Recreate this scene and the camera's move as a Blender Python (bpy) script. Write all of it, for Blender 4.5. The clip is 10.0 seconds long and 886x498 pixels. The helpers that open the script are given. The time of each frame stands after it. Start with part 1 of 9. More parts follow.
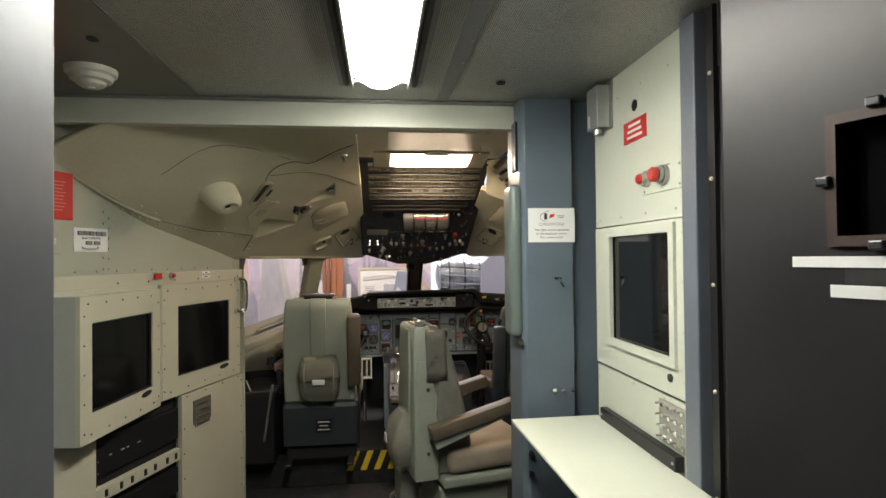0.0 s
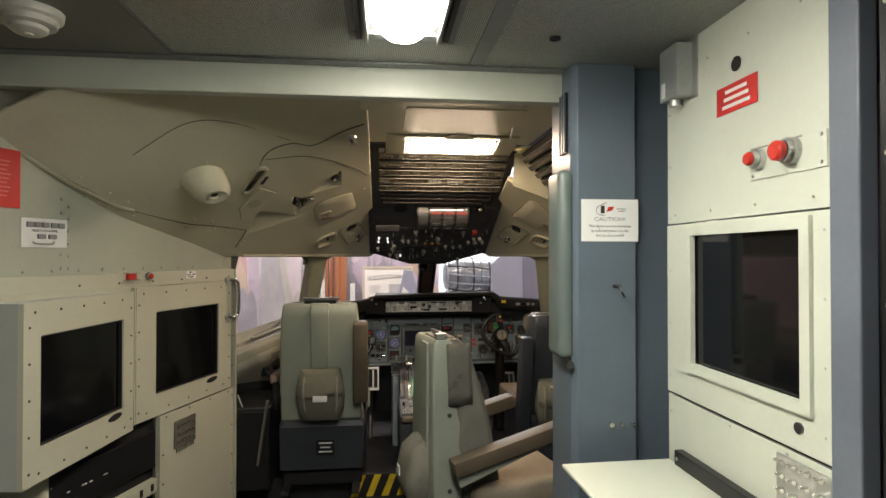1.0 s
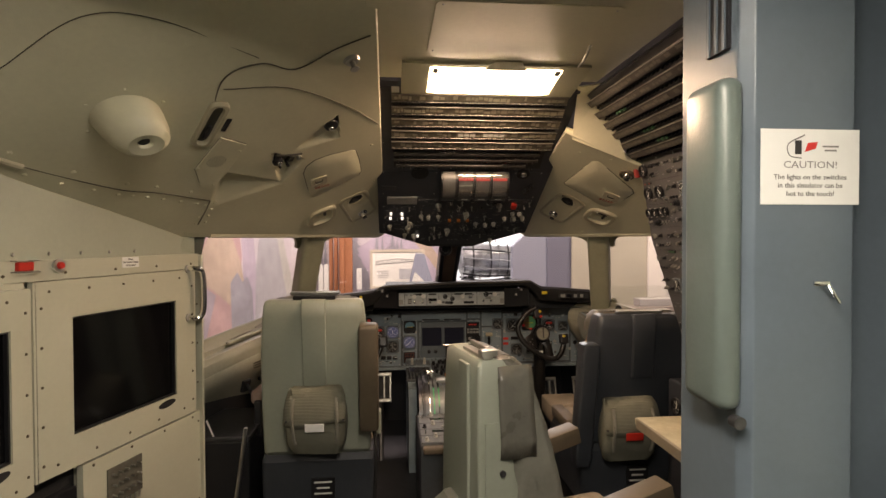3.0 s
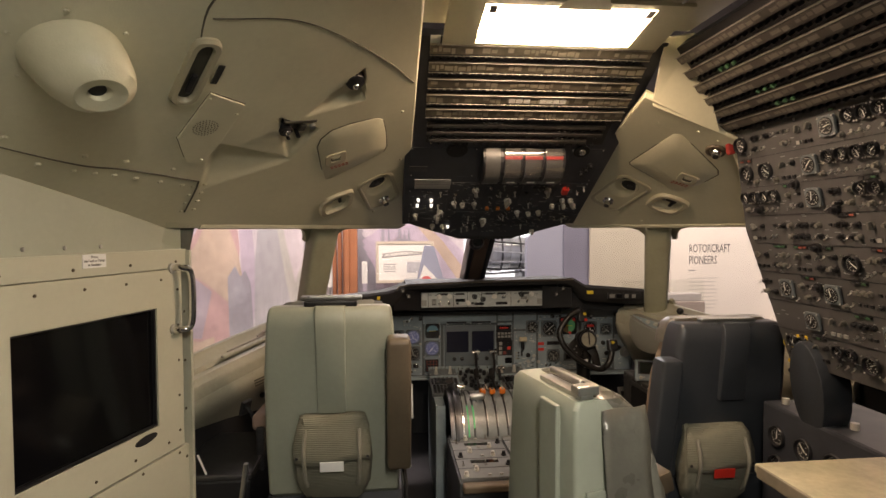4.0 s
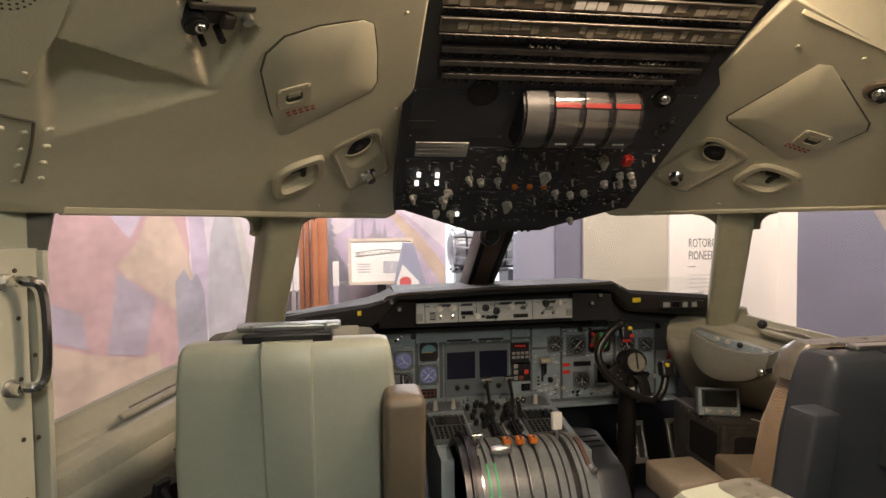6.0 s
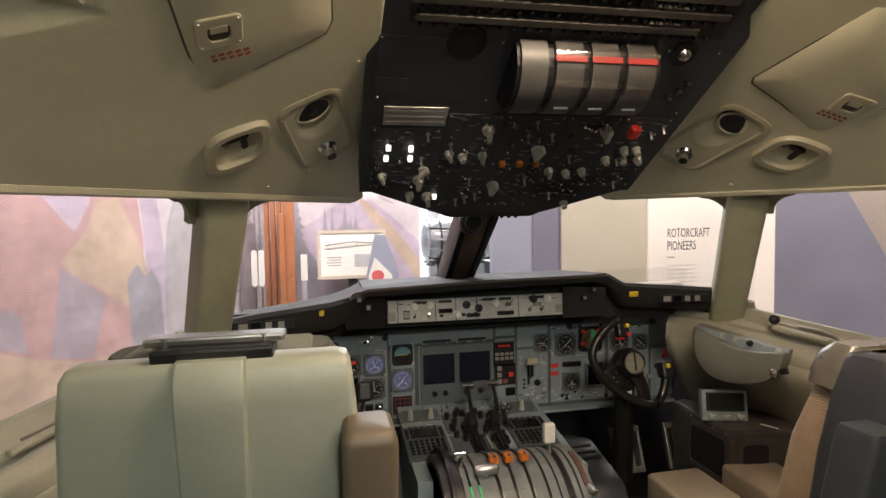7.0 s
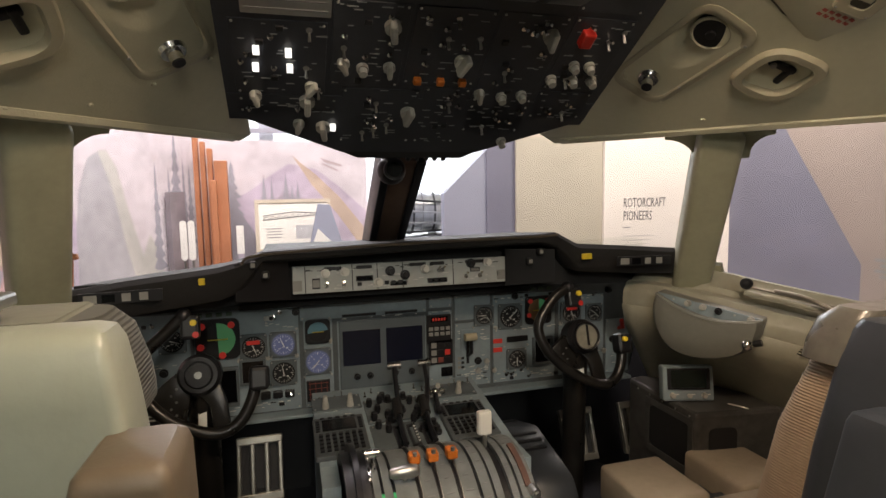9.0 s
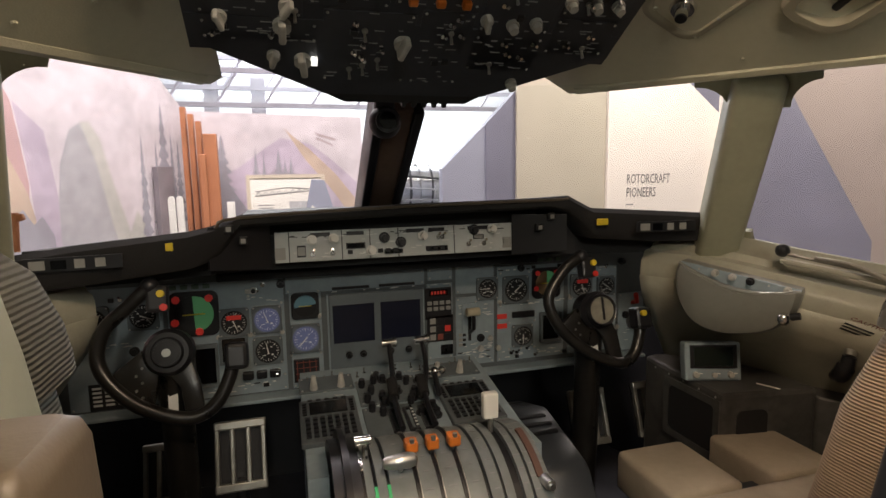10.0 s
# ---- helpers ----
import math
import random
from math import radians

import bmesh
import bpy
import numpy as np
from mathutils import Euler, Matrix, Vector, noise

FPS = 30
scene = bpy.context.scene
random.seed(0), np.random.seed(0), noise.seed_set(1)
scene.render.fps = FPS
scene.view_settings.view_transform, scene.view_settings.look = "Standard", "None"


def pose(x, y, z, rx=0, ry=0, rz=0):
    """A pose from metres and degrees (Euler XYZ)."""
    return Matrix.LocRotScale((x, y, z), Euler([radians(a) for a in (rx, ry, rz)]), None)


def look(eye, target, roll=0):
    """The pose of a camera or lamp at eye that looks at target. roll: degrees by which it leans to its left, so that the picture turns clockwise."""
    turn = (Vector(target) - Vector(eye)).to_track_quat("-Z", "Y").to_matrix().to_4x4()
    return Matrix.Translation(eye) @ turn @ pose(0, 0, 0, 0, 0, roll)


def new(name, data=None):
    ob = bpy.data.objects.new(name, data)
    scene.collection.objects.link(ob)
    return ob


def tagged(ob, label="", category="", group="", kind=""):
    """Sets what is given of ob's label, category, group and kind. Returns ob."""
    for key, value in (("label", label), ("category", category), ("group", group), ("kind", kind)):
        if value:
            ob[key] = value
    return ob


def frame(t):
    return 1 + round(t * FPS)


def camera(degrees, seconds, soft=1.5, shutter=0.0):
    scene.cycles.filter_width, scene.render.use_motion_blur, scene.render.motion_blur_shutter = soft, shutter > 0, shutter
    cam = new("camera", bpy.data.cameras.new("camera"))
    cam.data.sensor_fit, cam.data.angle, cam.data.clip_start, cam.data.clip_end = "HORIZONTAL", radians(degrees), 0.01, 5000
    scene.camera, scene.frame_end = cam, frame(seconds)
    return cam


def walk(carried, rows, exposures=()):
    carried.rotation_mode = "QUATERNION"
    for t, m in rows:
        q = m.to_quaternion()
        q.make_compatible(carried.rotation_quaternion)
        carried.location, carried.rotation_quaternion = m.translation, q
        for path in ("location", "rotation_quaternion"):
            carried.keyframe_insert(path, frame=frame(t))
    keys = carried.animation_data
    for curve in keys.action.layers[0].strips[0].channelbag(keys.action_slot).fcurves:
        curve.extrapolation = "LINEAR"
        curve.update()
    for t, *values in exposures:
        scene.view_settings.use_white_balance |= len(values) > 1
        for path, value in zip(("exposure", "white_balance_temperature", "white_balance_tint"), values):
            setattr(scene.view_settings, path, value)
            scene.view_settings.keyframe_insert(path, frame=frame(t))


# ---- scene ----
cam = camera(77.4, 10.0)
PATH = [
    (0, (-0.293, -0.167, 1.508), (-0.066, 1.82, 1.537), -0.6),
    (0.5, (-0.305, 0.029, 1.496), (-0.08, 2.016, 1.532), -0.3),
    (1, (-0.341, 0.267, 1.518), (-0.123, 2.255, 1.541), 0.0),
    (1.5, (-0.339, 0.428, 1.52), (-0.12, 2.416, 1.553), -0.2),
    (2, (-0.319, 0.668, 1.505), (-0.098, 2.656, 1.511), -0.4),
    (2.5, (-0.318, 0.878, 1.508), (-0.108, 2.867, 1.49), -0.3),
    (3, (-0.371, 1.054, 1.504), (-0.178, 3.044, 1.465), -0.2),
    (3.2, (-0.42, 1.151, 1.512), (-0.223, 3.141, 1.463), -0.1),
    (4.5, (-0.497, 1.717, 1.502), (-0.287, 3.705, 1.426), -0.5),
    (5, (-0.505, 1.908, 1.504), (-0.267, 3.892, 1.425), -0.7),
    (6.5, (-0.549, 2.37, 1.46), (-0.198, 4.337, 1.375), -0.8),
    (7, (-0.505, 2.486, 1.455), (-0.104, 4.442, 1.347), -1.0),
    (7.5, (-0.447, 2.552, 1.463), (0.002, 4.497, 1.338), -1.1),
    (8, (-0.384, 2.639, 1.452), (0.112, 4.572, 1.313), -1.1),
    (8.5, (-0.348, 2.701, 1.419), (0.177, 4.624, 1.252), -1.0),
    (9, (-0.322, 2.774, 1.372), (0.215, 4.691, 1.176), -1.0),
    (9.5, (-0.31, 2.849, 1.335), (0.231, 4.761, 1.109), -0.8),
    (10, (-0.286, 2.93, 1.31), (0.256, 4.837, 1.048), -1.0),
]
walk(cam, [(t, look(eye, target, roll)) for t, eye, target, roll in PATH], [
    (0.0, -0.03, 6500, 10), (1.0, -0.03, 6600, 11), (2.0, -0.02, 6800, 13), (3.0, 0.08, 7400, 18), (4.5, 0.30, 7000, 15),
    (5.2, 0.34, 6950, 15), (6.5, 0.40, 6550, 11), (8.0, 0.41, 6500, 10), (9.0, 0.32, 6500, 10), (10.0, 0.18, 6500, 10)])

# ---- world and lights ----
world = bpy.data.worlds.new("world")
scene.world = world
world.use_nodes = True
world.node_tree.nodes["Background"].inputs[0].default_value = (0.9, 0.85, 0.95, 1)
world.node_tree.nodes["Background"].inputs[1].default_value = 0.05


def area_lamp(name, m, sx, sy, watts, colour):
    d = bpy.data.lights.new(name, "AREA")
    d.shape, d.size, d.size_y, d.energy, d.color = "RECTANGLE", sx, sy, watts, colour
    ob = new(name, d)
    ob.matrix_world = m
    return ob


# the tube lamp of the rear room, the dome lamp of the flight deck, the gallery lights outside
area_lamp("tube_light", pose(-0.285, 1.2, 2.075), 0.14, 1.15, 7.2, (1.0, 0.98, 0.87))
area_lamp("dome_light", pose(0.005, 3.055, 2.045, -11, 0, 0), 0.40, 0.15, 9.5, (1.0, 0.73, 0.51))
area_lamp("gallery_light", pose(-0.8, 6.7, 4.2, 12, 0, 0), 3.0, 1.5, 245, (1.0, 0.88, 0.88))
area_lamp("gallery_light", pose(3.6, 6.6, 4.0, 18, 0, 0), 1.4, 1.2, 150, (1.0, 0.90, 0.82))
area_lamp("gallery_light", pose(-2.6, 3.6, 4.0, 0, -12, 0), 1.2, 3.0, 12, (1.0, 0.82, 0.78))
area_lamp("gallery_light", pose(3.9, 3.8, 4.0, 0, 0, 0), 1.2, 2.0, 10, (1.0, 0.92, 0.9))
area_lamp("gallery_light", pose(1.2, 12.6, 4.6), 6.0, 3.0, 1000, (0.93, 0.96, 1.0))

# ---- materials ----
MATS = {}


def mat(name, colour, rough=0.5, metal=0.0, vary=0.12, scale=6.0, bump=0.0, bump_scale=120.0, fine=60.0, emit=None, strength=0.0, coat=0.0,
        dirt=0.0, island=0.0):
    """Paint, cloth or metal: two scales of variation in colour, roughness and relief."""
    if name in MATS:
        return MATS[name]
    m = bpy.data.materials.new(name)
    m.use_nodes = True
    nt = m.node_tree
    n, l = nt.nodes, nt.links
    b = n["Principled BSDF"]
    b.inputs["Base Color"].default_value = (*colour, 1)
    b.inputs["Roughness"].default_value = rough
    b.inputs["Metallic"].default_value = metal
    b.inputs["Coat Weight"].default_value = coat
    if emit:
        b.inputs["Emission Color"].default_value = (*emit, 1)
        b.inputs["Emission Strength"].default_value = strength
    if vary:
        tc = n.new("ShaderNodeTexCoord")
        n1, n2 = n.new("ShaderNodeTexNoise"), n.new("ShaderNodeTexNoise")
        n1.inputs["Scale"].default_value, n1.inputs["Detail"].default_value = scale, 5
        n2.inputs["Scale"].default_value, n2.inputs["Detail"].default_value = fine, 3
        l.new(tc.outputs["Object"], n1.inputs["Vector"])
        l.new(tc.outputs["Object"], n2.inputs["Vector"])
        add = n.new("ShaderNodeMath")
        add.operation = "MULTIPLY_ADD"
        add.inputs[1].default_value = 0.35
        l.new(n2.outputs["Fac"], add.inputs[0])
        l.new(n1.outputs["Fac"], add.inputs[2])
        ramp = n.new("ShaderNodeValToRGB")
        lo, hi = 1 - vary * 1.4, 1 + vary
        ramp.color_ramp.elements[0].position, ramp.color_ramp.elements[1].position = 0.42, 0.92
        ramp.color_ramp.elements[0].color = (*[c * lo for c in colour], 1)
        ramp.color_ramp.elements[1].color = (*[min(1, c * hi) for c in colour], 1)
        l.new(add.outputs[0], ramp.inputs[0])
        last = ramp.outputs[0]
        if dirt:
            n3 = n.new("ShaderNodeTexNoise")
            n3.inputs["Scale"].default_value, n3.inputs["Detail"].default_value, n3.inputs["Roughness"].default_value = scale * 0.6, 9, 0.75
            l.new(tc.outputs["Object"], n3.inputs["Vector"])
            r3 = n.new("ShaderNodeValToRGB")
            r3.color_ramp.elements[0].position, r3.color_ramp.elements[1].position = 0.56, 0.72
            l.new(n3.outputs["Fac"], r3.inputs[0])
            mul = n.new("ShaderNodeMath")
            mul.operation = "MULTIPLY"
            mul.inputs[1].default_value = dirt
            l.new(r3.outputs[0], mul.inputs[0])
            mix = n.new("ShaderNodeMix")
            mix.data_type = "RGBA"
            l.new(mul.outputs[0], mix.inputs[0])
            l.new(last, mix.inputs[6])
            mix.inputs[7].default_value = (*[c * 0.45 for c in colour], 1)
            last = mix.outputs[2]
        l.new(last, b.inputs["Base Color"])
        mr = n.new("ShaderNodeMapRange")
        mr.inputs[3].default_value, mr.inputs[4].default_value = max(0.03, rough - 0.1), min(1, rough + 0.1)
        l.new(n1.outputs["Fac"], mr.inputs[0])
        l.new(mr.outputs[0], b.inputs["Roughness"])
        if bump:
            n4 = n.new("ShaderNodeTexNoise")
            n4.inputs["Scale"].default_value, n4.inputs["Detail"].default_value = bump_scale, 2
            l.new(tc.outputs["Object"], n4.inputs["Vector"])
            bp = n.new("ShaderNodeBump")
            bp.inputs["Strength"].default_value, bp.inputs["Distance"].default_value = bump, 0.004
            l.new(n4.outputs["Fac"], bp.inputs["Height"])
            l.new(bp.outputs[0], b.inputs["Normal"])
    MATS[name] = m
    return m


LINING = mat("lining_paint", (0.60, 0.575, 0.425), 0.42, vary=0.07, scale=3, bump=0.12, bump_scale=260, dirt=0.12)
CREAM = mat("rack_paint", (0.50, 0.50, 0.40), 0.36, vary=0.05, scale=3, bump=0.05, bump_scale=300, dirt=0.08)
WALLCREAM = mat("wall_paint", (0.60, 0.63, 0.54), 0.34, vary=0.04, scale=3, bump=0.05, bump_scale=300, dirt=0.06)
GREYGREEN = mat("panel_paint", (0.40, 0.42, 0.34), 0.45, vary=0.06, scale=3, bump=0.08, bump_scale=260, dirt=0.1)
BLUEGREY = mat("post_paint", (0.115, 0.15, 0.185), 0.35, vary=0.08, scale=4, bump=0.06, bump_scale=250, dirt=0.12)
STEELGREY = mat("jamb_metal", (0.14, 0.15, 0.175), 0.38, 0.5, vary=0.10, scale=4)
DARKCAB = mat("dark_cabinet_paint", (0.025, 0.024, 0.027), 0.40, 0.0, vary=0.15, scale=4, dirt=0.2)
WHEEL = mat("worn_black_wheel", (0.012, 0.011, 0.010), 0.3, vary=0.3, scale=20, bump=0.1)
BLACK = mat("black_plastic", (0.012, 0.012, 0.014), 0.38, vary=0.15, scale=10)
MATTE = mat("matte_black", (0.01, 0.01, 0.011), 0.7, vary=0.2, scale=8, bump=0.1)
SCREEN = mat("screen_glass", (0.004, 0.004, 0.005), 0.12, vary=0)
OHPANEL = mat("overhead_grey", (0.036, 0.039, 0.048), 0.46, vary=0.15, scale=12, dirt=0.2)
IPANEL = mat("instrument_panel_grey", (0.262, 0.322, 0.350), 0.46, vary=0.12, scale=10, dirt=0.25)
MCPPANEL = mat("glareshield_panel_grey", (0.47, 0.50, 0.49), 0.45, vary=0.1, scale=10, dirt=0.2)
LEATHER = mat("black_glareshield_vinyl", (0.012, 0.011, 0.011), 0.8, vary=0.2, scale=12, bump=0.3, bump_scale=200)
SEATGREEN = mat("seat_shell_green", (0.272, 0.295, 0.245), 0.38, vary=0.07, scale=5, bump=0.05, dirt=0.1)
SEATDARK = mat("seat_shell_dark", (0.034, 0.039, 0.047), 0.40, vary=0.12, scale=6, bump=0.06, dirt=0.15)
FABRIC = mat("grey_seat_fabric", (0.20, 0.195, 0.16), 0.85, vary=0.15, scale=9, bump=0.5, bump_scale=420)
BEIGE = mat("beige_seat_cloth", (0.30, 0.25, 0.19), 0.9, vary=0.12, scale=8, bump=0.4, bump_scale=350)
BROWNPAD = mat("brown_armrest_vinyl", (0.110, 0.086, 0.058), 0.5, vary=0.12, scale=9, bump=0.06, bump_scale=220)
PINKPAD = mat("pinkish_armrest_vinyl", (0.36, 0.25, 0.21), 0.5, vary=0.1, scale=9, bump=0.15)
CHROME = mat("chrome", (0.75, 0.74, 0.72), 0.18, 1.0, vary=0.05)
ALU = mat("brushed_aluminium", (0.50, 0.50, 0.48), 0.38, 1.0, vary=0.12, scale=10)
DARKMETAL = mat("dark_metal", (0.09, 0.09, 0.095), 0.4, 0.8, vary=0.2, scale=10)
CEILING = mat("ceiling_metal", (0.46, 0.46, 0.43), 0.36, 0.45, vary=0.12, scale=2.5, dirt=0.45)
CARPET = mat("dark_carpet", (0.030, 0.030, 0.033), 0.95, vary=0.4, scale=20, bump=0.6, bump_scale=300)
RED = mat("red_plastic", (0.55, 0.03, 0.02), 0.35, vary=0.08)
REDSIGN = mat("red_sign", (0.62, 0.035, 0.03), 0.5, vary=0.05)
WHITE = mat("white_plastic", (0.78, 0.77, 0.72), 0.4, vary=0.06, scale=8)
OFFWHITE = mat("grey_white_knob", (0.46, 0.45, 0.41), 0.45, vary=0.15, scale=30)
PAPER = mat("white_sign", (0.80, 0.81, 0.80), 0.6, vary=0.03)
INK = mat("ink", (0.03, 0.03, 0.03), 0.7, vary=0)
GREYINK = mat("grey_ink", (0.25, 0.25, 0.25), 0.7, vary=0)
YELLOW = mat("yellow_paint", (0.70, 0.52, 0.03), 0.5, vary=0.15, scale=12, dirt=0.3)
ORANGE = mat("orange_plastic", (0.62, 0.17, 0.02), 0.4, vary=0.1)
SMOKE = mat("smoke_detector_white", (0.72, 0.70, 0.62), 0.5, vary=0.05)
WHITELIT = mat("switch_light", (0.9, 0.9, 0.9), 0.4, vary=0, emit=(1, 0.97, 0.9), strength=1.2)
# red with a faint added glow, also on flags and labels that are no lamps
REDLIT = mat("red_faint_glow", (0.55, 0.045, 0.03), 0.4, vary=0, emit=(1, 0.04, 0.04), strength=0.05)
GREENLIT = mat("green_light", (0.05, 0.4, 0.15), 0.4, vary=0, emit=(0.05, 0.6, 0.2), strength=0.12)
TUBE = mat("lamp_diffuser", (0.9, 0.9, 0.86), 0.5, vary=0, emit=(1.0, 0.97, 0.86), strength=40)
DOME = mat("dome_diffuser", (0.9, 0.88, 0.8), 0.5, vary=0, emit=(1.0, 0.80, 0.58), strength=22)


def glass_mat(name, tint, gloss):
    """Thin clear glass: lets the view through and mirrors a little of the lamps."""
    m = bpy.data.materials.new(name)
    m.use_nodes = True
    n, l = m.node_tree.nodes, m.node_tree.links
    n.remove(n["Principled BSDF"])
    tr, gl, mx = n.new("ShaderNodeBsdfTransparent"), n.new("ShaderNodeBsdfGlossy"), n.new("ShaderNodeMixShader")
    tr.inputs["Color"].default_value = (*tint, 1)
    gl.inputs["Roughness"].default_value = 0.03
    mx.inputs[0].default_value = gloss
    l.new(tr.outputs[0], mx.inputs[1])
    l.new(gl.outputs[0], mx.inputs[2])
    l.new(mx.outputs[0], n["Material Output"].inputs["Surface"])
    return m


GLASS = glass_mat("window_glass", (0.97, 0.98, 0.97), 0.035)
CLEAR = glass_mat("clear_guard", (0.93, 0.91, 0.90), 0.13)

# ---- helpers for building ----


def basis(o, x, y):
    """A pose at o with its x along x and its y along y."""
    x = Vector(x).normalized()
    z = x.cross(Vector(y)).normalized()
    y = z.cross(x)
    m = Matrix((x, y, z)).transposed().to_4x4()
    m.translation = o
    return m


def link(name, bm, material, smooth=False):
    me = bpy.data.meshes.new(name)
    bm.normal_update()
    bm.to_mesh(me)
    bm.free()
    if smooth:
        me.polygons.foreach_set("use_smooth", [True] * len(me.polygons))
        me.set_sharp_from_angle(angle=radians(38))
    me.materials.append(material)
    return me


def part(name, bm, material, parent, label="", smooth=False, m=None):
    """One mesh object under a thing or a part. bm: a bmesh, or a mesh to share."""
    me = bm if isinstance(bm, bpy.types.Mesh) else link(name, bm, material, smooth)
    ob = new(name, me)
    if parent:
        ob.parent = parent
    if m is not None:
        ob.matrix_basis = m
    if label:
        ob["label"] = label
    return ob


def thing(name, label, category, m=None, group="", kind=""):
    ob = new(name)
    ob.empty_display_size = 0.05
    if m is not None:
        ob.matrix_world = m
    return tagged(ob, label, category, group, kind)


def single(name, bm, material, label, category="", group="", kind="", smooth=False, m=None):
    ob = part(name, bm, material, None, label, smooth, m)
    return tagged(ob, label, category, group, kind)


def box(bm, c, s, bevel=0.0, m=None, seg=2):
    """A box of size s round c, with rounded edges."""
    t = Matrix.Translation(c) @ Matrix.Diagonal((*s, 1))
    if m is not None:
        t = m @ t
    made = bmesh.ops.create_cube(bm, size=1, matrix=t)
    if bevel:
        edges = list({e for v in made["verts"] for e in v.link_edges})
        bmesh.ops.bevel(bm, geom=edges, offset=bevel, segments=seg, profile=0.5, affect="EDGES", clamp_overlap=True)
    return bm


def Box(c, s, bevel=0.0, m=None, seg=2):
    return box(bmesh.new(), c, s, bevel, m, seg)


def cyl(bm, c, r, h, axis="z", seg=20, r2=None, m=None):
    """A cylinder or cone round c along an axis."""
    turn = {"z": Matrix(), "x": pose(0, 0, 0, 0, 90, 0), "y": pose(0, 0, 0, -90, 0, 0)}[axis]
    t = Matrix.Translation(c) @ turn
    if m is not None:
        t = m @ t
    bmesh.ops.create_cone(bm, cap_ends=True, segments=seg, radius1=r, radius2=r if r2 is None else r2, depth=h, matrix=t)
    return bm


def Cyl(c, r, h, axis="z", seg=20, r2=None, m=None):
    return cyl(bmesh.new(), c, r, h, axis, seg, r2, m)


def ball(bm, c, r, m=None, seg=14):
    t = Matrix.Translation(c)
    bmesh.ops.create_uvsphere(bm, u_segments=seg, v_segments=seg // 2 + 1, radius=r, matrix=t if m is None else m @ t)
    return bm


def prism(bm, pts, h, m=None, bevel=0.0):
    """An outline in x and y, raised along z from 0 to h."""
    m = m or Matrix()
    lo = [bm.verts.new(m @ Vector((x, y, 0))) for x, y in pts]
    hi = [bm.verts.new(m @ Vector((x, y, h))) for x, y in pts]
    k = len(pts)
    faces = [bm.faces.new(lo[::-1]), bm.faces.new(hi)]
    for i in range(k):
        faces.append(bm.faces.new((lo[i], lo[(i + 1) % k], hi[(i + 1) % k], hi[i])))
    bmesh.ops.recalc_face_normals(bm, faces=faces)
    if bevel:
        edges = list({e for f in faces for e in f.edges})
        bmesh.ops.bevel(bm, geom=edges, offset=bevel, segments=2, profile=0.5, affect="EDGES", clamp_overlap=True)
    return bm


def Prism(pts, h, m=None, bevel=0.0):
    return prism(bmesh.new(), pts, h, m, bevel)


def framed(bm, w, h, hole, depth, m=None):
    """A plate w by h with a rectangular hole (x0, y0, x1, y1), from z 0 to depth."""
    m = m or Matrix()
    x0, y0, x1, y1 = hole
    o = [(-w / 2, -h / 2), (w / 2, -h / 2), (w / 2, h / 2), (-w / 2, h / 2)]
    i = [(x0, y0), (x1, y0), (x1, y1), (x0, y1)]
    v = [[bm.verts.new(m @ Vector((x, y, z))) for x, y in ring] for ring in (o, i) for z in (0, depth)]
    ol, oh, il, ih = v
    for k in range(4):
        j = (k + 1) % 4
        for q in ((ol[k], ol[j], oh[j], oh[k]), (il[j], il[k], ih[k], ih[j]), (oh[k], oh[j], ih[j], ih[k]), (ol[j], ol[k], il[k], il[j])):
            bm.faces.new(q)
    return bm


def tube(bm, pts, r, seg=8, m=None):
    """A round bar along a line of points."""
    pts = [Vector(p) if m is None else m @ Vector(p) for p in pts]
    rings = []
    up = Vector((0.31, 0.17, 0.93))
    for i, p in enumerate(pts):
        d = (pts[min(i + 1, len(pts) - 1)] - pts[max(i - 1, 0)]).normalized()
        a = d.cross(up).normalized()
        b = d.cross(a)
        rr = r[i] if isinstance(r, (list, tuple)) else r
        rings.append([bm.verts.new(p + rr * (a * math.cos(k * 2 * math.pi / seg) + b * math.sin(k * 2 * math.pi / seg))) for k in range(seg)])
    for s, t in zip(rings, rings[1:]):
        for k in range(seg):
            bm.faces.new((s[k], s[(k + 1) % seg], t[(k + 1) % seg], t[k]))
    bm.faces.new(rings[0][::-1])
    bm.faces.new(rings[-1])
    bmesh.ops.recalc_face_normals(bm, faces=bm.faces[:])
    return bm


def Tube(pts, r, seg=8, m=None):
    return tube(bmesh.new(), pts, r, seg, m)


def curve_pts(pts, n=6):
    """A smooth line through the points."""
    p = [Vector(q) for q in pts]
    p = [p[0] * 2 - p[1], *p, p[-1] * 2 - p[-2]]
    out = []
    for i in range(1, len(p) - 2):
        for k in range(n):
            t = k / n
            a, b, c, d = p[i - 1:i + 3]
            out.append(0.5 * ((2 * b) + (c - a) * t + (2 * a - 5 * b + 4 * c - d) * t * t + (3 * b - a - 3 * c + d) * t ** 3))
    out.append(p[-2])
    return out


def loft(bm, rings, close=True, cap=True):
    """Skin over rings of points."""
    vs = [[bm.verts.new(p) for p in ring] for ring in rings]
    k = len(vs[0])
    for a, b in zip(vs, vs[1:]):
        for i in range(k if close else k - 1):
            bm.faces.new((a[i], a[(i + 1) % k], b[(i + 1) % k], b[i]))
    if cap and close:
        bm.faces.new(vs[0][::-1])
        bm.faces.new(vs[-1])
    bmesh.ops.recalc_face_normals(bm, faces=bm.faces[:])
    return bm


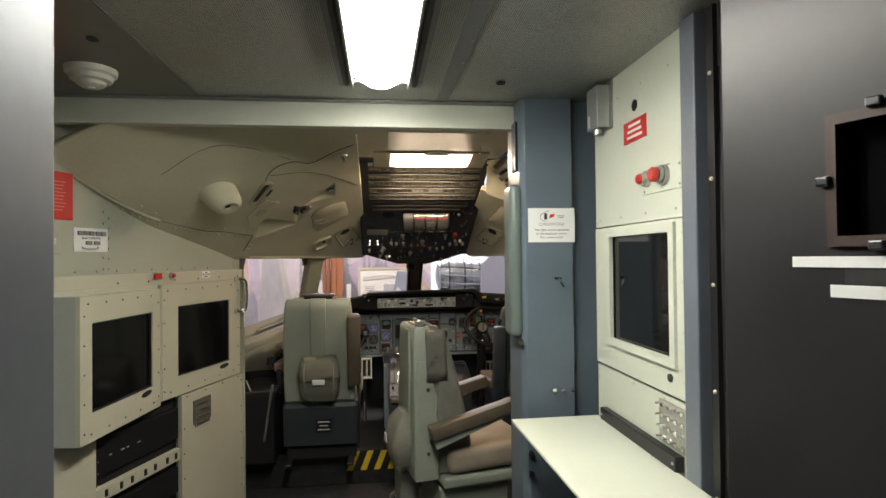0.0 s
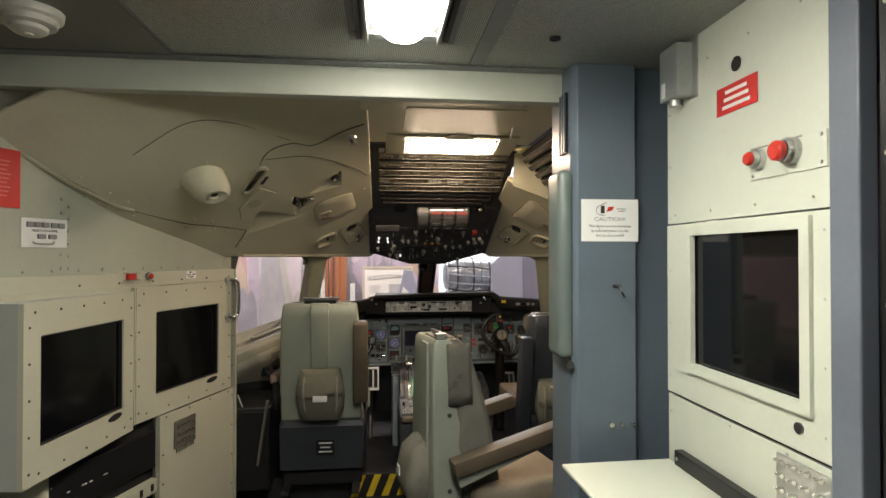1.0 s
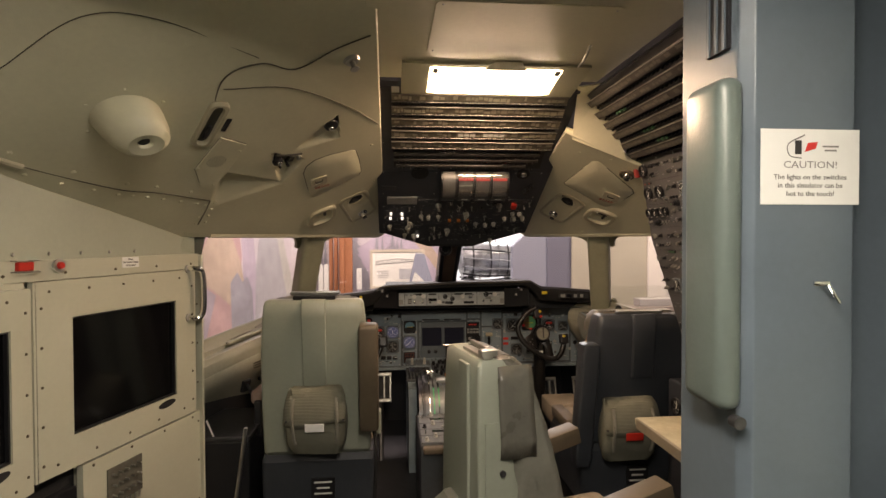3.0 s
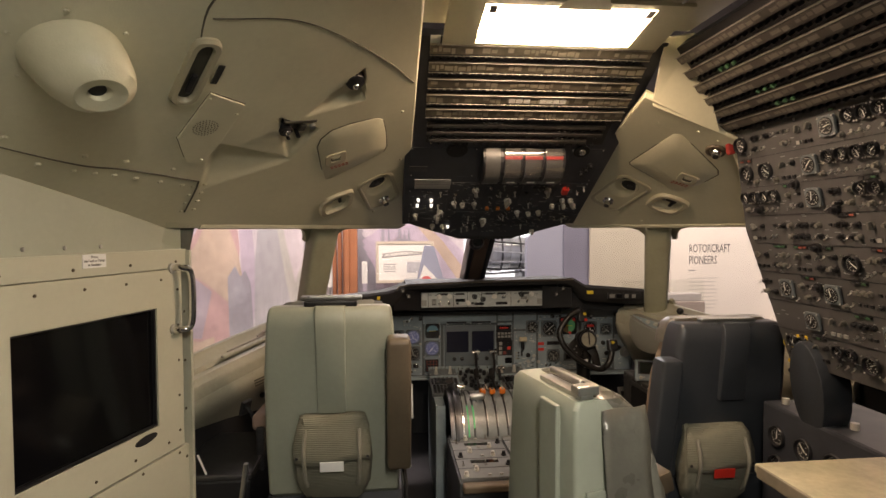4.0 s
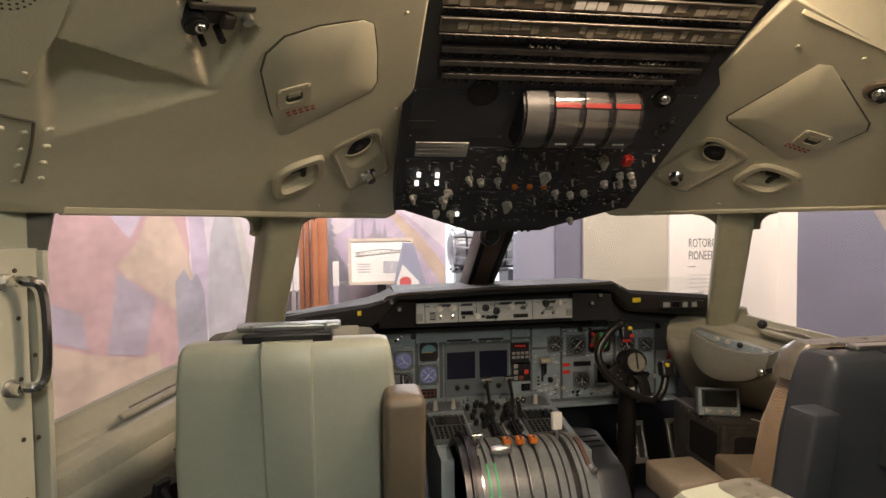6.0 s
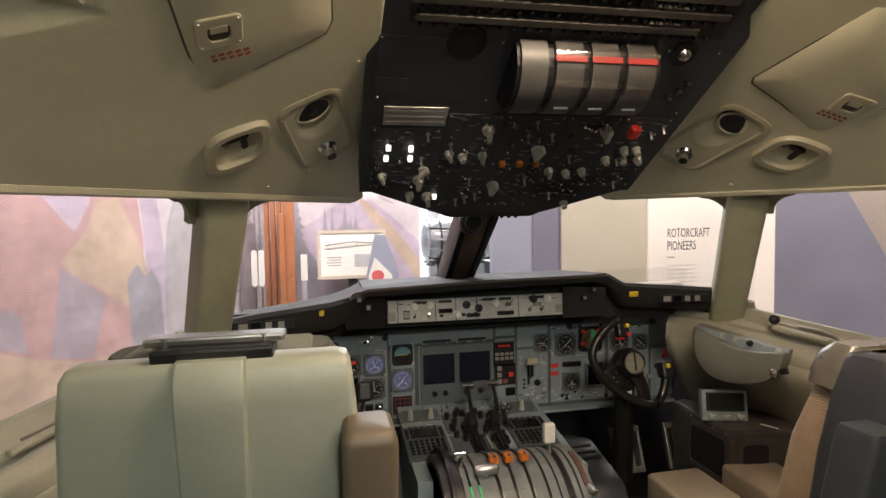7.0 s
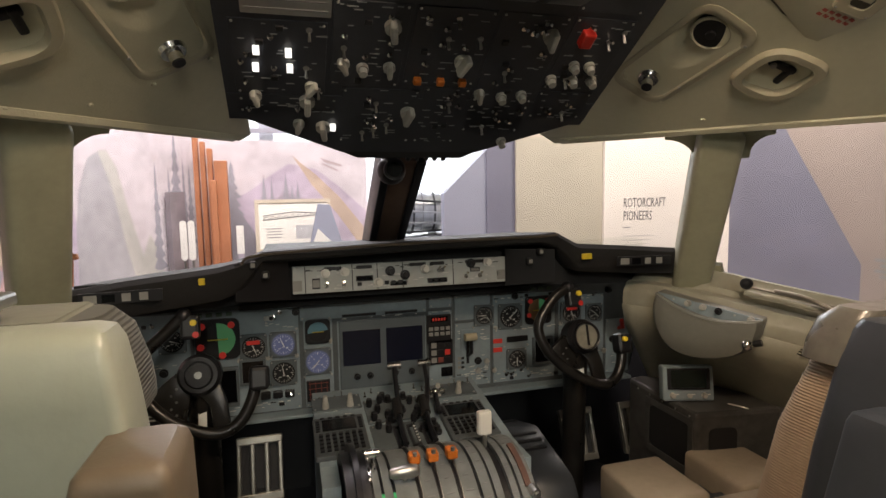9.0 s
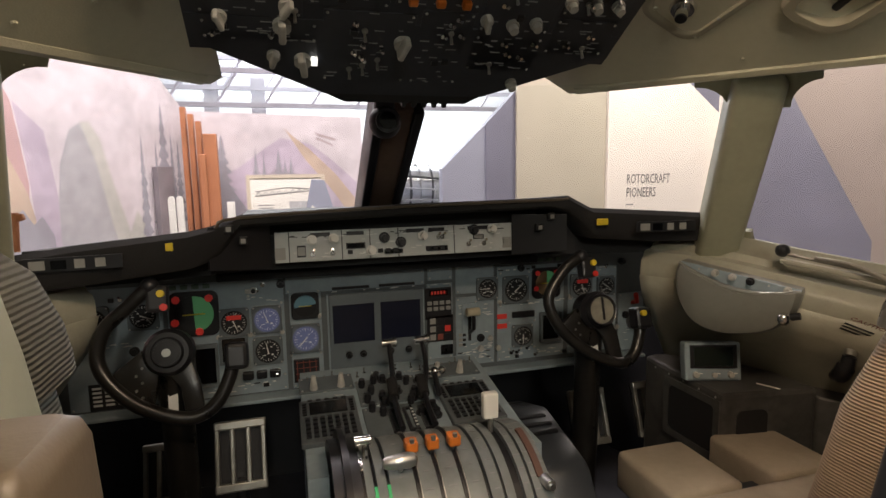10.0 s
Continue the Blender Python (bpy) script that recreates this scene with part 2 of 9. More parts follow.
def round_rect(w, h, r, n=4):
    """The outline of a rectangle with rounded corners, in x and y."""
    out = []
    for cx, cy, a in ((w / 2 - r, h / 2 - r, 0), (-w / 2 + r, h / 2 - r, 90), (-w / 2 + r, -h / 2 + r, 180), (w / 2 - r, -h / 2 + r, 270)):
        for i in range(n + 1):
            t = radians(a + 90 * i / n)
            out.append((cx + r * math.cos(t), cy + r * math.sin(t)))
    return out


def text_mesh(words, size, m, depth=0.0004, align="LEFT", width=1.0):
    """Letters in the built-in font as a mesh, in the plane z = 0 of m."""
    c = bpy.data.curves.new("letters", "FONT")
    c.body, c.size, c.align_x, c.extrude, c.resolution_u = words, size, align, depth, 2
    tmp = bpy.data.objects.new("letters", c)
    scene.collection.objects.link(tmp)
    dg = bpy.context.evaluated_depsgraph_get()
    me = bpy.data.meshes.new_from_object(tmp.evaluated_get(dg))
    bpy.data.objects.remove(tmp)
    me.transform(m @ Matrix.Diagonal((width, 1, 1, 1)))
    return me


def letters(words, size, m, material, parent, align="LEFT", width=1.0, name="lettering"):
    me = text_mesh(words, size, m, align=align, width=width)
    me.materials.clear()
    me.materials.append(material)
    return part(name, me, material, parent)


def slab(bm, a, b, c, d, t):
    """A plate with the corners a, b, c, d (counter-clockwise from its front), t thick behind."""
    p = [Vector(q) for q in (a, b, c, d)]
    n = (p[1] - p[0]).cross(p[3] - p[0]).normalized() * -t
    f = [bm.verts.new(q) for q in p]
    k = [bm.verts.new(q + n) for q in p]
    bm.faces.new(f)
    bm.faces.new(k[::-1])
    for i in range(4):
        j = (i + 1) % 4
        bm.faces.new((f[j], f[i], k[i], k[j]))
    return bm


def Slab(a, b, c, d, t):
    return slab(bmesh.new(), a, b, c, d, t)


RIVET = link("screw", cyl(cyl(bmesh.new(), (0, 0, 0.0008), 0.0035, 0.0018, seg=8, r2=0.0026), (0, 0, 0.0018), 0.0012, 0.0004, seg=6), ALU)
BOLT = link("rivet", cyl(bmesh.new(), (0, 0, 0.0015), 0.0055, 0.003, seg=8, r2=0.0035), LINING)


def screws(parent, m, pts, mesh=None, s=1.0):
    """Screw heads in the plane of m, at points x, y."""
    for x, y in pts:
        part((mesh or RIVET).name, mesh or RIVET, None, parent, m=m @ Matrix.Translation((x, y, 0)) @ Matrix.Diagonal((s, s, s, 1)))

# ---- large structure ----
# floor of the room and the raised deck
bm = bmesh.new()
box(bm, (0, 1.2, -0.05), (4.4, 5.6, 0.1))
single("floor", bm, CARPET, "dark worn carpet floor of the simulator", "floor", kind="structure")
bm = bmesh.new()
box(bm, (0, 4.45, 0.11), (2.7, 1.72, 0.22), 0.006)
single("floor_deck", bm, mat("deck_metal", (0.035, 0.036, 0.04), 0.5, 0.3, vary=0.3, scale=14, dirt=0.3), "raised dark metal flight deck floor", "floor", kind="structure")

# hazard strip on the step
step = thing("hazard_strip", "yellow and black hazard strip on the deck step", "hazard strip", basis((-0.36, 3.588, 0.155), (1, 0, 0), (0, 0, 1)))
part("backing", Box((0, 0, 0), (0.36, 0.13, 0.004)), MATTE, step)
for k in range(4):
    x = -0.165 + k * 0.09
    pts = [(x, -0.063), (x + 0.04, -0.063), (x + 0.09, 0.063), (x + 0.05, 0.063)]
    part("stripe", Prism([(max(-0.178, min(0.178, a)), b) for a, b in pts], 0.002, Matrix.Translation((0, 0, 0.002))), YELLOW, step)

# ceiling of the rear room
single("ceiling_side", Box((-1.42, 0.4, 2.143), (0.86, 3.30, 0.006)), mat("dark_ceiling_sheet", (0.17, 0.165, 0.15), 0.4, 0.3, vary=0.15, scale=3, dirt=0.4), "darker plain metal ceiling sheet", "ceiling", kind="structure")
c = bmesh.new()
box(c, (-0.5, 0.4, 2.185), (2.7, 3.44, 0.08))
ceiling = single("ceiling", c, CEILING, "dull grey perforated metal ceiling, scuffed and stained", "ceiling", kind="structure")
# perforation
nt = CEILING.node_tree
tc = [n for n in nt.nodes if n.type == "TEX_COORD"][0]
vor = nt.nodes.new("ShaderNodeTexVoronoi")
vor.inputs["Scale"].default_value, vor.inputs["Randomness"].default_value = 165, 0.0
nt.links.new(tc.outputs["Object"], vor.inputs["Vector"])
rmp = nt.nodes.new("ShaderNodeMapRange")
rmp.inputs[1].default_value, rmp.inputs[2].default_value = 0.22, 0.34
nt.links.new(vor.outputs["Distance"], rmp.inputs[0])
mixc = nt.nodes.new("ShaderNodeMix")
mixc.data_type = "RGBA"
base_in = nt.nodes["Principled BSDF"].inputs["Base Color"]
old = base_in.links[0].from_socket
nt.links.new(rmp.outputs[0], mixc.inputs[0])
mixc.inputs[6].default_value = (0.06, 0.06, 0.06, 1)
nt.links.new(old, mixc.inputs[7])
nt.links.new(mixc.outputs[2], base_in)
scuff = nt.nodes.new("ShaderNodeTexNoise")
scuff.inputs["Scale"].default_value, scuff.inputs["Detail"].default_value, scuff.inputs["Roughness"].default_value = 1.7, 8, 0.7
nt.links.new(tc.outputs["Object"], scuff.inputs["Vector"])
edge_ramp = nt.nodes.new("ShaderNodeMapRange")
edge_ramp.inputs[1].default_value, edge_ramp.inputs[2].default_value, edge_ramp.inputs[4].default_value = 0.58, 0.66, 0.65
nt.links.new(scuff.outputs["Fac"], edge_ramp.inputs[0])
mixs = nt.nodes.new("ShaderNodeMix")
mixs.data_type = "RGBA"
nt.links.new(edge_ramp.outputs[0], mixs.inputs[0])
nt.links.new(mixc.outputs[2], mixs.inputs[6])
mixs.inputs[7].default_value = (0.36, 0.33, 0.26, 1)
nt.links.new(mixs.outputs[2], base_in)
bpn = nt.nodes.new("ShaderNodeBump")
bpn.inputs["Strength"].default_value, bpn.inputs["Distance"].default_value = 0.5, 0.001
nt.links.new(rmp.outputs[0], bpn.inputs["Height"])
nt.links.new(bpn.outputs[0], nt.nodes["Principled BSDF"].inputs["Normal"])

STRIP = mat("ceiling_strip_metal", (0.24, 0.25, 0.25), 0.4, 0.5, vary=0.1)
for x, w in ((-0.985, 0.006), (-0.035, 0.05)):
    s = thing("ceiling_strip", "riveted grey metal cover strip on the ceiling", "trim", pose(x, 0.6, 2.145, 180, 0, 0), kind="structure")
    part("strip", Box((0, 0, 0.002), (w, 2.9, 0.004), 0.001), STRIP, s)
    for k in range(16):
        part("screw", RIVET, None, s, m=Matrix.Translation(((w / 2 - 0.008) if w > 0.02 else 0.012, -1.38 + k * 0.185, 0.004 if w > 0.02 else 0)))
s = thing("ceiling_edge_strip", "grey metal edge strip with screws above the header", "trim", pose(-0.62, 2.085, 2.143, 180, 0, 0), kind="structure")
part("strip", Box((0, 0.005, 0.002), (1.86, 0.045, 0.005), 0.001), STRIP, s)
for k in range(10):
    part("screw", RIVET, None, s, m=Matrix.Translation((-0.9 + k * 0.2, 0.01, 0.005)))

# header between the rooms
bm = bmesh.new()
box(bm, (-0.64, 2.13, 2.095), (1.86, 0.05, 0.105), 0.004)
single("header_beam", bm, WALLCREAM, "pale green painted header beam under the ceiling", "beam", kind="structure")


# ---- lining of the flight deck ----
def soft_min(vals, k=0.045):
    lo = min(vals)
    return lo - k * math.log(sum(math.exp(-(v - lo) / k) for v in vals))


def lining_z(u, y):
    front = 1.965 - 0.535 * (y - 3.211) - 0.62 * (u - 0.584)
    side = 1.83 - 0.42 * (u - 1.055) - 0.33 * (y - 2.609) + 0.5 * max(0.0, 2.75 - y) ** 2
    return soft_min((2.105, front, side)) + 0.012


def rack_u(y):
    return 1.365 - 0.3235 * (y - 2.74)


def lining_edge(y):
    """How far out the lining reaches at y."""
    lo, hi = 0.3, 1.9
    for _ in range(40):
        mid = (lo + hi) / 2
        if lining_z(mid, y) > 1.512:
            lo = mid
        else:
            hi = mid
    return min(lo, rack_u(y) + 0.02 if y < 3.36 else 9)


POCKETS = (((-0.543, 2.992, 0.055), (-0.552, 3.135, 0.040), (-0.722, 3.10, 0.0)),
           ((-0.782, 3.055, 0.045), (-0.688, 3.186, 0.050), (-0.80, 3.285, 0.0)),
           ((-0.945, 3.05, 0.062), (-0.775, 3.292, 0.004), (-1.055, 3.235, 0.0)))
BOWLS = ((-0.687, 3.700, 0.050, 0.056, 0.030), (0.674, 3.722, 0.050, 0.056, 0.030), (-0.517, 3.735, 0.050, 0.075, 0.026), (0.497, 3.765, 0.050, 0.080, 0.026))


def scoop(x, y):
    """Wedge-shaped hollows for the side lamps, and bowls behind the rims."""
    out = 0.0
    for (ax, ay, da), (bx, by, db), (cx, cy, dc) in POCKETS:
        det = (by - cy) * (ax - cx) + (cx - bx) * (ay - cy)
        a = ((by - cy) * (x - cx) + (cx - bx) * (y - cy)) / det
        b = ((cy - ay) * (x - cx) + (ax - cx) * (y - cy)) / det
        c = 1 - a - b
        e = min(a, b, c)
        if e > 0:
            out = max(out, (da * a + db * b + dc * c) * min(1, e * 14))
    for bx, by, rx, ry, deep in BOWLS:
        r = math.hypot((x - bx) / rx, (y - by) / ry)
        if r < 1:
            out = max(out, deep * min(1, (1 - r) * 2.2) * (0.62 - 0.38 * (y - by) / ry))
    return out


def lining(side, y0, inner):
    bm = bmesh.new()
    rows, cols = 400, 150
    grid = []
    y1 = 4.235
    for i in range(rows + 1):
        y = y0 + (y1 - y0) * i / rows
        o = max(lining_edge(y), inner + 0.004)
        row = []
        for j in range(cols + 1):
            u = inner + (o - inner) * j / cols
            row.append(bm.verts.new((side * u, y, lining_z(u, y) + scoop(side * u, y))))
        # the rim turns outwards at the edge
        grid.append(row)
    for a, b in zip(grid, grid[1:]):
        for j in range(cols):
            q = (a[j], a[j + 1], b[j + 1], b[j])
            bm.faces.new(q if side < 0 else q[::-1])
    return bm


shell = lining(-1, 2.12, 0.40)
left_lining = single("lining_left", shell, LINING, "olive-cream painted moulded lining with recesses", "wall lining", kind="structure", smooth=True)
shell = lining(1, 3.245, 0.34)
right_lining = single("lining_right", shell, LINING, "olive-cream painted moulded lining with recesses", "wall lining", kind="structure", smooth=True)
for ob in (left_lining, right_lining):
    md = ob.modifiers.new("thickness", "SOLIDIFY")
    md.thickness, md.offset = 0.03, -1

# middle ceiling panel of the deck
bm = bmesh.new()
box(bm, (0.0, 2.64, 2.125), (0.86, 1.0, 0.04), 0.003)
single("ceiling_deck", bm, LINING, "olive-cream ceiling panel of the flight deck", "ceiling", kind="structure")
# facet that joins the right lining to the ceiling beside the overhead panel
fc = [Vector(p) for p in ((0.375, 3.258, 1.905), (0.600, 3.245, 1.818), (0.445, 3.13, 2.095), (0.360, 3.15, 2.085))]
single("lining_facet", Slab(fc[0], fc[1], fc[2], fc[3], 0.02), LINING, "olive-cream facet between lining and ceiling", "wall lining", kind="structure")
# unseen roof added over all to keep outside light out
single("roof", Box((0, 2.0, 2.32), (4.6, 6.0, 0.05)), MATTE, "unseen dark roof added over the simulator to keep light out", "roof", kind="structure")

# flat panel between rack and lining
ux0, ux1 = rack_u(1.2), rack_u(3.40)
bm = bmesh.new()
slab(bm, (-ux0 - 0.012, 1.2, 1.43), (-ux1 - 0.012, 3.40, 1.43), (-ux1 - 0.012, 3.40, 2.14), (-ux0 - 0.012, 1.2, 2.14), 0.03)
wall_left = single("wall_left", bm, GREYGREEN, "flat grey-green riveted side panel", "wall", kind="structure")
# unseen walls added to close the place against outside light
for nm, c, s in (("wall_outer_left", (-2.2, 1.0, 1.1), (0.06, 5.0, 2.4)), ("wall_outer_right", (1.9, 1.0, 1.1), (0.06, 5.0, 2.4)), ("wall_rear", (-0.2, -1.4, 1.1), (4.2, 0.06, 2.4))):
    single(nm, Box(c, s), DARKCAB, "unseen dark plain wall added to close the simulator", "wall", kind="structure")
single("ceiling_rear", Box((-0.2, -1.3, 2.19), (4.2, 0.1, 0.08)), CEILING, "grey metal ceiling edge", "ceiling", kind="structure")

# ---- windscreen frame ----
FRAME = mat("window_frame_paint", (0.36, 0.355, 0.25), 0.45, vary=0.1, scale=6, bump=0.1, dirt=0.2)
INNER = mat("brown_post_trim", (0.13, 0.085, 0.06), 0.5, vary=0.2, scale=10)


def bar(name, a, b, w, d, face, material, label, bev=0.01, kind="structure", w2=None):
    """A post from a to b, w wide across the view, d deep, its face towards face."""
    a, b = Vector(a), Vector(b)
    z = (b - a).normalized()
    n = Vector(face)
    n = (n - n.dot(z) * z).normalized()
    x = n.cross(z)
    w2 = w2 or w
    bm = bmesh.new()
    r0 = [a + x * sx * w / 2 + n * sy * d / 2 for sx, sy in ((-1, -1), (1, -1), (1, 1), (-1, 1))]
    r1 = [b + x * sx * w2 / 2 + n * sy * d / 2 for sx, sy in ((-1, -1), (1, -1), (1, 1), (-1, 1))]
    loft(bm, [r0, r1])
    if bev:
        bmesh.ops.bevel(bm, geom=bm.edges[:], offset=bev, segments=3, profile=0.5, affect="EDGES", clamp_overlap=True)
    return single(name, bm, material, label, "window post", kind=kind, smooth=True)


bar("post_middle", (0.0, 4.80, 1.16), (-0.01, 4.28, 1.50), 0.075, 0.09, (0, -1, 0), INNER, "brown and black windscreen centre post")
bar("post_middle_seal", (-0.048, 4.80, 1.16), (-0.058, 4.28, 1.50), 0.025, 0.10, (0, -1, 0), BLACK, "black rubber seal beside the centre post", 0.004)
bar("post_middle_seal", (0.048, 4.80, 1.16), (0.038, 4.28, 1.50), 0.025, 0.10, (0, -1, 0), BLACK, "black rubber seal beside the centre post", 0.004)
for s, nm in ((-1, "left"), (1, "right")):
    bar("post_" + nm, (s * 0.885, 4.235, 1.03), (s * 0.765, 3.975, 1.53), 0.105, 0.10, (-s * 0.6, -1, 0), FRAME, "olive painted window corner post", 0.02, w2=0.115)

# side sills and lower side walls
SILL = mat("sill_paint", (0.36, 0.35, 0.275), 0.45, vary=0.1, scale=6, bump=0.1, dirt=0.25)
SILL_PATH = curve_pts([(0.79, 4.36, 1.13), (0.88, 4.20, 1.125), (1.0, 4.01, 1.09), (1.125, 3.815, 1.055), (1.25, 3.62, 1.015), (1.34, 3.47, 0.985)], 6)


def sill_point(p, a, b, s):
    """A point beside the sill's line: a metres inboard, b up."""
    return (s * (p[0] - a * 0.84), p[1] - a * 0.54, p[2] + b)


for s, nm in ((-1, "left"), (1, "right")):
    prof = [(-0.03, -0.02), (-0.02, 0.012), (0.0, 0.012), (0.02, -0.012), (0.045, -0.026), (0.052, -0.044), (0.078, -0.05), (0.086, -0.062), (0.098, -0.070), (0.103, -0.085), (0.104, -0.12), (0.09, -0.16), (0.0, -0.16)]
    single("sill_" + nm, loft(bmesh.new(), [[sill_point(p, a, b, s) for a, b in prof] for p in SILL_PATH]), SILL, "olive painted window sill ledge with moulded edge", "window sill", kind="structure", smooth=True)
    prof = [(0.100, -0.115), (0.075, -0.18), (0.02, -0.24), (-0.07, -0.34), (-0.17, -0.46), (-0.19, -0.92)]
    ob = single("wall_lower_" + nm, loft(bmesh.new(), [[sill_point(p, a, b, s) for a, b in prof] for p in SILL_PATH], close=False), SILL, "olive painted lower cockpit side wall", "wall", kind="structure", smooth=True)
    md = ob.modifiers.new("thickness", "SOLIDIFY")
    md.thickness, md.offset = 0.02, 0
bar("post_rear", (-1.33, 3.50, 0.98), (-1.17, 3.42, 1.56), 0.10, 0.05, (0.5, -1, 0), mat("rear_post_grey", (0.10, 0.10, 0.085), 0.5, vary=0.15), "dark grey rear window post", 0.01)
# upper window rail
for s, nm in ((-1, "left"), (1, "right")):
    pts = [(s * lining_edge(y), y, 1.525) for y in np.linspace(3.42, 4.22, 24)]
    single("rail_" + nm, Tube(pts, 0.017, 8), LINING, "olive painted rail above the windows", "trim", kind="structure", smooth=True)

# rounded corners of the windows
def corner(name, p, a, b, r, material=None):
    arc_pts = [(r - r * math.sin(t), r - r * math.cos(t)) for t in np.linspace(0, math.pi / 2, 8)]
    single(name, Prism([(-0.02, -0.02), (r, -0.02)] + arc_pts + [(-0.02, r)], 0.02, basis(p, a, b) @ Matrix.Translation((0, 0, -0.01))), material or FRAME, "olive rounded window corner", "window corner", kind="structure")


for k in (-1, 1):
    corner("corner_front", (k * 0.722, 4.015, 1.512), (-k * 0.653, 0.757, 0.0), (k * 0.20, 0.45, -0.87), 0.075)
    corner("corner_side_upper", (k * 0.835, 3.955, 1.512), (k * 0.62, -0.78, 0.0), (k * 0.20, 0.40, -0.87), 0.06)
    corner("corner_side_lower", (k * 0.945, 4.155, 1.085), (k * 0.52, -0.84, -0.13), (-k * 0.20, -0.40, 0.87), 0.07)

# glass panes
for s, nm in ((-1, "left"), (1, "right")):
    g = thing("window_front_" + nm, "clear windscreen pane", "window", kind="structure")
    p = part("pane", Slab((s * 0.05, 4.80, 1.16), (s * 0.84, 4.28, 1.06), (s * 0.75, 4.02, 1.52), (s * 0.04, 4.31, 1.52), 0.006), GLASS, g)
    p.visible_shadow = False
    g = thing("window_side_" + nm, "clear side window pane", "window", kind="structure")
    p = part("pane", Slab((s * 0.90, 4.19, 1.125), (s * 1.35, 3.46, 0.985), (s * 1.17, 3.3, 1.53), (s * 0.80, 3.97, 1.53), 0.006), GLASS, g)
    p.visible_shadow = False

# dark sheets added at nose and sides to block light below the windows
bm = bmesh.new()
box(bm, (0, 4.98, 0.55), (1.75, 0.05, 1.05))
single("light_block_nose", bm, MATTE, "dark bulkhead behind the instrument panel", "bulkhead", kind="structure")
for s, nm in ((-1, "left"), (1, "right")):
    single("light_block_" + nm, Slab((s * 0.86, 4.97, 0.05), (s * 1.4, 3.2, 0.05), (s * 1.4, 3.2, 0.90), (s * 0.86, 4.97, 0.95), 0.04), MATTE, "dark outer bulkhead below the side window", "bulkhead", kind="structure")

# ---- shared small pieces ----
def disc_marks(r):
    bm = bmesh.new()
    for k in range(24):
        a = k * math.pi / 12
        long = 0.22 if k % 3 == 0 else 0.12
        box(bm, (0, 0, 0), (long, 0.045 if k % 3 == 0 else 0.03, 0.01), 0, pose(0, 0, 0, 0, 0, math.degrees(a)) @ Matrix.Translation((0.84 - long / 2, 0, 0.04)))
    for k in range(4):
        box(bm, (0.42 * math.cos(0.9 + k * 1.57), 0.42 * math.sin(0.9 + k * 1.57), 0.04), (0.14, 0.07, 0.01))
    return bm


BEZEL = link("bezel", loft(bmesh.new(), [[(r * math.cos(a), r * math.sin(a), z) for a in np.linspace(0, 2 * math.pi, 28, endpoint=False)] for r, z in ((1.12, 0), (1.12, 0.16), (1.04, 0.22), (0.96, 0.20), (0.93, 0.05))], cap=False), BLACK, True)
FACE = link("dial_face", cyl(bmesh.new(), (0, 0, 0.02), 0.97, 0.02, seg=28), MATTE)
MARKS = link("dial_marks", disc_marks(1), WHITE)
NEEDLE = link("needle", prism(bmesh.new(), [(-0.05, -0.2), (0.05, -0.2), (0.02, 0.72), (-0.02, 0.72)], 0.03, Matrix.Translation((0, 0, 0.06))), WHITE)
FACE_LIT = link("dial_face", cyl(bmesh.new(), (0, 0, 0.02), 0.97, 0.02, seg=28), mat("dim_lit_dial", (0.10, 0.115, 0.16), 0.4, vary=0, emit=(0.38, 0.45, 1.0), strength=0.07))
SQBEZEL = link("bezel", prism(bmesh.new(), round_rect(2.3, 2.3, 0.25), 0.14, None, 0.03), mat("bezel_grey", (0.12, 0.14, 0.15), 0.4, vary=0.1))
KNOBS = link("knob", cyl(cyl(bmesh.new(), (0, 0, 0.004), 0.011, 0.008, seg=16), (0, 0, 0.013), 0.0085, 0.012, seg=16, r2=0.0075), OFFWHITE, True)
KNOBD = link("knob", cyl(cyl(bmesh.new(), (0, 0, 0.003), 0.012, 0.006, seg=16), (0, 0, 0.012), 0.008, 0.014, seg=12, r2=0.007), BLACK, True)
PADDLE = link("paddle_knob", box(cyl(bmesh.new(), (0, 0, 0.004), 0.011, 0.008, seg=16), (0, 0.002, 0.014), (0.009, 0.03, 0.018), 0.003), OFFWHITE)
TOGGLE = link("toggle", cyl(cyl(bmesh.new(), (0, 0, 0.002), 0.0055, 0.004, seg=8), (0, 0.003, 0.011), 0.0022, 0.018, seg=6, r2=0.0032, m=pose(0, 0, 0, -18, 0, 0)), CHROME)
TOGGLEB = link("toggle", cyl(cyl(bmesh.new(), (0, 0, 0.002), 0.0055, 0.004, seg=8), (0, -0.003, 0.011), 0.0022, 0.018, seg=6, r2=0.0032, m=pose(0, 0, 0, 18, 0, 0)), ALU)
BREAKER = link("breaker", cyl(cyl(bmesh.new(), (0, 0, 0.002), 0.0062, 0.004, seg=8), (0, 0, 0.009), 0.0045, 0.012, seg=8), BLACK)
LIGHTSW = link("lit_switch", box(bmesh.new(), (0, 0, 0.005), (0.011, 0.014, 0.010), 0.001), WHITELIT)
BUTTON = link("button", box(bmesh.new(), (0, 0, 0.003), (0.015, 0.012, 0.006), 0.001), mat("button_grey", (0.30, 0.30, 0.28), 0.45, vary=0.1))
DARKBTN = link("button", box(bmesh.new(), (0, 0, 0.003), (0.013, 0.011, 0.006), 0.001), BLACK)
PRINT = mat("panel_print", (0.66, 0.67, 0.64), 0.6, vary=0)
DIMPRINT = mat("dim_panel_print", (0.24, 0.25, 0.255), 0.6, vary=0)


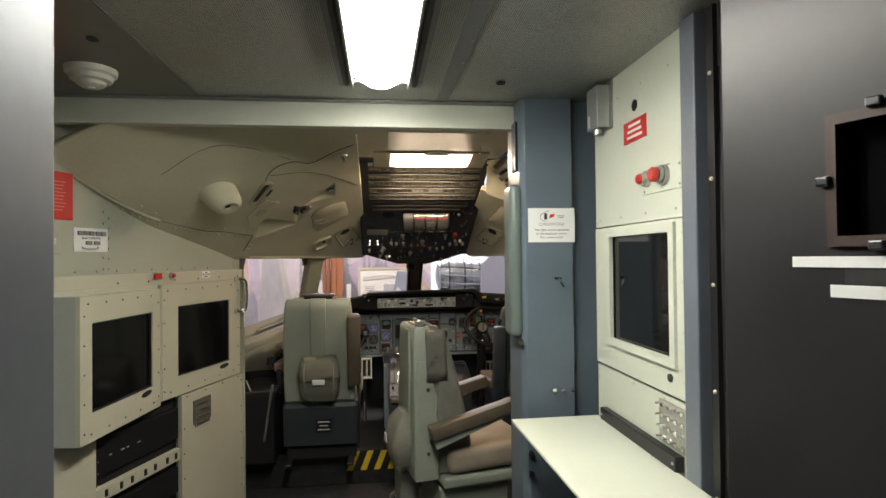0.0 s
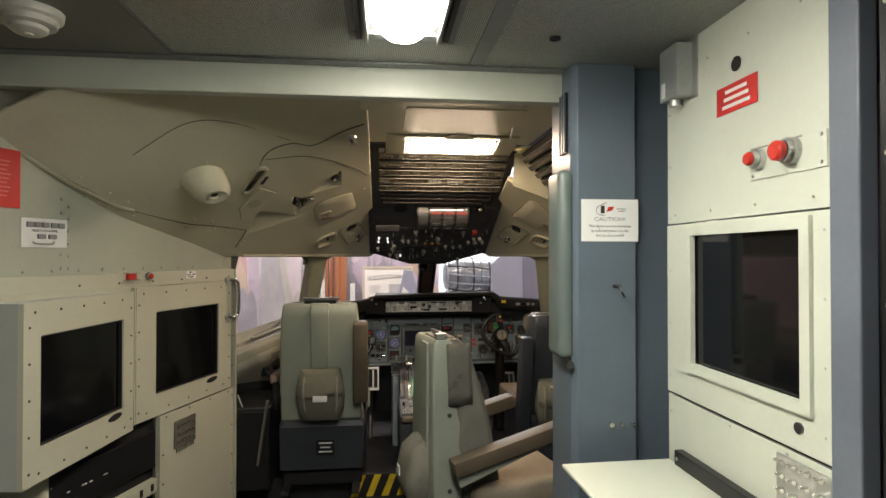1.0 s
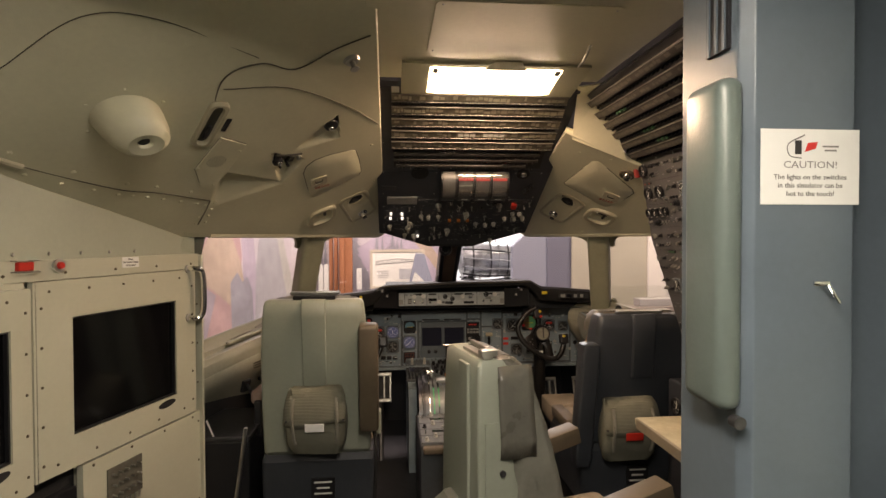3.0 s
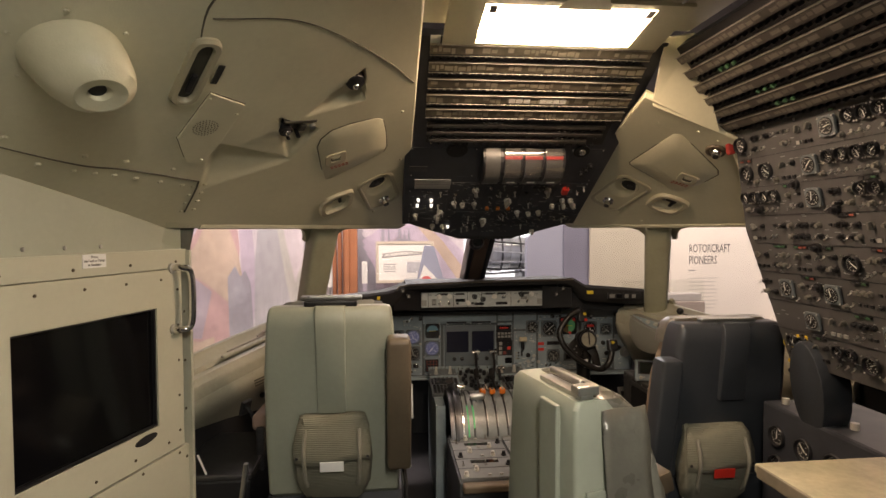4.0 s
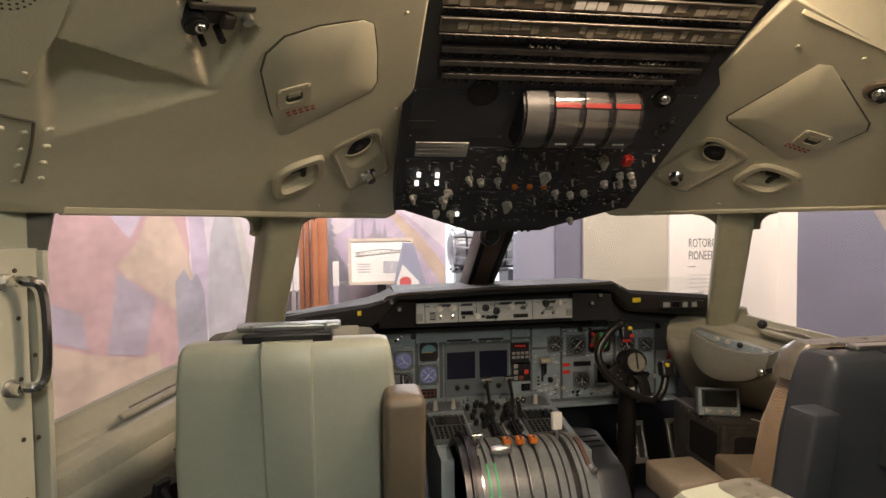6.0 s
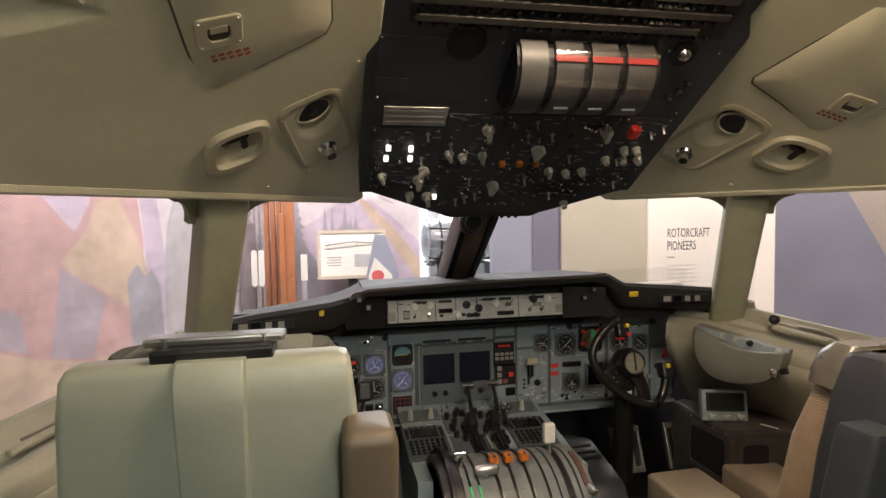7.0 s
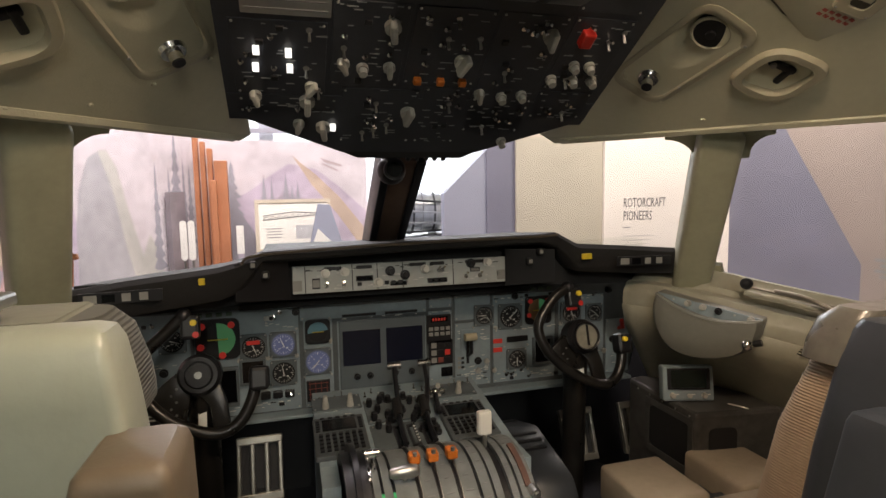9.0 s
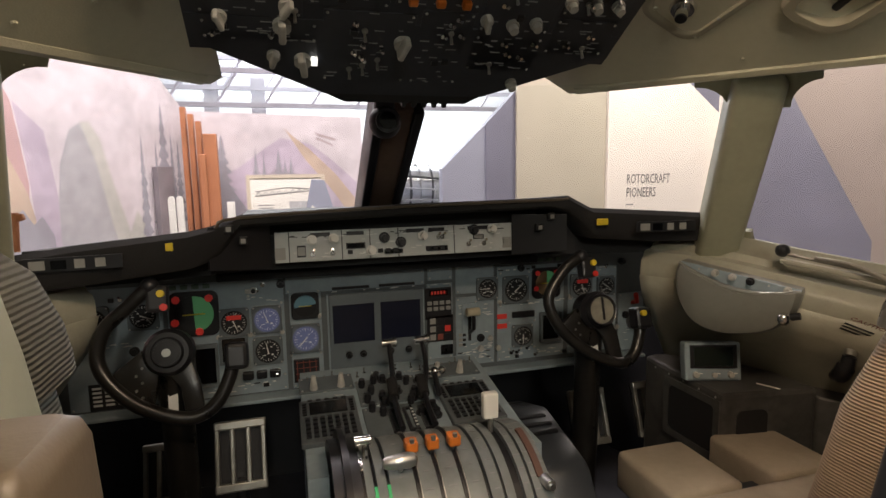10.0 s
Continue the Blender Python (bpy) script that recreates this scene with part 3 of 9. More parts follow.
def gauge(parent, x, y, r, turn=40, face=None, square=False, flag=False, z=0.0):
    z += 0.0035
    g = part("gauge", SQBEZEL if square else BEZEL, None, parent, m=Matrix.Translation((x, y, z)) @ Matrix.Diagonal((r, r, 0.055, 1)))
    dz = 0.14 if square else 0.0
    part("dial_face", face or FACE, None, g, m=Matrix.Translation((0, 0, dz)))
    tagged(part("dial_marks", MARKS, None, g, m=Matrix.Translation((0, 0, dz))), kind="stuff")
    part("needle", NEEDLE, None, g, m=Matrix.Translation((0, 0, dz)) @ pose(0, 0, 0, 0, 0, turn))
    for a in (-1, 1):
        for b in (-1, 1):
            part("screw", RIVET, None, g, m=Matrix.Translation((a, b, 0.14)) @ Matrix.Diagonal((0.9 * 0.003 / 0.0035 / r, 0.9 * 0.003 / 0.0035 / r, 1 / 0.055, 1)))
    if flag:
        part("flag", Box((0, 0.45, 0.1 + dz), (1.1, 0.34, 0.04)), REDLIT, g, "red warning flag")
    return g


def at(parent, mesh, x, y, z=0.0, turn=0.0, s=1.0, name=None):
    return part(name or mesh.name.split(".")[0], mesh, None, parent, m=Matrix.Translation((x, y, z)) @ pose(0, 0, 0, 0, 0, turn) @ Matrix.Diagonal((s, s, s, 1)))


def print_bars(parent, rnd, x0, y0, x1, y1, n, z=0.0, material=None, name="print"):
    """Unreadable small lettering: thin bars of its size."""
    bm = bmesh.new()
    for _ in range(n):
        w = rnd.uniform(0.006, 0.02)
        box(bm, (rnd.uniform(x0 + 0.01, x1 - 0.01), rnd.uniform(y0 + 0.004, y1 - 0.004), z), (w, 0.0022, 0.0006))
    return tagged(part(name, bm, material or PRINT, parent), kind="stuff")


# ---- overhead panel ----
OH = basis((0, 3.57, 1.79), (1, 0, 0), (0, -0.835, 0.55))
ohp = thing("overhead_panel", "dark grey overhead switch panel with rows of circuit breakers", "overhead panel", OH)
inv = OH.inverted()
bm = bmesh.new()
rings = []
for x in (-0.424, 0.372):
    rings.append([inv @ Vector((x - (0.02 if (x > 0 and y > 3.9) else 0), y, z)) for y, z in ((3.150, 2.072), (3.345, 1.9425), (3.53, 1.8165), (3.965, 1.530), (4.0, 1.60), (3.5, 1.95), (3.2, 2.11))])
loft(bm, rings)
part("housing", bm, OHPANEL, ohp)
part("lower_plate", Prism([(-0.422, -0.455), (-0.2, -0.575), (0.12, -0.575), (0.352, -0.455), (0.352, -0.40), (-0.422, -0.40)], 0.05, Matrix.Translation((0, 0, -0.048))), OHPANEL, ohp)
part("visor", Prism([(-0.205, -0.573), (-0.16, -0.60), (0.09, -0.60), (0.122, -0.573)], 0.03, Matrix.Translation((0, 0, -0.03))), BLACK, ohp)
for k in range(5):
    part("comb_tooth", Box((-0.035 + k * 0.022, -0.612, -0.02), (0.011, 0.03, 0.02), 0.003), BLACK, ohp)
# breaker field that faces the rear room
CBM = inv @ basis((0, 3.292, 1.981), (1, 0, 0), (0, -0.8233, 0.5675))
cbf = part("breaker_field", Box((-0.015, 0.0, -0.002), (0.70, 0.33, 0.006)), BLACK, ohp, "field of circuit breakers under silver label strips", m=CBM)
LABELMETAL = mat("label_strip_metal", (0.19, 0.168, 0.13), 0.42, 0.45, vary=0.2, scale=25)
DULLRAIL = mat("dull_rail_metal", (0.34, 0.32, 0.28), 0.42, 0.8, vary=0.2, scale=20)
rnd = random.Random(4)
for k, y in enumerate((0.128, 0.064, 0.0, -0.064, -0.126)):
    st = part("label_strip", Box((-0.015, y, 0.010), (0.69, 0.031, 0.012), 0.001), LABELMETAL, cbf)
    part("rail", Tube([(-0.36, y + 0.019, 0.018), (0.33, y + 0.019, 0.018)], 0.0022, 6), DULLRAIL, st)
    part("rail", Tube([(-0.36, y - 0.019, 0.018), (0.33, y - 0.019, 0.018)], 0.0016, 6), DULLRAIL, st)
    bm = bmesh.new()
    x = -0.35
    while x < 0.31:
        w = rnd.uniform(0.008, 0.026)
        if rnd.random() < 0.78:
            box(bm, (x + w / 2, y + rnd.uniform(-0.005, 0.005), 0.0165), (w, rnd.uniform(0.011, 0.021), 0.0006))
        x += w + 0.004
    tagged(part("label_print", bm, mat("label_print", (0.34, 0.305, 0.235), 0.65, vary=0.2), st), kind="stuff")
    if k == 3:
        for x in (-0.075, -0.05, -0.025, 0.03, 0.052, 0.075, 0.098):
            part("white_tag", Box((x, y, 0.0175), (0.021, 0.019, 0.001)), WHITE, st)
    for c in range(29):
        b = at(cbf, BREAKER, -0.35 + c * 0.0235, y - 0.031, 0.0, s=1.0)
part("tape", Box((-0.345, 0.152, 0.006), (0.03, 0.04, 0.002)), WHITE, cbf, "piece of white tape")
for x, y in ((-0.395, 0.14), (-0.395, -0.13), (0.35, 0.14), (0.35, -0.13)):
    at(cbf, RIVET, x, y, 0.0)
# the flatter part below it
FLM = inv @ basis((0, 3.478, 1.8535), (1, 0, 0), (0, -0.8233, 0.5675))
fl = part("lower_breaker_field", Box((-0.02, 0, 0.001), (0.66, 0.112, 0.003)), BLACK, ohp, m=FLM)
# strips coloured darker than those above, for rows the dome lamp leaves in shade
for y in (0.036, 0.0, -0.036):
    part("label_strip", Box((-0.03 if y > -0.02 else -0.05, y, 0.008), (0.64 if y > -0.02 else 0.58, 0.015, 0.012), 0.002), mat("shaded_label_strip", (0.09, 0.085, 0.08), 0.35, 0.5, vary=0.2, scale=25), fl)
    for c in range(24):
        at(fl, BREAKER, -0.33 + c * 0.026, y - 0.017, 0.002, s=0.85)
    for k in range(4):
        at(fl, TOGGLE, -0.15 + 0.02 * k if y > 0 else 0.13 + 0.02 * k, y + 0.014, 0.004)
# modules with switches
rnd = random.Random(11)
mods = [(-0.405, -0.24, -0.225, -0.40), (-0.235, -0.10, -0.175, -0.37), (-0.095, 0.055, -0.175, -0.36), (0.06, 0.20, -0.175, -0.405), (0.205, 0.335, -0.175, -0.36),
        (-0.405, -0.215, -0.405, -0.452), (-0.21, -0.05, -0.375, -0.54), (-0.045, 0.055, -0.365, -0.54), (0.06, 0.20, -0.41, -0.50), (0.205, 0.335, -0.365, -0.45),
        (-0.405, -0.15, 0.03, -0.14), (0.20, 0.335, 0.03, -0.165)]
for i, (x0, x1, y1, y0) in enumerate(mods):
    mo = part("module_plate", Box(((x0 + x1) / 2, (y0 + y1) / 2, 0.0005), (x1 - x0 - 0.004, y1 - y0 - 0.004, 0.003), 0.0008), OHPANEL, ohp)
    screws(mo, Matrix.Translation((0, 0, 0.002)), [(a, b) for a in (x0 + 0.008, x1 - 0.008) for b in (y0 + 0.008, y1 - 0.008)], s=0.8)
    if i < 10:
        print_bars(mo, rnd, x0, y0, x1, y1, 22, 0.0024, DIMPRINT)
        for _ in range(int((x1 - x0) * (y1 - y0) * 420)):
            at(mo, rnd.choice((TOGGLE, TOGGLE, TOGGLEB, DARKBTN)), rnd.uniform(x0 + 0.014, x1 - 0.014), rnd.uniform(y0 + 0.014, y1 - 0.014), 0.001)
for x, y in ((-0.211, -0.311), (-0.175, -0.321), (-0.125, -0.316), (0.072, -0.377), (0.123, -0.384), (0.166, -0.377), (0.215, -0.329), (0.264, -0.329), (0.308, -0.328), (0.17, -0.529), (-0.37, -0.40), (-0.268, -0.373), (-0.291, -0.479), (0.25, -0.29), (0.285, -0.29)):
    at(ohp, rnd.choice((KNOBS, PADDLE)), x, y, 0.002, rnd.uniform(-40, 40), 1.05)
for x, y, t in ((-0.131, -0.222, 10), (-0.07, -0.438, -15), (0.17, -0.221, 5), (0.013, -0.293, -20), (-0.275, -0.412, 0), (-0.242, -0.487, 10)):
    at(ohp, PADDLE, x, y, 0.002, t, 1.35)
for x, y in ((-0.362, -0.288), (-0.308, -0.291), (-0.365, -0.327), (-0.306, -0.327), (-0.222, -0.487)):
    at(ohp, LIGHTSW, x, y, 0.002)
part("red_guard", Box((0.241, -0.216, 0.012), (0.026, 0.034, 0.02), 0.004), RED, ohp, "red switch guard")
for x in (-0.066, -0.019, 0.026):
    part("orange_guard", Box((x, -0.345, 0.008), (0.016, 0.014, 0.014), 0.003), ORANGE, ohp, "small orange guard")
part("name_plate", Box((-0.372, -0.092, 0.003), (0.07, 0.03, 0.002)), DARKMETAL, ohp)
pp = part("paper_plate", Box((-0.309, -0.185, 0.003), (0.144, 0.058, 0.003), 0.001), ALU, ohp, "scratched metal placard")
for k in range(3):
    part("print_line", Box((-0.309, -0.168 - k * 0.017, 0.0048), (0.13, 0.0025, 0.0006)), GREYINK, pp)
for x in (-0.232, 0.243):
    h = part("speaker_hole", cyl(Cyl((x, 0.018, 0.002), 0.04 if x < 0 else 0.03, 0.003, seg=28), (x, 0.018, 0.004), 0.03, 0.004, seg=24), MATTE, ohp, "round black recess")
    if x > 0:
        part("eyeball", ball(bmesh.new(), (x, 0.018, 0.004), 0.016), CHROME, h, smooth=True)
for k in range(3):
    at(ohp, KNOBD, 0.30 - 0.012 * k, -0.06 - 0.024 * k, 0.002, s=0.9)
# three guarded fire handles on a drum
mat("faded_red_bar", (0.36, 0.04, 0.035), 0.4, vary=0.1)
GUNMETAL = mat("worn_grey_drum", (0.095, 0.095, 0.092), 0.42, 0.3, vary=0.15, scale=18, dirt=0.2)


def drum(x0, x1, r, a0, a1, cy=0.0, cz=0.0, n=14):
    pts = [(cy + r * math.cos(a), cz + r * math.sin(a)) for a in np.linspace(radians(a0), radians(a1), n)]
    return loft(bmesh.new(), [[(x, y, z) for y, z in pts] for x in (x0, x1)])


fh = part("handle_drum", drum(-0.135, 0.175, 0.078, 0, 180, -0.048, 0.0), BLACK, ohp)
for k, x in enumerate((-0.128, -0.055, 0.022, 0.100)):
    w = 0.058 if k else 0.055
    h = part("fire_handle", drum(x, x + w if k < 3 else x + 0.062, 0.086, 5, 175, -0.048, 0.0), GUNMETAL, ohp, "curved grey engine fire handle", smooth=True)
    if k:
        part("red_bar", drum(x - 0.004, x + 0.062, 0.0895, 27, 35, -0.048, 0.0, 6), MATS["faded_red_bar"], h, "red grip bar")
        g = part("clear_guard", drum(x - 0.006, x + 0.066, 0.097, 8, 80, -0.048, 0.0), CLEAR, h, "clear plastic guard", smooth=True)
        g.visible_shadow = False
        part("print_bar", Box((x + 0.03, -0.068, 0.085), (0.03, 0.004, 0.002), 0, pose(0, 0, 0, 0, 0, 0)), PRINT, h)

# compass under the panel
cp = thing("standby_compass", "black standby compass hanging from the centre post", "compass", pose(-0.045, 4.27, 1.47))
part("body", ball(bmesh.new(), (0, 0, -0.03), 0.04), BLACK, cp, smooth=True)
part("bezel", Cyl((0, -0.036, -0.03), 0.027, 0.012, "y"), BLACK, cp)
part("window", Cyl((0, -0.043, -0.03), 0.02, 0.004, "y"), SCREEN, cp)
part("bracket", Box((0, 0.01, 0.03), (0.05, 0.05, 0.08), 0.01), BLACK, cp)

# ---- dome lamp ----
dl = thing("dome_lamp", "glowing dome lamp in the deck ceiling", "ceiling lamp", pose(0.005, 3.055, 2.088, 169, 0, 0))
part("frame", framed(bmesh.new(), 0.66, 0.24, (-0.235, -0.098, 0.235, 0.098), 0.016), LINING, dl)
part("diffuser", loft(bmesh.new(), [[(x, y, z) for x, y in round_rect(0.46 - q, 0.19 - q * 0.6, 0.02)] for z, q in ((-0.002, 0.0), (0.012, 0.0), (0.022, 0.03), (0.026, 0.08))]), DOME, dl, "glowing frosted lens", smooth=True)
part("flap", Prism([(-0.075, -0.03), (0.075, -0.03), (0.045, 0.03), (-0.045, 0.03)], 0.003, Matrix.Translation((0.03, 0.125, 0.018))), LINING, dl)
for k in (-1, 1):
    part("clip", Box((k * 0.215, 0.088, 0.024), (0.02, 0.03, 0.006), 0.002), ALU, dl)
# ceiling panels of the deck
for x0, y0, x1, y1 in ((-0.36, 2.2, -0.10, 2.40), (-0.07, 2.2, 0.17, 2.40), (0.2, 2.2, 0.39, 2.40), (-0.25, 2.45, 0.25, 2.84)):
    p = thing("ceiling_hatch", "olive-cream ceiling access panel with fine joints", "ceiling panel", pose((x0 + x1) / 2, (y0 + y1) / 2, 2.105, 180, 0, 0), group="deck ceiling panels", kind="structure")
    part("plate", Prism(round_rect(x1 - x0, y1 - y0, 0.02), 0.004, None, 0.0015), LINING, p)
    screws(p, Matrix.Translation((0, 0, 0.004)), [(a * ((x1 - x0) / 2 - 0.02), b * ((y1 - y0) / 2 - 0.02)) for a in (-1, 1) for b in (-1, 1)])
ch = thing("pull_chain", "short metal chain hanging at the ceiling panel", "chain", pose(0.24, 2.7, 2.09))
for k in range(11):
    part("link", cyl(bmesh.new(), (0.003 * k, 0.018 * k, -0.004 - 0.01 * math.sin(k * 0.3)), 0.004, 0.016, "y", 6), ALU, ch)


# ---- fittings on the lining ----
def on_lining(x, y, off=0.0, spin=0.0):
    """A pose on the lining: z points into the deck, x runs outboard-inboard to the right."""
    s = 1 if x > 0 else -1
    u = abs(x)
    z = lining_z(u, y)
    dx = (lining_z(u + 0.01, y) - lining_z(u - 0.01, y)) / 0.02 * s
    dy = (lining_z(u, y + 0.01) - lining_z(u, y - 0.01)) / 0.02
    n = Vector((dx, dy, -1)).normalized()
    xa = Vector((1, 0, dx)).normalized()
    m = basis(Vector((x, y, z)) + n * off, xa, n.cross(xa))
    return m @ pose(0, 0, 0, 0, 0, spin)


RIM = mat("recess_rim_paint", (0.43, 0.40, 0.29), 0.4, vary=0.06, bump=0.05)
JOINT = mat("joint_dark", (0.10, 0.092, 0.068), 0.8, vary=0.2)
DARKREC = mat("recess_dark", (0.05, 0.047, 0.035), 0.5, vary=0.2, scale=20)


def ring_plate(pts_out, pts_in, h0, h1, deep):
    """A raised rim with a sunk middle."""
    bm = bmesh.new()
    loft(bm, [[(x, y, 0) for x, y in pts_out], [(x, y, h0) for x, y in pts_out], [(x * 0.94, y * 0.94, h1) for x, y in pts_out], [(x, y, h1) for x, y in pts_in], [(x * 0.92, y * 0.92, deep) for x, y in pts_in]], cap=False)
    return bm


# conical air outlet
vn = thing("air_outlet", "olive-cream conical air outlet on the lining", "air outlet", on_lining(-1.075, 2.625, 0.0, 0))
rings = [(0.088, 0.0), (0.086, 0.02), (0.078, 0.06), (0.066, 0.085), (0.045, 0.098), (0.022, 0.092), (0.014, 0.075)]
part("cone", loft(bmesh.new(), [[(r * math.cos(a) + z * 0.25, r * math.sin(a) * 0.92 - z * 0.2, z) for a in np.linspace(0, 2 * math.pi, 28, endpoint=False)] for r, z in rings], cap=False), LINING, vn, smooth=True)
part("hole", Cyl((0.02, -0.017, 0.08), 0.016, 0.006), MATTE, vn)
screws(vn, Matrix(), [(0.105 * math.cos(k * 1.05), 0.1 * math.sin(k * 1.05)) for k in range(6)], BOLT)


def outline_on(m, pts):
    """Points of the lining, as an outline in the plane of m."""
    inv_m = m.inverted()
    return [tuple((inv_m @ on_lining(x, y).translation)[:2]) for x, y in pts]


def ashtray(x, y, spin):
    t = thing("lining_recess", "pale moulded recess with a dark latch inside", "recess", on_lining(x, y, 0.0, spin), group="lining recesses")
    o = [(0.070 * math.copysign(abs(math.cos(a)) ** 0.6, math.cos(a)) + 0.016 * math.sin(a), 0.070 * math.copysign(abs(math.sin(a)) ** 0.6, math.sin(a))) for a in np.linspace(0, 2 * math.pi, 32, endpoint=False)]
    i = [(a * 0.72, b * 0.74) for a, b in o]
    part("rim", ring_plate(o, i, 0.006, 0.013, -0.006), RIM, t, smooth=True)
    part("latch", box(Box((0.0, 0.012, -0.012), (0.06, 0.014, 0.014), 0.004), (0.018, -0.004, -0.010), (0.014, 0.05, 0.012), 0.004), BLACK, t)
    part("pin", Cyl((-0.02, 0.012, -0.006), 0.006, 0.012), ALU, t)
    return t


ashtray(-0.687, 3.700, -12)
ashtray(0.674, 3.722, 12)
for s, cx, cy, dh, dk in ((-1, -0.518, 3.785, 0.088, -0.090), (1, 0.502, 3.815, 0.086, -0.087)):
    t = thing("knob_plate", "moulded corner plate with a black hole and chrome knob", "lamp plate", on_lining(cx, cy, 0.0, 0), group="corner plates")
    o = [(a + s * 0.004, b) for a, b in round_rect(0.15, 0.295, 0.04)]
    part("plate", ring_plate(o, [(a * 0.84, b * 0.9) for a, b in o], 0.003, 0.005, -0.002), RIM, t, smooth=True)
    o = [(0.040 * math.cos(a), 0.034 * math.sin(a)) for a in np.linspace(0, 2 * math.pi, 24, endpoint=False)]
    hm = Matrix.Translation((0.0, dh, -0.004)) @ pose(0, 0, 0, 0, 0, 20 * -s)
    part("hole", Prism(o, 0.026, hm @ Matrix.Translation((0, 0, -0.024))), MATTE, t)
    part("hole_rim", ring_plate([(a * 1.12, b * 1.12) for a, b in o], o, 0.002, 0.005, 0.001), RIM, t, smooth=True, m=hm)
    part("hole_centre", Cyl((0, 0, 0.006), 0.010, 0.006), BLACK, t, m=hm)
    kb = part("knob", cyl(Cyl((0.0, dk, 0.004), 0.026, 0.008, seg=24, r2=0.022), (0, dk, 0.016), 0.014, 0.022, seg=20, r2=0.012), CHROME, t, smooth=True)
    part("knob_cap", Cyl((0, dk, 0.028), 0.0115, 0.004), BLACK, kb)
    screws(t, Matrix.Translation((0, 0, 0.004)), [(-s * -0.068, 0.11), (-s * -0.068, -0.06)], s=1.2)
# access hatches
HATCHES = ((-1, (-0.600, 3.372), (-0.661, 3.384), ((-0.705, 3.283), (-0.690, 3.245), (-0.655, 3.222), (-0.60, 3.228), (-0.52, 3.255), (-0.502, 3.275), (-0.494, 3.36), (-0.492, 3.455), (-0.503, 3.482), (-0.60, 3.497), (-0.690, 3.512), (-0.706, 3.498), (-0.708, 3.40))),
           (1, (0.580, 3.490), (0.652, 3.531), ((0.452, 3.592), (0.474, 3.47), (0.495, 3.345), (0.518, 3.333), (0.61, 3.375), (0.700, 3.415), (0.714, 3.436), (0.70, 3.53), (0.668, 3.630), (0.645, 3.636), (0.55, 3.615), (0.46, 3.605))))
for s, (cx, cy), (lx, ly), o in HATCHES:
    hm = on_lining(cx, cy, 0.0, 0)
    t = thing("lining_hatch", "olive-cream access hatch with a latch and red print", "hatch", hm, group="lining hatches")
    o = outline_on(hm, o)
    lx, ly = outline_on(hm, [(lx, ly)])[0]
    part("gap", ring_plate([(a * 1.03, b * 1.03) for a, b in o], [(a * 1.0, b * 1.0) for a, b in o], 0.001, 0.0015, 0.0), JOINT, t)
    part("door", loft(bmesh.new(), [[(a, b, 0.0) for a, b in o], [(a, b, 0.002) for a, b in o], [(a * 0.975, b * 0.975, 0.004) for a, b in o], [(a * 0.4, b * 0.4, 0.0045) for a, b in o]]), LINING, t, smooth=True)
    la = part("latch_plate", ring_plate(round_rect(0.072, 0.066, 0.010), round_rect(0.036, 0.034, 0.010), 0.003, 0.004, 0.0), RIM, t, m=Matrix.Translation((lx, ly, 0.004)) @ pose(0, 0, 0, 0, 0, 14 * s))
    part("latch", Prism(round_rect(0.034, 0.030, 0.010), 0.002), DARKREC, la)
    part("tongue", Box((0, 0.008, 0.003), (0.026, 0.014, 0.003), 0.001), RIM, la)
    screws(la, Matrix.Translation((0, 0, 0.004)), [(a * 0.029, b * 0.026) for a in (-1, 1) for b in (-1, 1)], s=0.7)
    for k in range(5):
        for r in range(2):
            part("print_bar", Box((lx - 0.026 + k * 0.013, ly - 0.048 - 0.011 * r + 0.003 * k * s, 0.0052), (0.009, 0.006, 0.0006)), mat("red_print", (0.36, 0.08, 0.05), 0.6, vary=0), t)
# grip recess, faceted cover, lamps in the wedges
t = thing("grip_recess", "pale slanted grip recess in the lining", "recess", on_lining(-0.905, 2.775, 0.0, 47))
o = round_rect(0.215, 0.062, 0.026)
part("rim", ring_plate(o, [(a * 0.86, b * 0.6) for a, b in o], 0.006, 0.012, 0.001), RIM, t, smooth=True)
# flat dark plate stands in for the shade inside the recess
part("hollow", Prism([(a * 0.84, b * 0.58) for a, b in o], 0.0015), DARKREC, t)
part("lever", Box((-0.03, 0.0, 0.008), (0.06, 0.014, 0.01), 0.004), BLACK, t)
part("tag", Box((0.0, -0.052, 0.002), (0.06, 0.014, 0.003)), BLACK, t)
spm = on_lining(-0.945, 2.968, 0.0, 0)
t = thing("speaker_cover", "faceted flat speaker cover on the lining", "speaker", spm)
o = outline_on(spm, [(-0.897, 2.857), (-0.842, 2.945), (-0.855, 2.965), (-0.93, 3.05), (-1.003, 3.112), (-1.03, 3.075), (-1.012, 2.965)])
part("gap", Prism([(a * 1.025, b * 1.025) for a, b in o], 0.001), JOINT, t)
part("plate", Prism(o, 0.005, None, 0.0015), LINING, t)
SPK = link("speaker_hole", cyl(bmesh.new(), (0, 0, 0), 0.0018, 0.0008, seg=6), DARKREC)
for r in range(5):
    for k in range(max(1, r * 6)):
        a = k * 2 * math.pi / max(1, r * 6)
        at(t, SPK, r * 0.0075 * math.cos(a), r * 0.0075 * math.sin(a), 0.0052)
screws(t, Matrix.Translation((0, 0, 0.005)), [(a * 0.86, b * 0.86) for a, b in o[::2]], BOLT, 0.8)
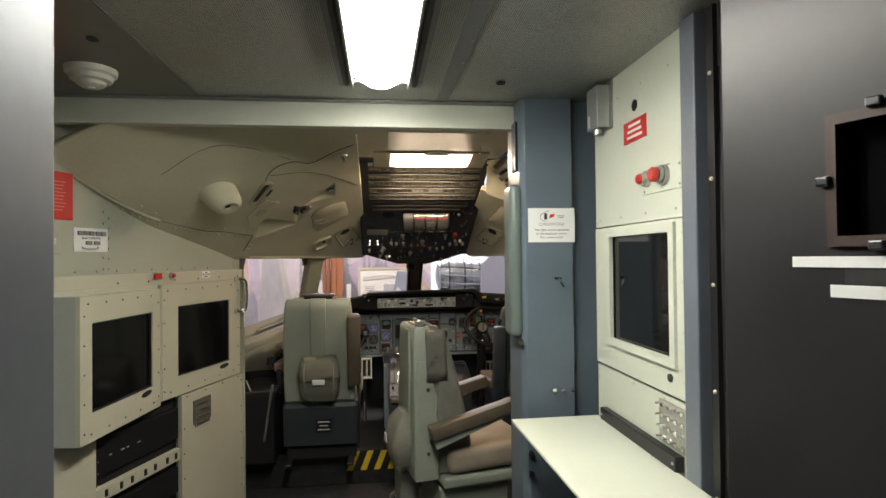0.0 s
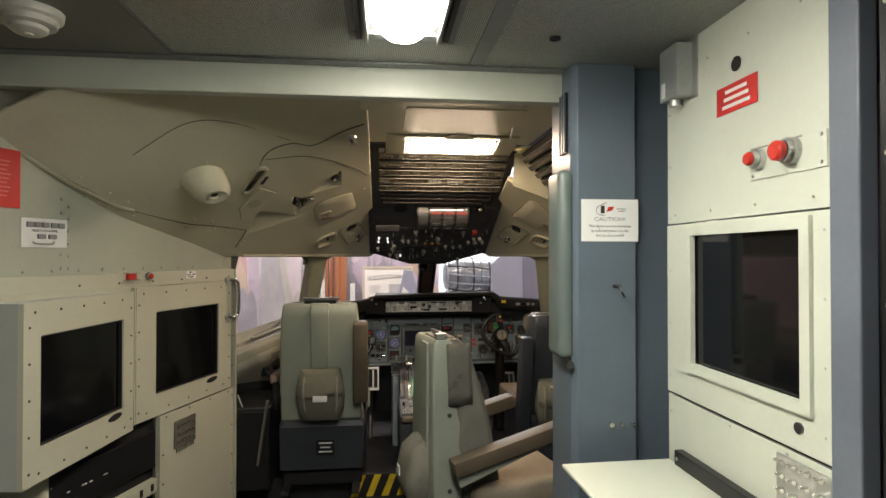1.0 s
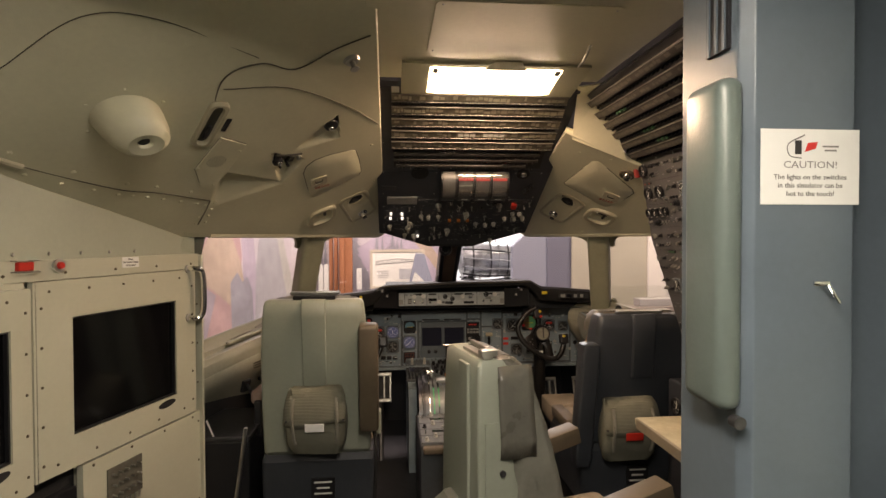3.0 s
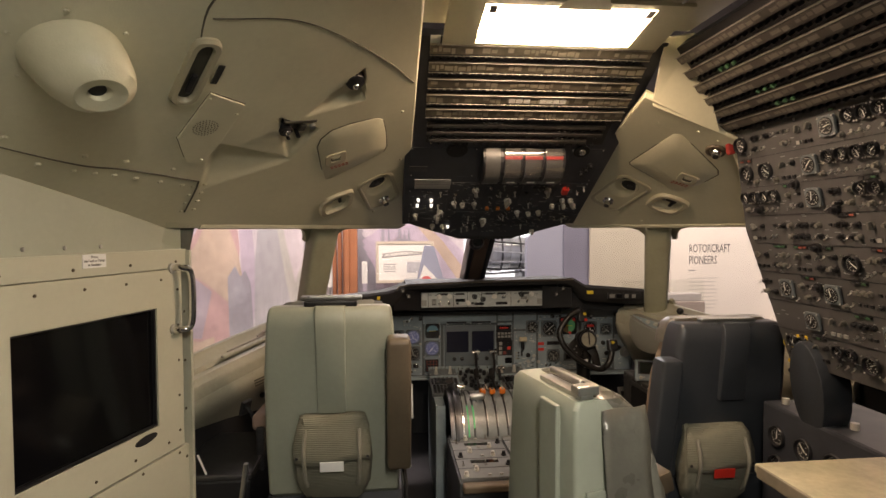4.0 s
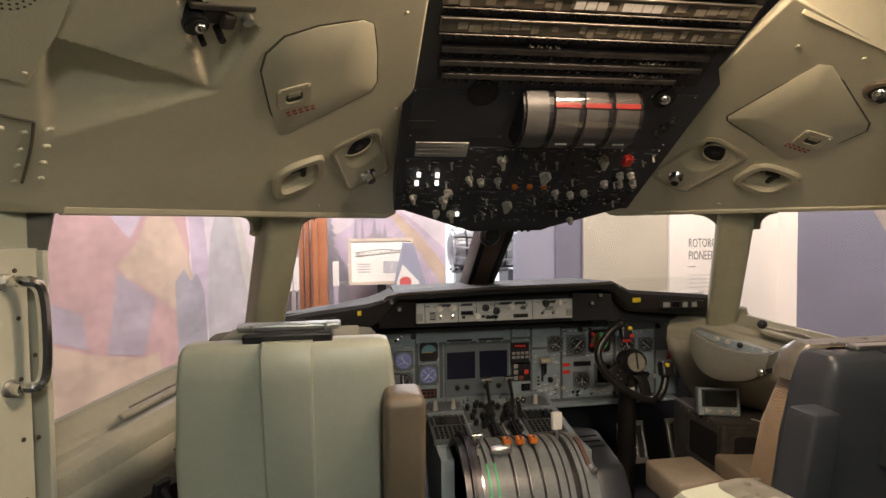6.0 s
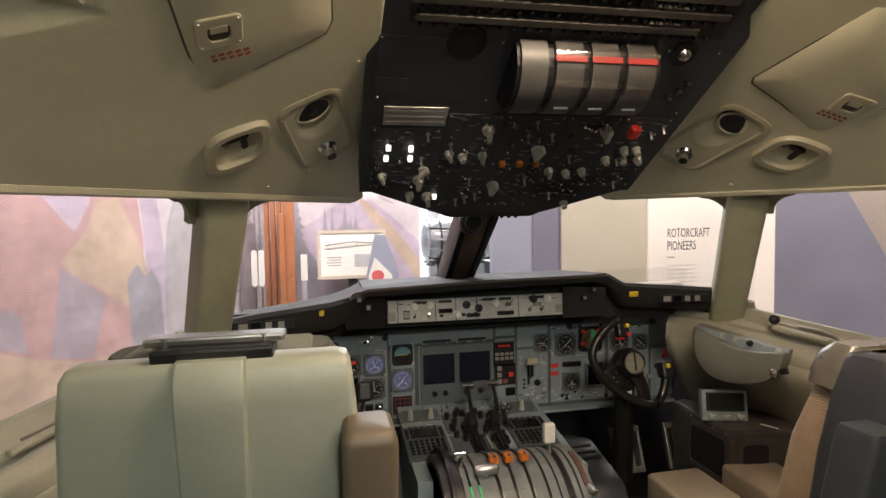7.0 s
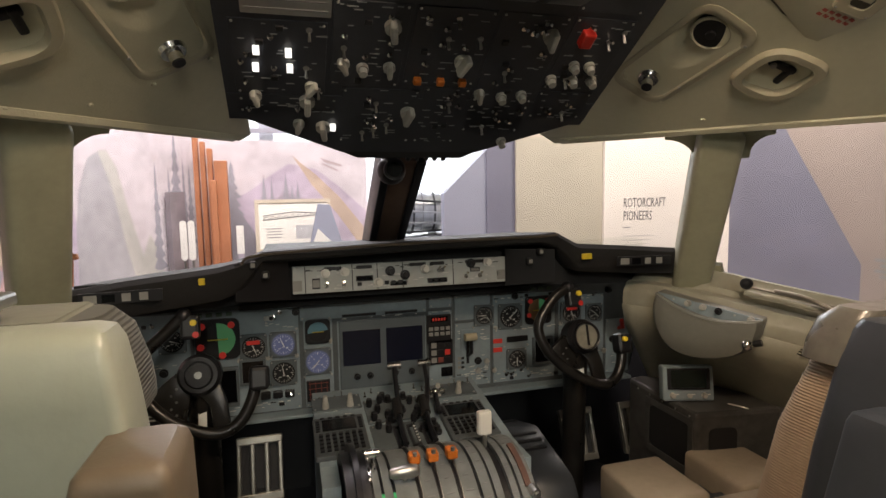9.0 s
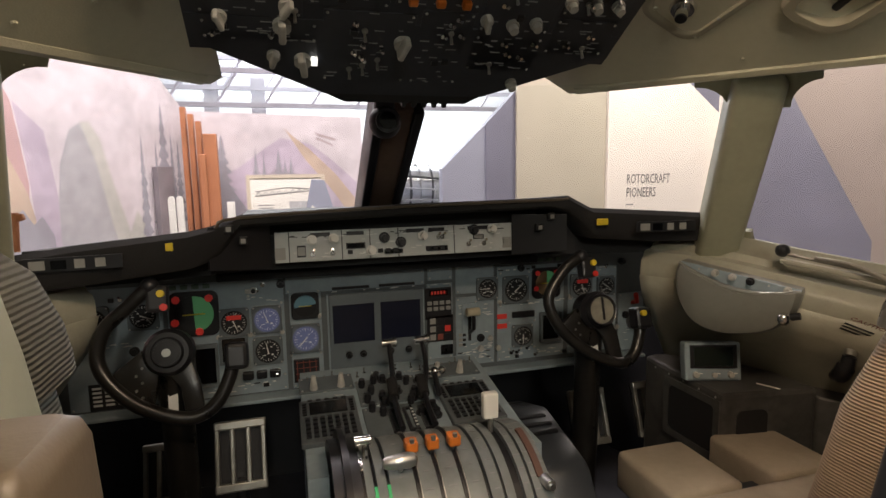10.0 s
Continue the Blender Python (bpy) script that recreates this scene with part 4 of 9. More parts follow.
for x, y, nm, lab in ((-0.755, 3.130, "map_lamp", "black map lamp on a bracket in a wedge-shaped hollow"), (-0.572, 3.038, "spot_lamp", "small black spot lamp in a wedge-shaped hollow")):
    t = thing(nm, lab, "lamp", on_lining(x, y, -0.028, 0))
    if nm == "map_lamp":
        part("bracket", box(box(Box((0.015, 0.03, 0.020), (0.10, 0.012, 0.022), 0.003, pose(0, 0, 0, 0, 0, -34)), (0.0, 0.0, 0.012), (0.05, 0.03, 0.016), 0.004, pose(0, 0, 0, 0, 0, -34)), (0.03, 0.0, 0.024), (0.022, 0.03, 0.014), 0.004, pose(0, 0, 0, 0, 0, -34)), DARKREC, t)
        part("head", cyl(Cyl((-0.02, 0.012, 0.018), 0.019, 0.04, seg=18), (-0.02, 0.012, 0.038), 0.015, 0.006, seg=18), BLACK, t, smooth=True)
        part("knob", Cyl((0.052, -0.022, 0.026), 0.011, 0.024, r2=0.009), ALU, t, smooth=True)
        part("knob", Cyl((0.002, -0.040, 0.022), 0.006, 0.030), BLACK, t)
        part("knob", Cyl((-0.026, -0.034, 0.022), 0.005, 0.026), BLACK, t)
        part("lens", ball(bmesh.new(), (-0.016, 0.010, 0.040), 0.009), CHROME, t, smooth=True)
    else:
        part("head", loft(bmesh.new(), [[(r * math.cos(a), r * math.sin(a) * 1.3, z) for a in np.linspace(0, 2 * math.pi, 20, endpoint=False)] for r, z in ((0.026, 0.0), (0.028, 0.018), (0.024, 0.030), (0.012, 0.034))]), BLACK, t, smooth=True)
        part("lens", ball(bmesh.new(), (-0.004, -0.008, 0.032), 0.010), CHROME, t, smooth=True)
t = thing("sprinkler", "small metal sprinkler on the lining", "sprinkler", on_lining(-0.48, 2.73, 0.0))
part("rose", Cyl((0, 0, 0.004), 0.026, 0.008, r2=0.02), ALU, t)
part("head", cyl(Cyl((0, 0, 0.018), 0.008, 0.025), (0, 0, 0.032), 0.014, 0.003, seg=12), ALU, t)
t = thing("air_nozzle", "chrome eyeball air nozzle on the lining", "air nozzle", on_lining(0.640, 3.330, 0.0))
part("ring", loft(bmesh.new(), [[(r * math.cos(a), r * math.sin(a), z) for a in np.linspace(0, 2 * math.pi, 24, endpoint=False)] for r, z in ((0.034, 0), (0.032, 0.008), (0.024, 0.010), (0.02, 0.002))], cap=False), BROWNPAD, t, smooth=True)
part("eyeball", ball(bmesh.new(), (0.003, 0, 0.006), 0.020), CHROME, t, smooth=True)
part("bore", Cyl((0.004, 0.0, 0.026), 0.010, 0.004), BLACK, t)
# rivets along the joints of the lining, and the joints


def joint(pts, r=0.0022):
    c = [on_lining(x, y, 0.0012).translation for x, y in pts]
    return part("joint", Tube(curve_pts(c, 8), r, 5), JOINT, left_lining)


SEAM = [(-1.50, 2.33), (-1.418, 2.507), (-1.368, 2.625), (-1.233, 2.895), (-1.147, 3.012), (-1.034, 3.187)]
joint(SEAM)
joint([(-1.034, 3.187), (-1.065, 3.235), (-1.115, 3.30)], 0.0026)
joint([(-0.93, 2.86), (-0.83, 2.635), (-0.72, 2.62), (-0.637, 2.685), (-0.52, 2.66), (-0.42, 2.64)], 0.0024)
joint([(-0.83, 2.66), (-0.66, 2.76), (-0.5, 2.98), (-0.41, 3.145)], 0.0016)
joint([(-1.25, 2.40), (-1.05, 2.36), (-0.9, 2.42), (-0.72, 2.60)], 0.0014)
# the pale overlapping lip above the flat panel
lip_pts = [on_lining(x, y, 0.003).translation for x, y in ((-1.60, 2.14), (-1.545, 2.24), (-1.465, 2.42), (-1.395, 2.57), (-1.355, 2.65))]
part("lip", Tube(curve_pts(lip_pts, 6), 0.009, 8), RIM, left_lining, "pale overlapping edge lip", smooth=True)
for k in range(15):
    a = 5 * (k + 0.5) / 15
    i = min(4, int(a))
    p, q = Vector(SEAM[i]), Vector(SEAM[i + 1])
    w = p.lerp(q, a - i)
    d = (q - p).normalized()
    for off in ((-0.028, 0.026) if k % 2 else (0.026,)):
        part("rivet", BOLT, None, left_lining, m=on_lining(w.x - d.y * off, w.y + d.x * off, 0) @ Matrix.Diagonal((1.35, 1.35, 1.35, 1)))
for k in range(4):
    part("rivet", BOLT, None, left_lining, m=on_lining(-1.025 - 0.022 * k, 3.215 + 0.032 * k, 0) @ Matrix.Diagonal((1.3, 1.3, 1.3, 1)))
    part("rivet", BOLT, None, left_lining, m=on_lining(-1.055 - 0.022 * k, 3.20 + 0.03 * k, 0))
for k in range(7):
    u = 0.45 + 0.1 * k
    for s in (-1, 1):
        y = 3.9 - 0.75 * max(0, u - 0.62)
        if lining_z(u, y) > 1.53:
            part("rivet", BOLT, None, left_lining if s < 0 else right_lining, m=on_lining(s * u, y + 0.03, 0))
for x, y in ((-0.86, 2.70), (-0.93, 2.76), (-0.44, 3.28), (-0.44, 3.6), (0.43, 3.33), (0.55, 3.285), (0.62, 3.285)):
    part("rivet", BOLT, None, left_lining if x < 0 else right_lining, m=on_lining(x, y, 0))

# ---- glareshield ----
gs = thing("glareshield", "black vinyl glareshield with worn edges", "glareshield", pose(0, 0, 0))
bm = bmesh.new()
st = ((-0.93, 4.16, 4.22, 1.115, 0.035), (-0.88, 4.17, 4.36, 1.160, 0.075), (-0.70, 4.20, 4.55, 1.182, 0.085), (-0.50, 4.27, 4.72, 1.195, 0.085), (-0.445, 4.30, 4.78, 1.205, 0.08), (-0.39, 4.315, 4.82, 1.226, 0.03), (0.0, 4.315, 4.84, 1.240, 0.03), (0.42, 4.315, 4.82, 1.245, 0.03),
      (0.475, 4.31, 4.80, 1.25, 0.05), (0.53, 4.28, 4.70, 1.215, 0.085), (0.70, 4.23, 4.55, 1.205, 0.085), (0.86, 4.17, 4.36, 1.195, 0.075), (0.92, 4.15, 4.22, 1.14, 0.035))
rings = [[(x, y0 + 0.012, z - d), (x, y0, z - d * 0.75), (x, y0, z - 0.012), (x, y0 + 0.015, z), (x, y1, z - 0.03), (x, y1, z - 0.06), (x, y0 + 0.09, z - d)] for x, y0, y1, z, d in st]
part("hood", loft(bm, rings), LEATHER, gs, smooth=True)
# black fillers added under the hood so window light does not show through
part("under_filler", Prism([(-0.83, 4.30), (-0.5, 4.38), (-0.4, 4.42), (0.42, 4.42), (0.53, 4.38), (0.85, 4.30), (0.70, 4.48), (0.45, 4.70), (-0.45, 4.70), (-0.70, 4.48)], 0.09, Matrix.Translation((0, 0, 1.075))), MATTE, gs)
part("inner_filler", Box((0.015, 4.57, 1.19), (0.82, 0.29, 0.055)), MATTE, gs)
edge = [(x, y0 + 0.002, z - 0.006) for x, y0, y1, z, d in st[4:9]]
part("worn_edge", Tube(curve_pts(edge, 4), 0.004, 6), BROWNPAD, gs, "worn brown edge")
for s, x0 in ((-1, -0.40), (1, 0.42)):
    part("gusset", Slab(*([(s * 0.325, 4.37, 1.085), (s * 0.46, 4.30, 1.10), (s * 0.46, 4.30, 1.20), (s * 0.325, 4.37, 1.20)][::s]), 0.01), BLACK, gs)
    for k in range(2):
        g = part("side_button", Box((s * (0.385 + 0.03 * k), 4.318 - 0.012 * k, 1.165 + 0.03 * k), (0.02, 0.012, 0.02), 0.003), BLACK, gs)
        part("cap", Box((s * (0.385 + 0.03 * k), 4.311 - 0.012 * k, 1.165 + 0.03 * k), (0.011, 0.004, 0.011)), BUTTON.materials[0], g)
    part("yellow_tag", Box((s * 0.545, 4.258, 1.165 if s < 0 else 1.178), (0.034, 0.006, 0.018), 0.002), YELLOW, gs, "yellow tag")
    wing = basis((s * 0.70, 4.195, 1.148 if s < 0 else 1.165), (1, s * -0.14, 0), (0, 0, 1))
    wp = part("wing_panel", Box((0, 0, 0.002), (0.17, 0.028, 0.004)), BLACK, gs, m=wing)
    for k in range(4):
        part("indicator", Box((-0.062 + k * 0.036, 0, 0.005), (0.026 if k < 2 else 0.018, 0.018, 0.004)), (SCREEN if k == 1 else BUTTON.materials[0]), wp)
KNOBW = KNOBS.copy()
KNOBW.materials[0] = WHITE
MCPM = basis((0.007, 4.375, 1.137), (1, 0, 0), (0, 0.10, 1))
mc = part("autopilot_panel", Box((0, 0, -0.02), (0.645, 0.078, 0.04), 0.002), MCPPANEL, gs, "grey panel with knobs and small windows", m=MCPM)
rnd = random.Random(2)
for x in (-0.288, -0.155, -0.082, -0.006, 0.15):
    part("divider", Box((x, 0, 0.0005), (0.0025, 0.076, 0.001)), BLACK, mc)
for x, y, k in ((-0.231, 0.016, KNOBW), (-0.176, 0.018, KNOBW), (-0.044, 0.014, KNOBD), (0.061, 0.014, KNOBW), (0.207, 0.024, KNOBD), (0.26, 0.024, KNOBW), (-0.075 - 0.005, -0.018, KNOBW), (-0.23, -0.02, TOGGLE), (-0.18, -0.02, TOGGLE), (0.0, 0.0, KNOBD), (0.105, 0.008, TOGGLE), (0.115, 0.008, TOGGLE), (0.19, -0.015, TOGGLE), (0.235, -0.015, TOGGLE)):
    at(mc, k, x, y, 0.0, rnd.uniform(-30, 30), 1.2)
for x in (-0.135, -0.055, -0.035, -0.015, 0.075, 0.095, 0.115, 0.30):
    at(mc, DARKBTN if x < 0.2 else BUTTON, x, -0.02 if x < 0.2 else -0.012, 0)
for x, w in ((-0.12, 0.045), (0.04, 0.05), (0.10, 0.045), (0.22, 0.06), (-0.21, 0.05)):
    part("window", Box((x, 0.029, 0.001), (w, 0.01, 0.002)), BLACK, mc)
for x in (-0.31, 0.305):
    part("check_plate", Box((x, -0.016, 0.001), (0.026, 0.03, 0.002)), BUTTON.materials[0], mc)
print_bars(mc, rnd, -0.29, -0.035, 0.29, 0.035, 46, 0.0008, PRINT)
for x in (-0.31, -0.262, -0.205, -0.115, -0.03, 0.03, 0.085, 0.135, 0.18, 0.235, 0.285):
    at(mc, RIVET, x, 0.034, 0.0, 0, 0.8)
    at(mc, RIVET, x, -0.034, 0.0, 0, 0.8)
for x, y, w, h in ((-0.12, -0.004, 0.05, 0.016), (0.10, -0.022, 0.06, 0.014), (-0.02, -0.024, 0.05, 0.012), (0.22, 0.004, 0.03, 0.012), (-0.258, -0.012, 0.022, 0.03)):
    fw = part("framed_window", framed(bmesh.new(), w, h, (-w * 0.44, -h * 0.36, w * 0.44, h * 0.36), 0.004), BLACK, mc, m=Matrix.Translation((x, y, 0.0)))
    part("pane", Box((0, 0, 0.001), (w * 0.9, h * 0.74, 0.001)), MATS["button_grey"] if w < 0.04 else SCREEN, fw)
print_bars(mc, rnd, -0.30, 0.018, 0.30, 0.034, 26, 0.0008, BLACK, "dark_print")

# ---- main instrument panel ----
IPM = basis((0, 4.57, 0.88), (1, 0, 0), (0, 0, 1))
ip = thing("instrument_panel", "blue-grey main instrument panel full of dials", "instrument panel", IPM)
part("plate", Prism([(-0.89, -0.20), (0.91, -0.20), (0.98, 0.10), (0.90, 0.20), (-0.86, 0.20), (-0.93, 0.0)], 0.03, Matrix.Translation((0, 0, -0.03)), 0.003), mat("panel_gap_dark", (0.10, 0.115, 0.122), 0.5, vary=0.15), ip)
part("bottom_lip", Box((0, -0.198, 0.02), (1.78, 0.012, 0.06), 0.004), IPANEL, ip)
# black bar stands in for the shade under the glareshield
part("shade_bar", Box((0.0, 0.165, 0.03), (0.95, 0.02, 0.06), 0.004), MATTE, ip)
for x0, x1, y0, y1 in ((-0.87, -0.62, -0.19, 0.15), (-0.615, -0.30, -0.19, 0.15), (-0.292, -0.195, -0.19, 0.10), (-0.185, 0.118, -0.15, 0.09), (0.122, 0.21, -0.15, 0.10), (0.215, 0.35, -0.18, 0.05), (0.355, 0.60, -0.18, 0.14), (0.61, 0.80, -0.18, 0.12), (0.805, 0.91, -0.19, 0.02), (-0.30, 0.12, 0.095, 0.15), (0.125, 0.21, 0.105, 0.15), (0.215, 0.35, 0.055, 0.15)):
    mo = part("panel_section", Box(((x0 + x1) / 2, (y0 + y1) / 2, 0.001), (x1 - x0 - 0.006, y1 - y0 - 0.006, 0.004), 0.001), IPANEL, ip)
    screws(mo, Matrix.Translation((0, 0, 0.003)), [(a, b) for a in (x0 + 0.01, x1 - 0.01) for b in (y0 + 0.01, y1 - 0.01)], s=0.9)
# dials
gauge(ip, -0.793, 0.06, 0.036, 150, square=True)
gauge(ip, -0.671, 0.067, 0.034, 250, square=True)
gauge(ip, -0.441, 0.028, 0.036, 200, square=True, flag=True)
gauge(ip, -0.352, 0.029, 0.036, 20, FACE_LIT, square=True)
gauge(ip, -0.354, -0.063, 0.036, 10, square=True)
gauge(ip, -0.247, -0.037, 0.038, 140, FACE_LIT, square=True)
gauge(ip, -0.043, -0.169, 0.022, -140)
gauge(ip, 0.323, 0.071, 0.032, 90, square=True)
gauge(ip, 0.421, 0.060, 0.040, -50, square=True)
gauge(ip, 0.445, -0.096, 0.033, 180, square=True)
gauge(ip, 0.659, 0.056, 0.036, 200, square=True, flag=True)
gauge(ip, 0.754, 0.049, 0.030, 60, square=True)
part("flag", Box((0.437, 0.058, 0.01), (0.016, 0.03, 0.004)), REDLIT, ip, "red window in a dial")


def attitude(x, y, r, top, low, reds):
    g = part("attitude_indicator", Prism(round_rect(2.2 * r, 2.2 * r, 0.35 * r), 0.012, Matrix.Translation((x, y, 0)), 0.002), BLACK, ip, "attitude indicator")
    a0 = np.linspace(0, math.pi, 14)
    turn = pose(0, 0, 0, 0, 0, 92 if reds else 8)
    part("sky_half", Prism([(0.88 * r * math.cos(a), 0.88 * r * math.sin(a)) for a in a0], 0.002, Matrix.Translation((x, y, 0.012)) @ turn), top, g)
    part("ground_half", Prism([(0.88 * r * math.cos(a), -0.88 * r * math.sin(a)) for a in a0[::-1]], 0.002, Matrix.Translation((x, y, 0.012)) @ turn), low, g)
    part("bar", Box((x, y, 0.015), (1.0 * r, 0.05 * r, 0.002)), YELLOW, g)
    for dx, dy in ((-0.75, 0.75), (0.7, 0.75), (0.2, -0.85), (-0.85, -0.35))[:4 if reds else 0]:
        part("flag", Cyl((x + dx * r, y + dy * r, 0.016), 0.19 * r, 0.003, seg=7), REDLIT, g)


# faint glow added to the green half, which is no lamp
GREENDARK = mat("attitude_green_glow", (0.08, 0.20, 0.09), 0.4, vary=0, emit=(0.1, 0.35, 0.14), strength=0.12)
BLUESKY = mat("attitude_blue", (0.12, 0.25, 0.32), 0.4, vary=0)
attitude(-0.543, 0.062, 0.058, MATTE, GREENDARK, True)
attitude(-0.244, 0.061, 0.036, BLUESKY, MATTE, False)
attitude(0.53, 0.075, 0.046, mat("attitude_brown", (0.25, 0.16, 0.08), 0.4, vary=0), GREENDARK, True)
for x, y, w, h in ((-0.446, -0.050, 0.078, 0.082), (-0.522, -0.090, 0.066, 0.125), (0.545, -0.075, 0.075, 0.10)):
    nw = part("nav_window", framed(bmesh.new(), w, h, (-w * 0.4, -h * 0.42, w * 0.4, h * 0.42), 0.014), MATS["bezel_grey"], ip, "dark empty instrument bay", m=Matrix.Translation((x, y, 0.003)))
    part("glass", Box((0, 0, 0.003), (w * 0.84, h * 0.88, 0.004)), SCREEN, nw)
# rows of small screws and lamps round the dials, as on a working panel
for x, y in ((-0.39, -0.015), (-0.31, -0.015), (-0.31, 0.075), (-0.49, 0.10), (-0.40, 0.10), (-0.205, 0.02), (-0.205, 0.10), (-0.29, -0.085), (-0.205, -0.085), (0.285, 0.03), (0.37, 0.115), (0.47, 0.115), (0.37, 0.01), (0.61, 0.105), (0.71, 0.105), (0.71, 0.005), (0.40, -0.14), (0.49, -0.14), (0.49, -0.05), (0.40, -0.05)):
    at(ip, RIVET, x, y, 0.003, 0, 1.25)
for x, y in ((-0.205, 0.028), (-0.312, -0.012), (-0.400, -0.012), (-0.485, -0.012), (0.366, 0.022), (0.705, 0.012)):
    at(ip, KNOBS, x, y, 0.003, 0, 0.62)
for k in range(4):
    part("annunciator", Box((-0.594 + k * 0.0287, 0.138, 0.004), (0.018, 0.012, 0.008), 0.001), mat("annunciator_green", (0.10, 0.15, 0.11), 0.4, vary=0), ip)
    part("annunciator", Box((0.479 + k * 0.031, 0.152, 0.004), (0.018, 0.012, 0.008), 0.001), MATS["annunciator_green"], ip)
for k in range(3):
    part("button", Box((-0.412 + k * 0.037, -0.132, 0.008), (0.03, 0.024, 0.016), 0.004), BLACK, ip)
gr = part("grid_indicator", Box((-0.248, -0.134, 0.005), (0.074, 0.07, 0.01), 0.002), BLACK, ip, "square indicator with a red grid")
for k in range(4):
    part("grid_line", Box((-0.275 + k * 0.018, -0.134, 0.0105), (0.002, 0.06, 0.001)), mat("faded_red", (0.25, 0.07, 0.05), 0.5, vary=0), gr)
    part("grid_line", Box((-0.248, -0.16 + k * 0.017, 0.0105), (0.062, 0.002, 0.001)), MATS["faded_red"], gr)
du = part("display_bezel", Box((-0.033, -0.03, 0.006), (0.288, 0.235, 0.012), 0.003), mat("display_bezel_grey", (0.12, 0.145, 0.16), 0.42, vary=0.08), ip, "grey bezel with two dark displays")
DUGLASS = mat("display_glass", (0.004, 0.006, 0.020), 0.30, vary=0)
for x in (-0.1045, 0.0385):
    part("display", Box((x, -0.003, 0.012), (0.124, 0.117, 0.003), 0.001), DUGLASS, du, "dark blue-black display glass")
for x in (-0.123, -0.08, 0.004, 0.06):
    at(du, KNOBD, x, -0.099, 0.012, s=0.9)
for k in range(2):
    part("slot", Box((-0.11 + k * 0.14, 0.105, 0.006), (0.11, 0.008, 0.006)), BLACK, ip)
nb = part("code_panel", Box((0.16, 0.035, 0.005), (0.085, 0.10, 0.01), 0.002), BLACK, ip, "keypad with a number window")
part("number_window", Box((0.16, 0.07, 0.0105), (0.06, 0.018, 0.002)), SCREEN, nb)
for k in range(5):
    part("digit", Box((0.139 + 0.010 * k, 0.07, 0.012), (0.006, 0.010, 0.001)), REDLIT, nb)
for r in range(2):
    for c in range(4):
        at(nb, BUTTON, 0.13 + c * 0.02, 0.038 - r * 0.018, 0.010, s=0.95)
nb = part("alert_panel", Box((0.165, -0.045, 0.005), (0.085, 0.085, 0.01), 0.002), BLACK, ip, "alert panel with red lamps")
for r in range(3):
    for c in range(3):
        part("lamp", Box((0.14 + c * 0.024, -0.02 - r * 0.026, 0.0105), (0.018, 0.018, 0.003)), REDLIT if (r, c) == (1, 2) else MATS["faded_red"] if (r, c) == (2, 1) else MATS["button_grey"] if c == 0 else BLACK, nb)
part("dark_window", Box((0.186, -0.117, 0.004), (0.04, 0.032, 0.008), 0.002), SCREEN, ip)
part("guard_square", Box((0.052, -0.14, 0.006), (0.022, 0.022, 0.008), 0.002), BROWNPAD, ip)
part("guard_square", Box((0.052, -0.172, 0.004), (0.024, 0.016, 0.006), 0.002), OFFWHITE, ip)
for y in (-0.027, -0.059):
    part("red_label", Box((0.375, y, 0.003), (0.034, 0.016, 0.004), 0.001), REDLIT, ip)
part("strip_indicator", Box((0.449, -0.024, 0.005), (0.08, 0.02, 0.01), 0.002), BLACK, ip)
rnd = random.Random(8)
# fine print and small fittings spread over the sections
for x0, y0, x1, y1, n in ((-0.86, -0.10, -0.64, 0.14, 8), (-0.60, -0.185, -0.31, -0.15, 12), (-0.41, 0.07, -0.31, 0.13, 8), (-0.29, -0.19, -0.20, -0.17, 5), (-0.18, -0.145, 0.11, -0.125, 14), (-0.17, 0.09, 0.10, 0.10, 6), (0.125, 0.09, 0.205, 0.10, 5), (0.225, -0.06, 0.245, 0.03, 4), (0.30, -0.17, 0.345, 0.03, 12), (0.36, -0.17, 0.60, -0.14, 14), (0.36, 0.0, 0.60, 0.02, 10), (0.62, -0.17, 0.86, -0.02, 16), (0.62, 0.10, 0.80, 0.12, 6)):
    print_bars(ip, rnd, x0, y0, x1, y1, n, 0.0042)
for x, y in ((-0.385, 0.115), (0.30, -0.125), (0.333, -0.095), (0.36, -0.13), (-0.16, -0.06), (0.62, 0.02), (0.70, -0.05), (0.80, -0.10)):
    part("lamp_ring", Cyl((x, y, 0.005), 0.010, 0.006, seg=16), ALU, ip)
    part("lamp_lens", Cyl((x, y, 0.0085), 0.0065, 0.003, seg=12), OFFWHITE if x > 0 else BLACK, ip)
for x, y in ((0.425, -0.150), (0.405, -0.150), (0.64, -0.12), (0.67, -0.12), (-0.82, 0.0), (-0.80, 0.0), (0.70, -0.12)):
    at(ip, TOGGLE, x, y, 0.004, 0, 1.2)
nb = part("paper_card", Box((0.672, -0.085, 0.003), (0.022, 0.07, 0.002)), BLACK, ip, "narrow black card with white figures")
for k in range(4):
    part("print_bar", Box((0.672, -0.06 - 0.017 * k, 0.0045), (0.012, 0.009, 0.0006)), PRINT, nb)
print_bars(ip, rnd, 0.225, -0.17, 0.345, -0.10, 26, 0.0042)
print_bars(ip, rnd, -0.85, -0.02, -0.65, 0.0, 6, 0.0042)
for _ in range(26):
    x = rnd.choice((rnd.uniform(-0.84, -0.64), rnd.uniform(0.36, 0.6), rnd.uniform(0.62, 0.86), rnd.uniform(-0.42, -0.3)))
    at(ip, rnd.choice((TOGGLE, DARKBTN, KNOBD, RIVET)), x, rnd.choice((-0.165, 0.115, -0.14, 0.13)), 0.003)
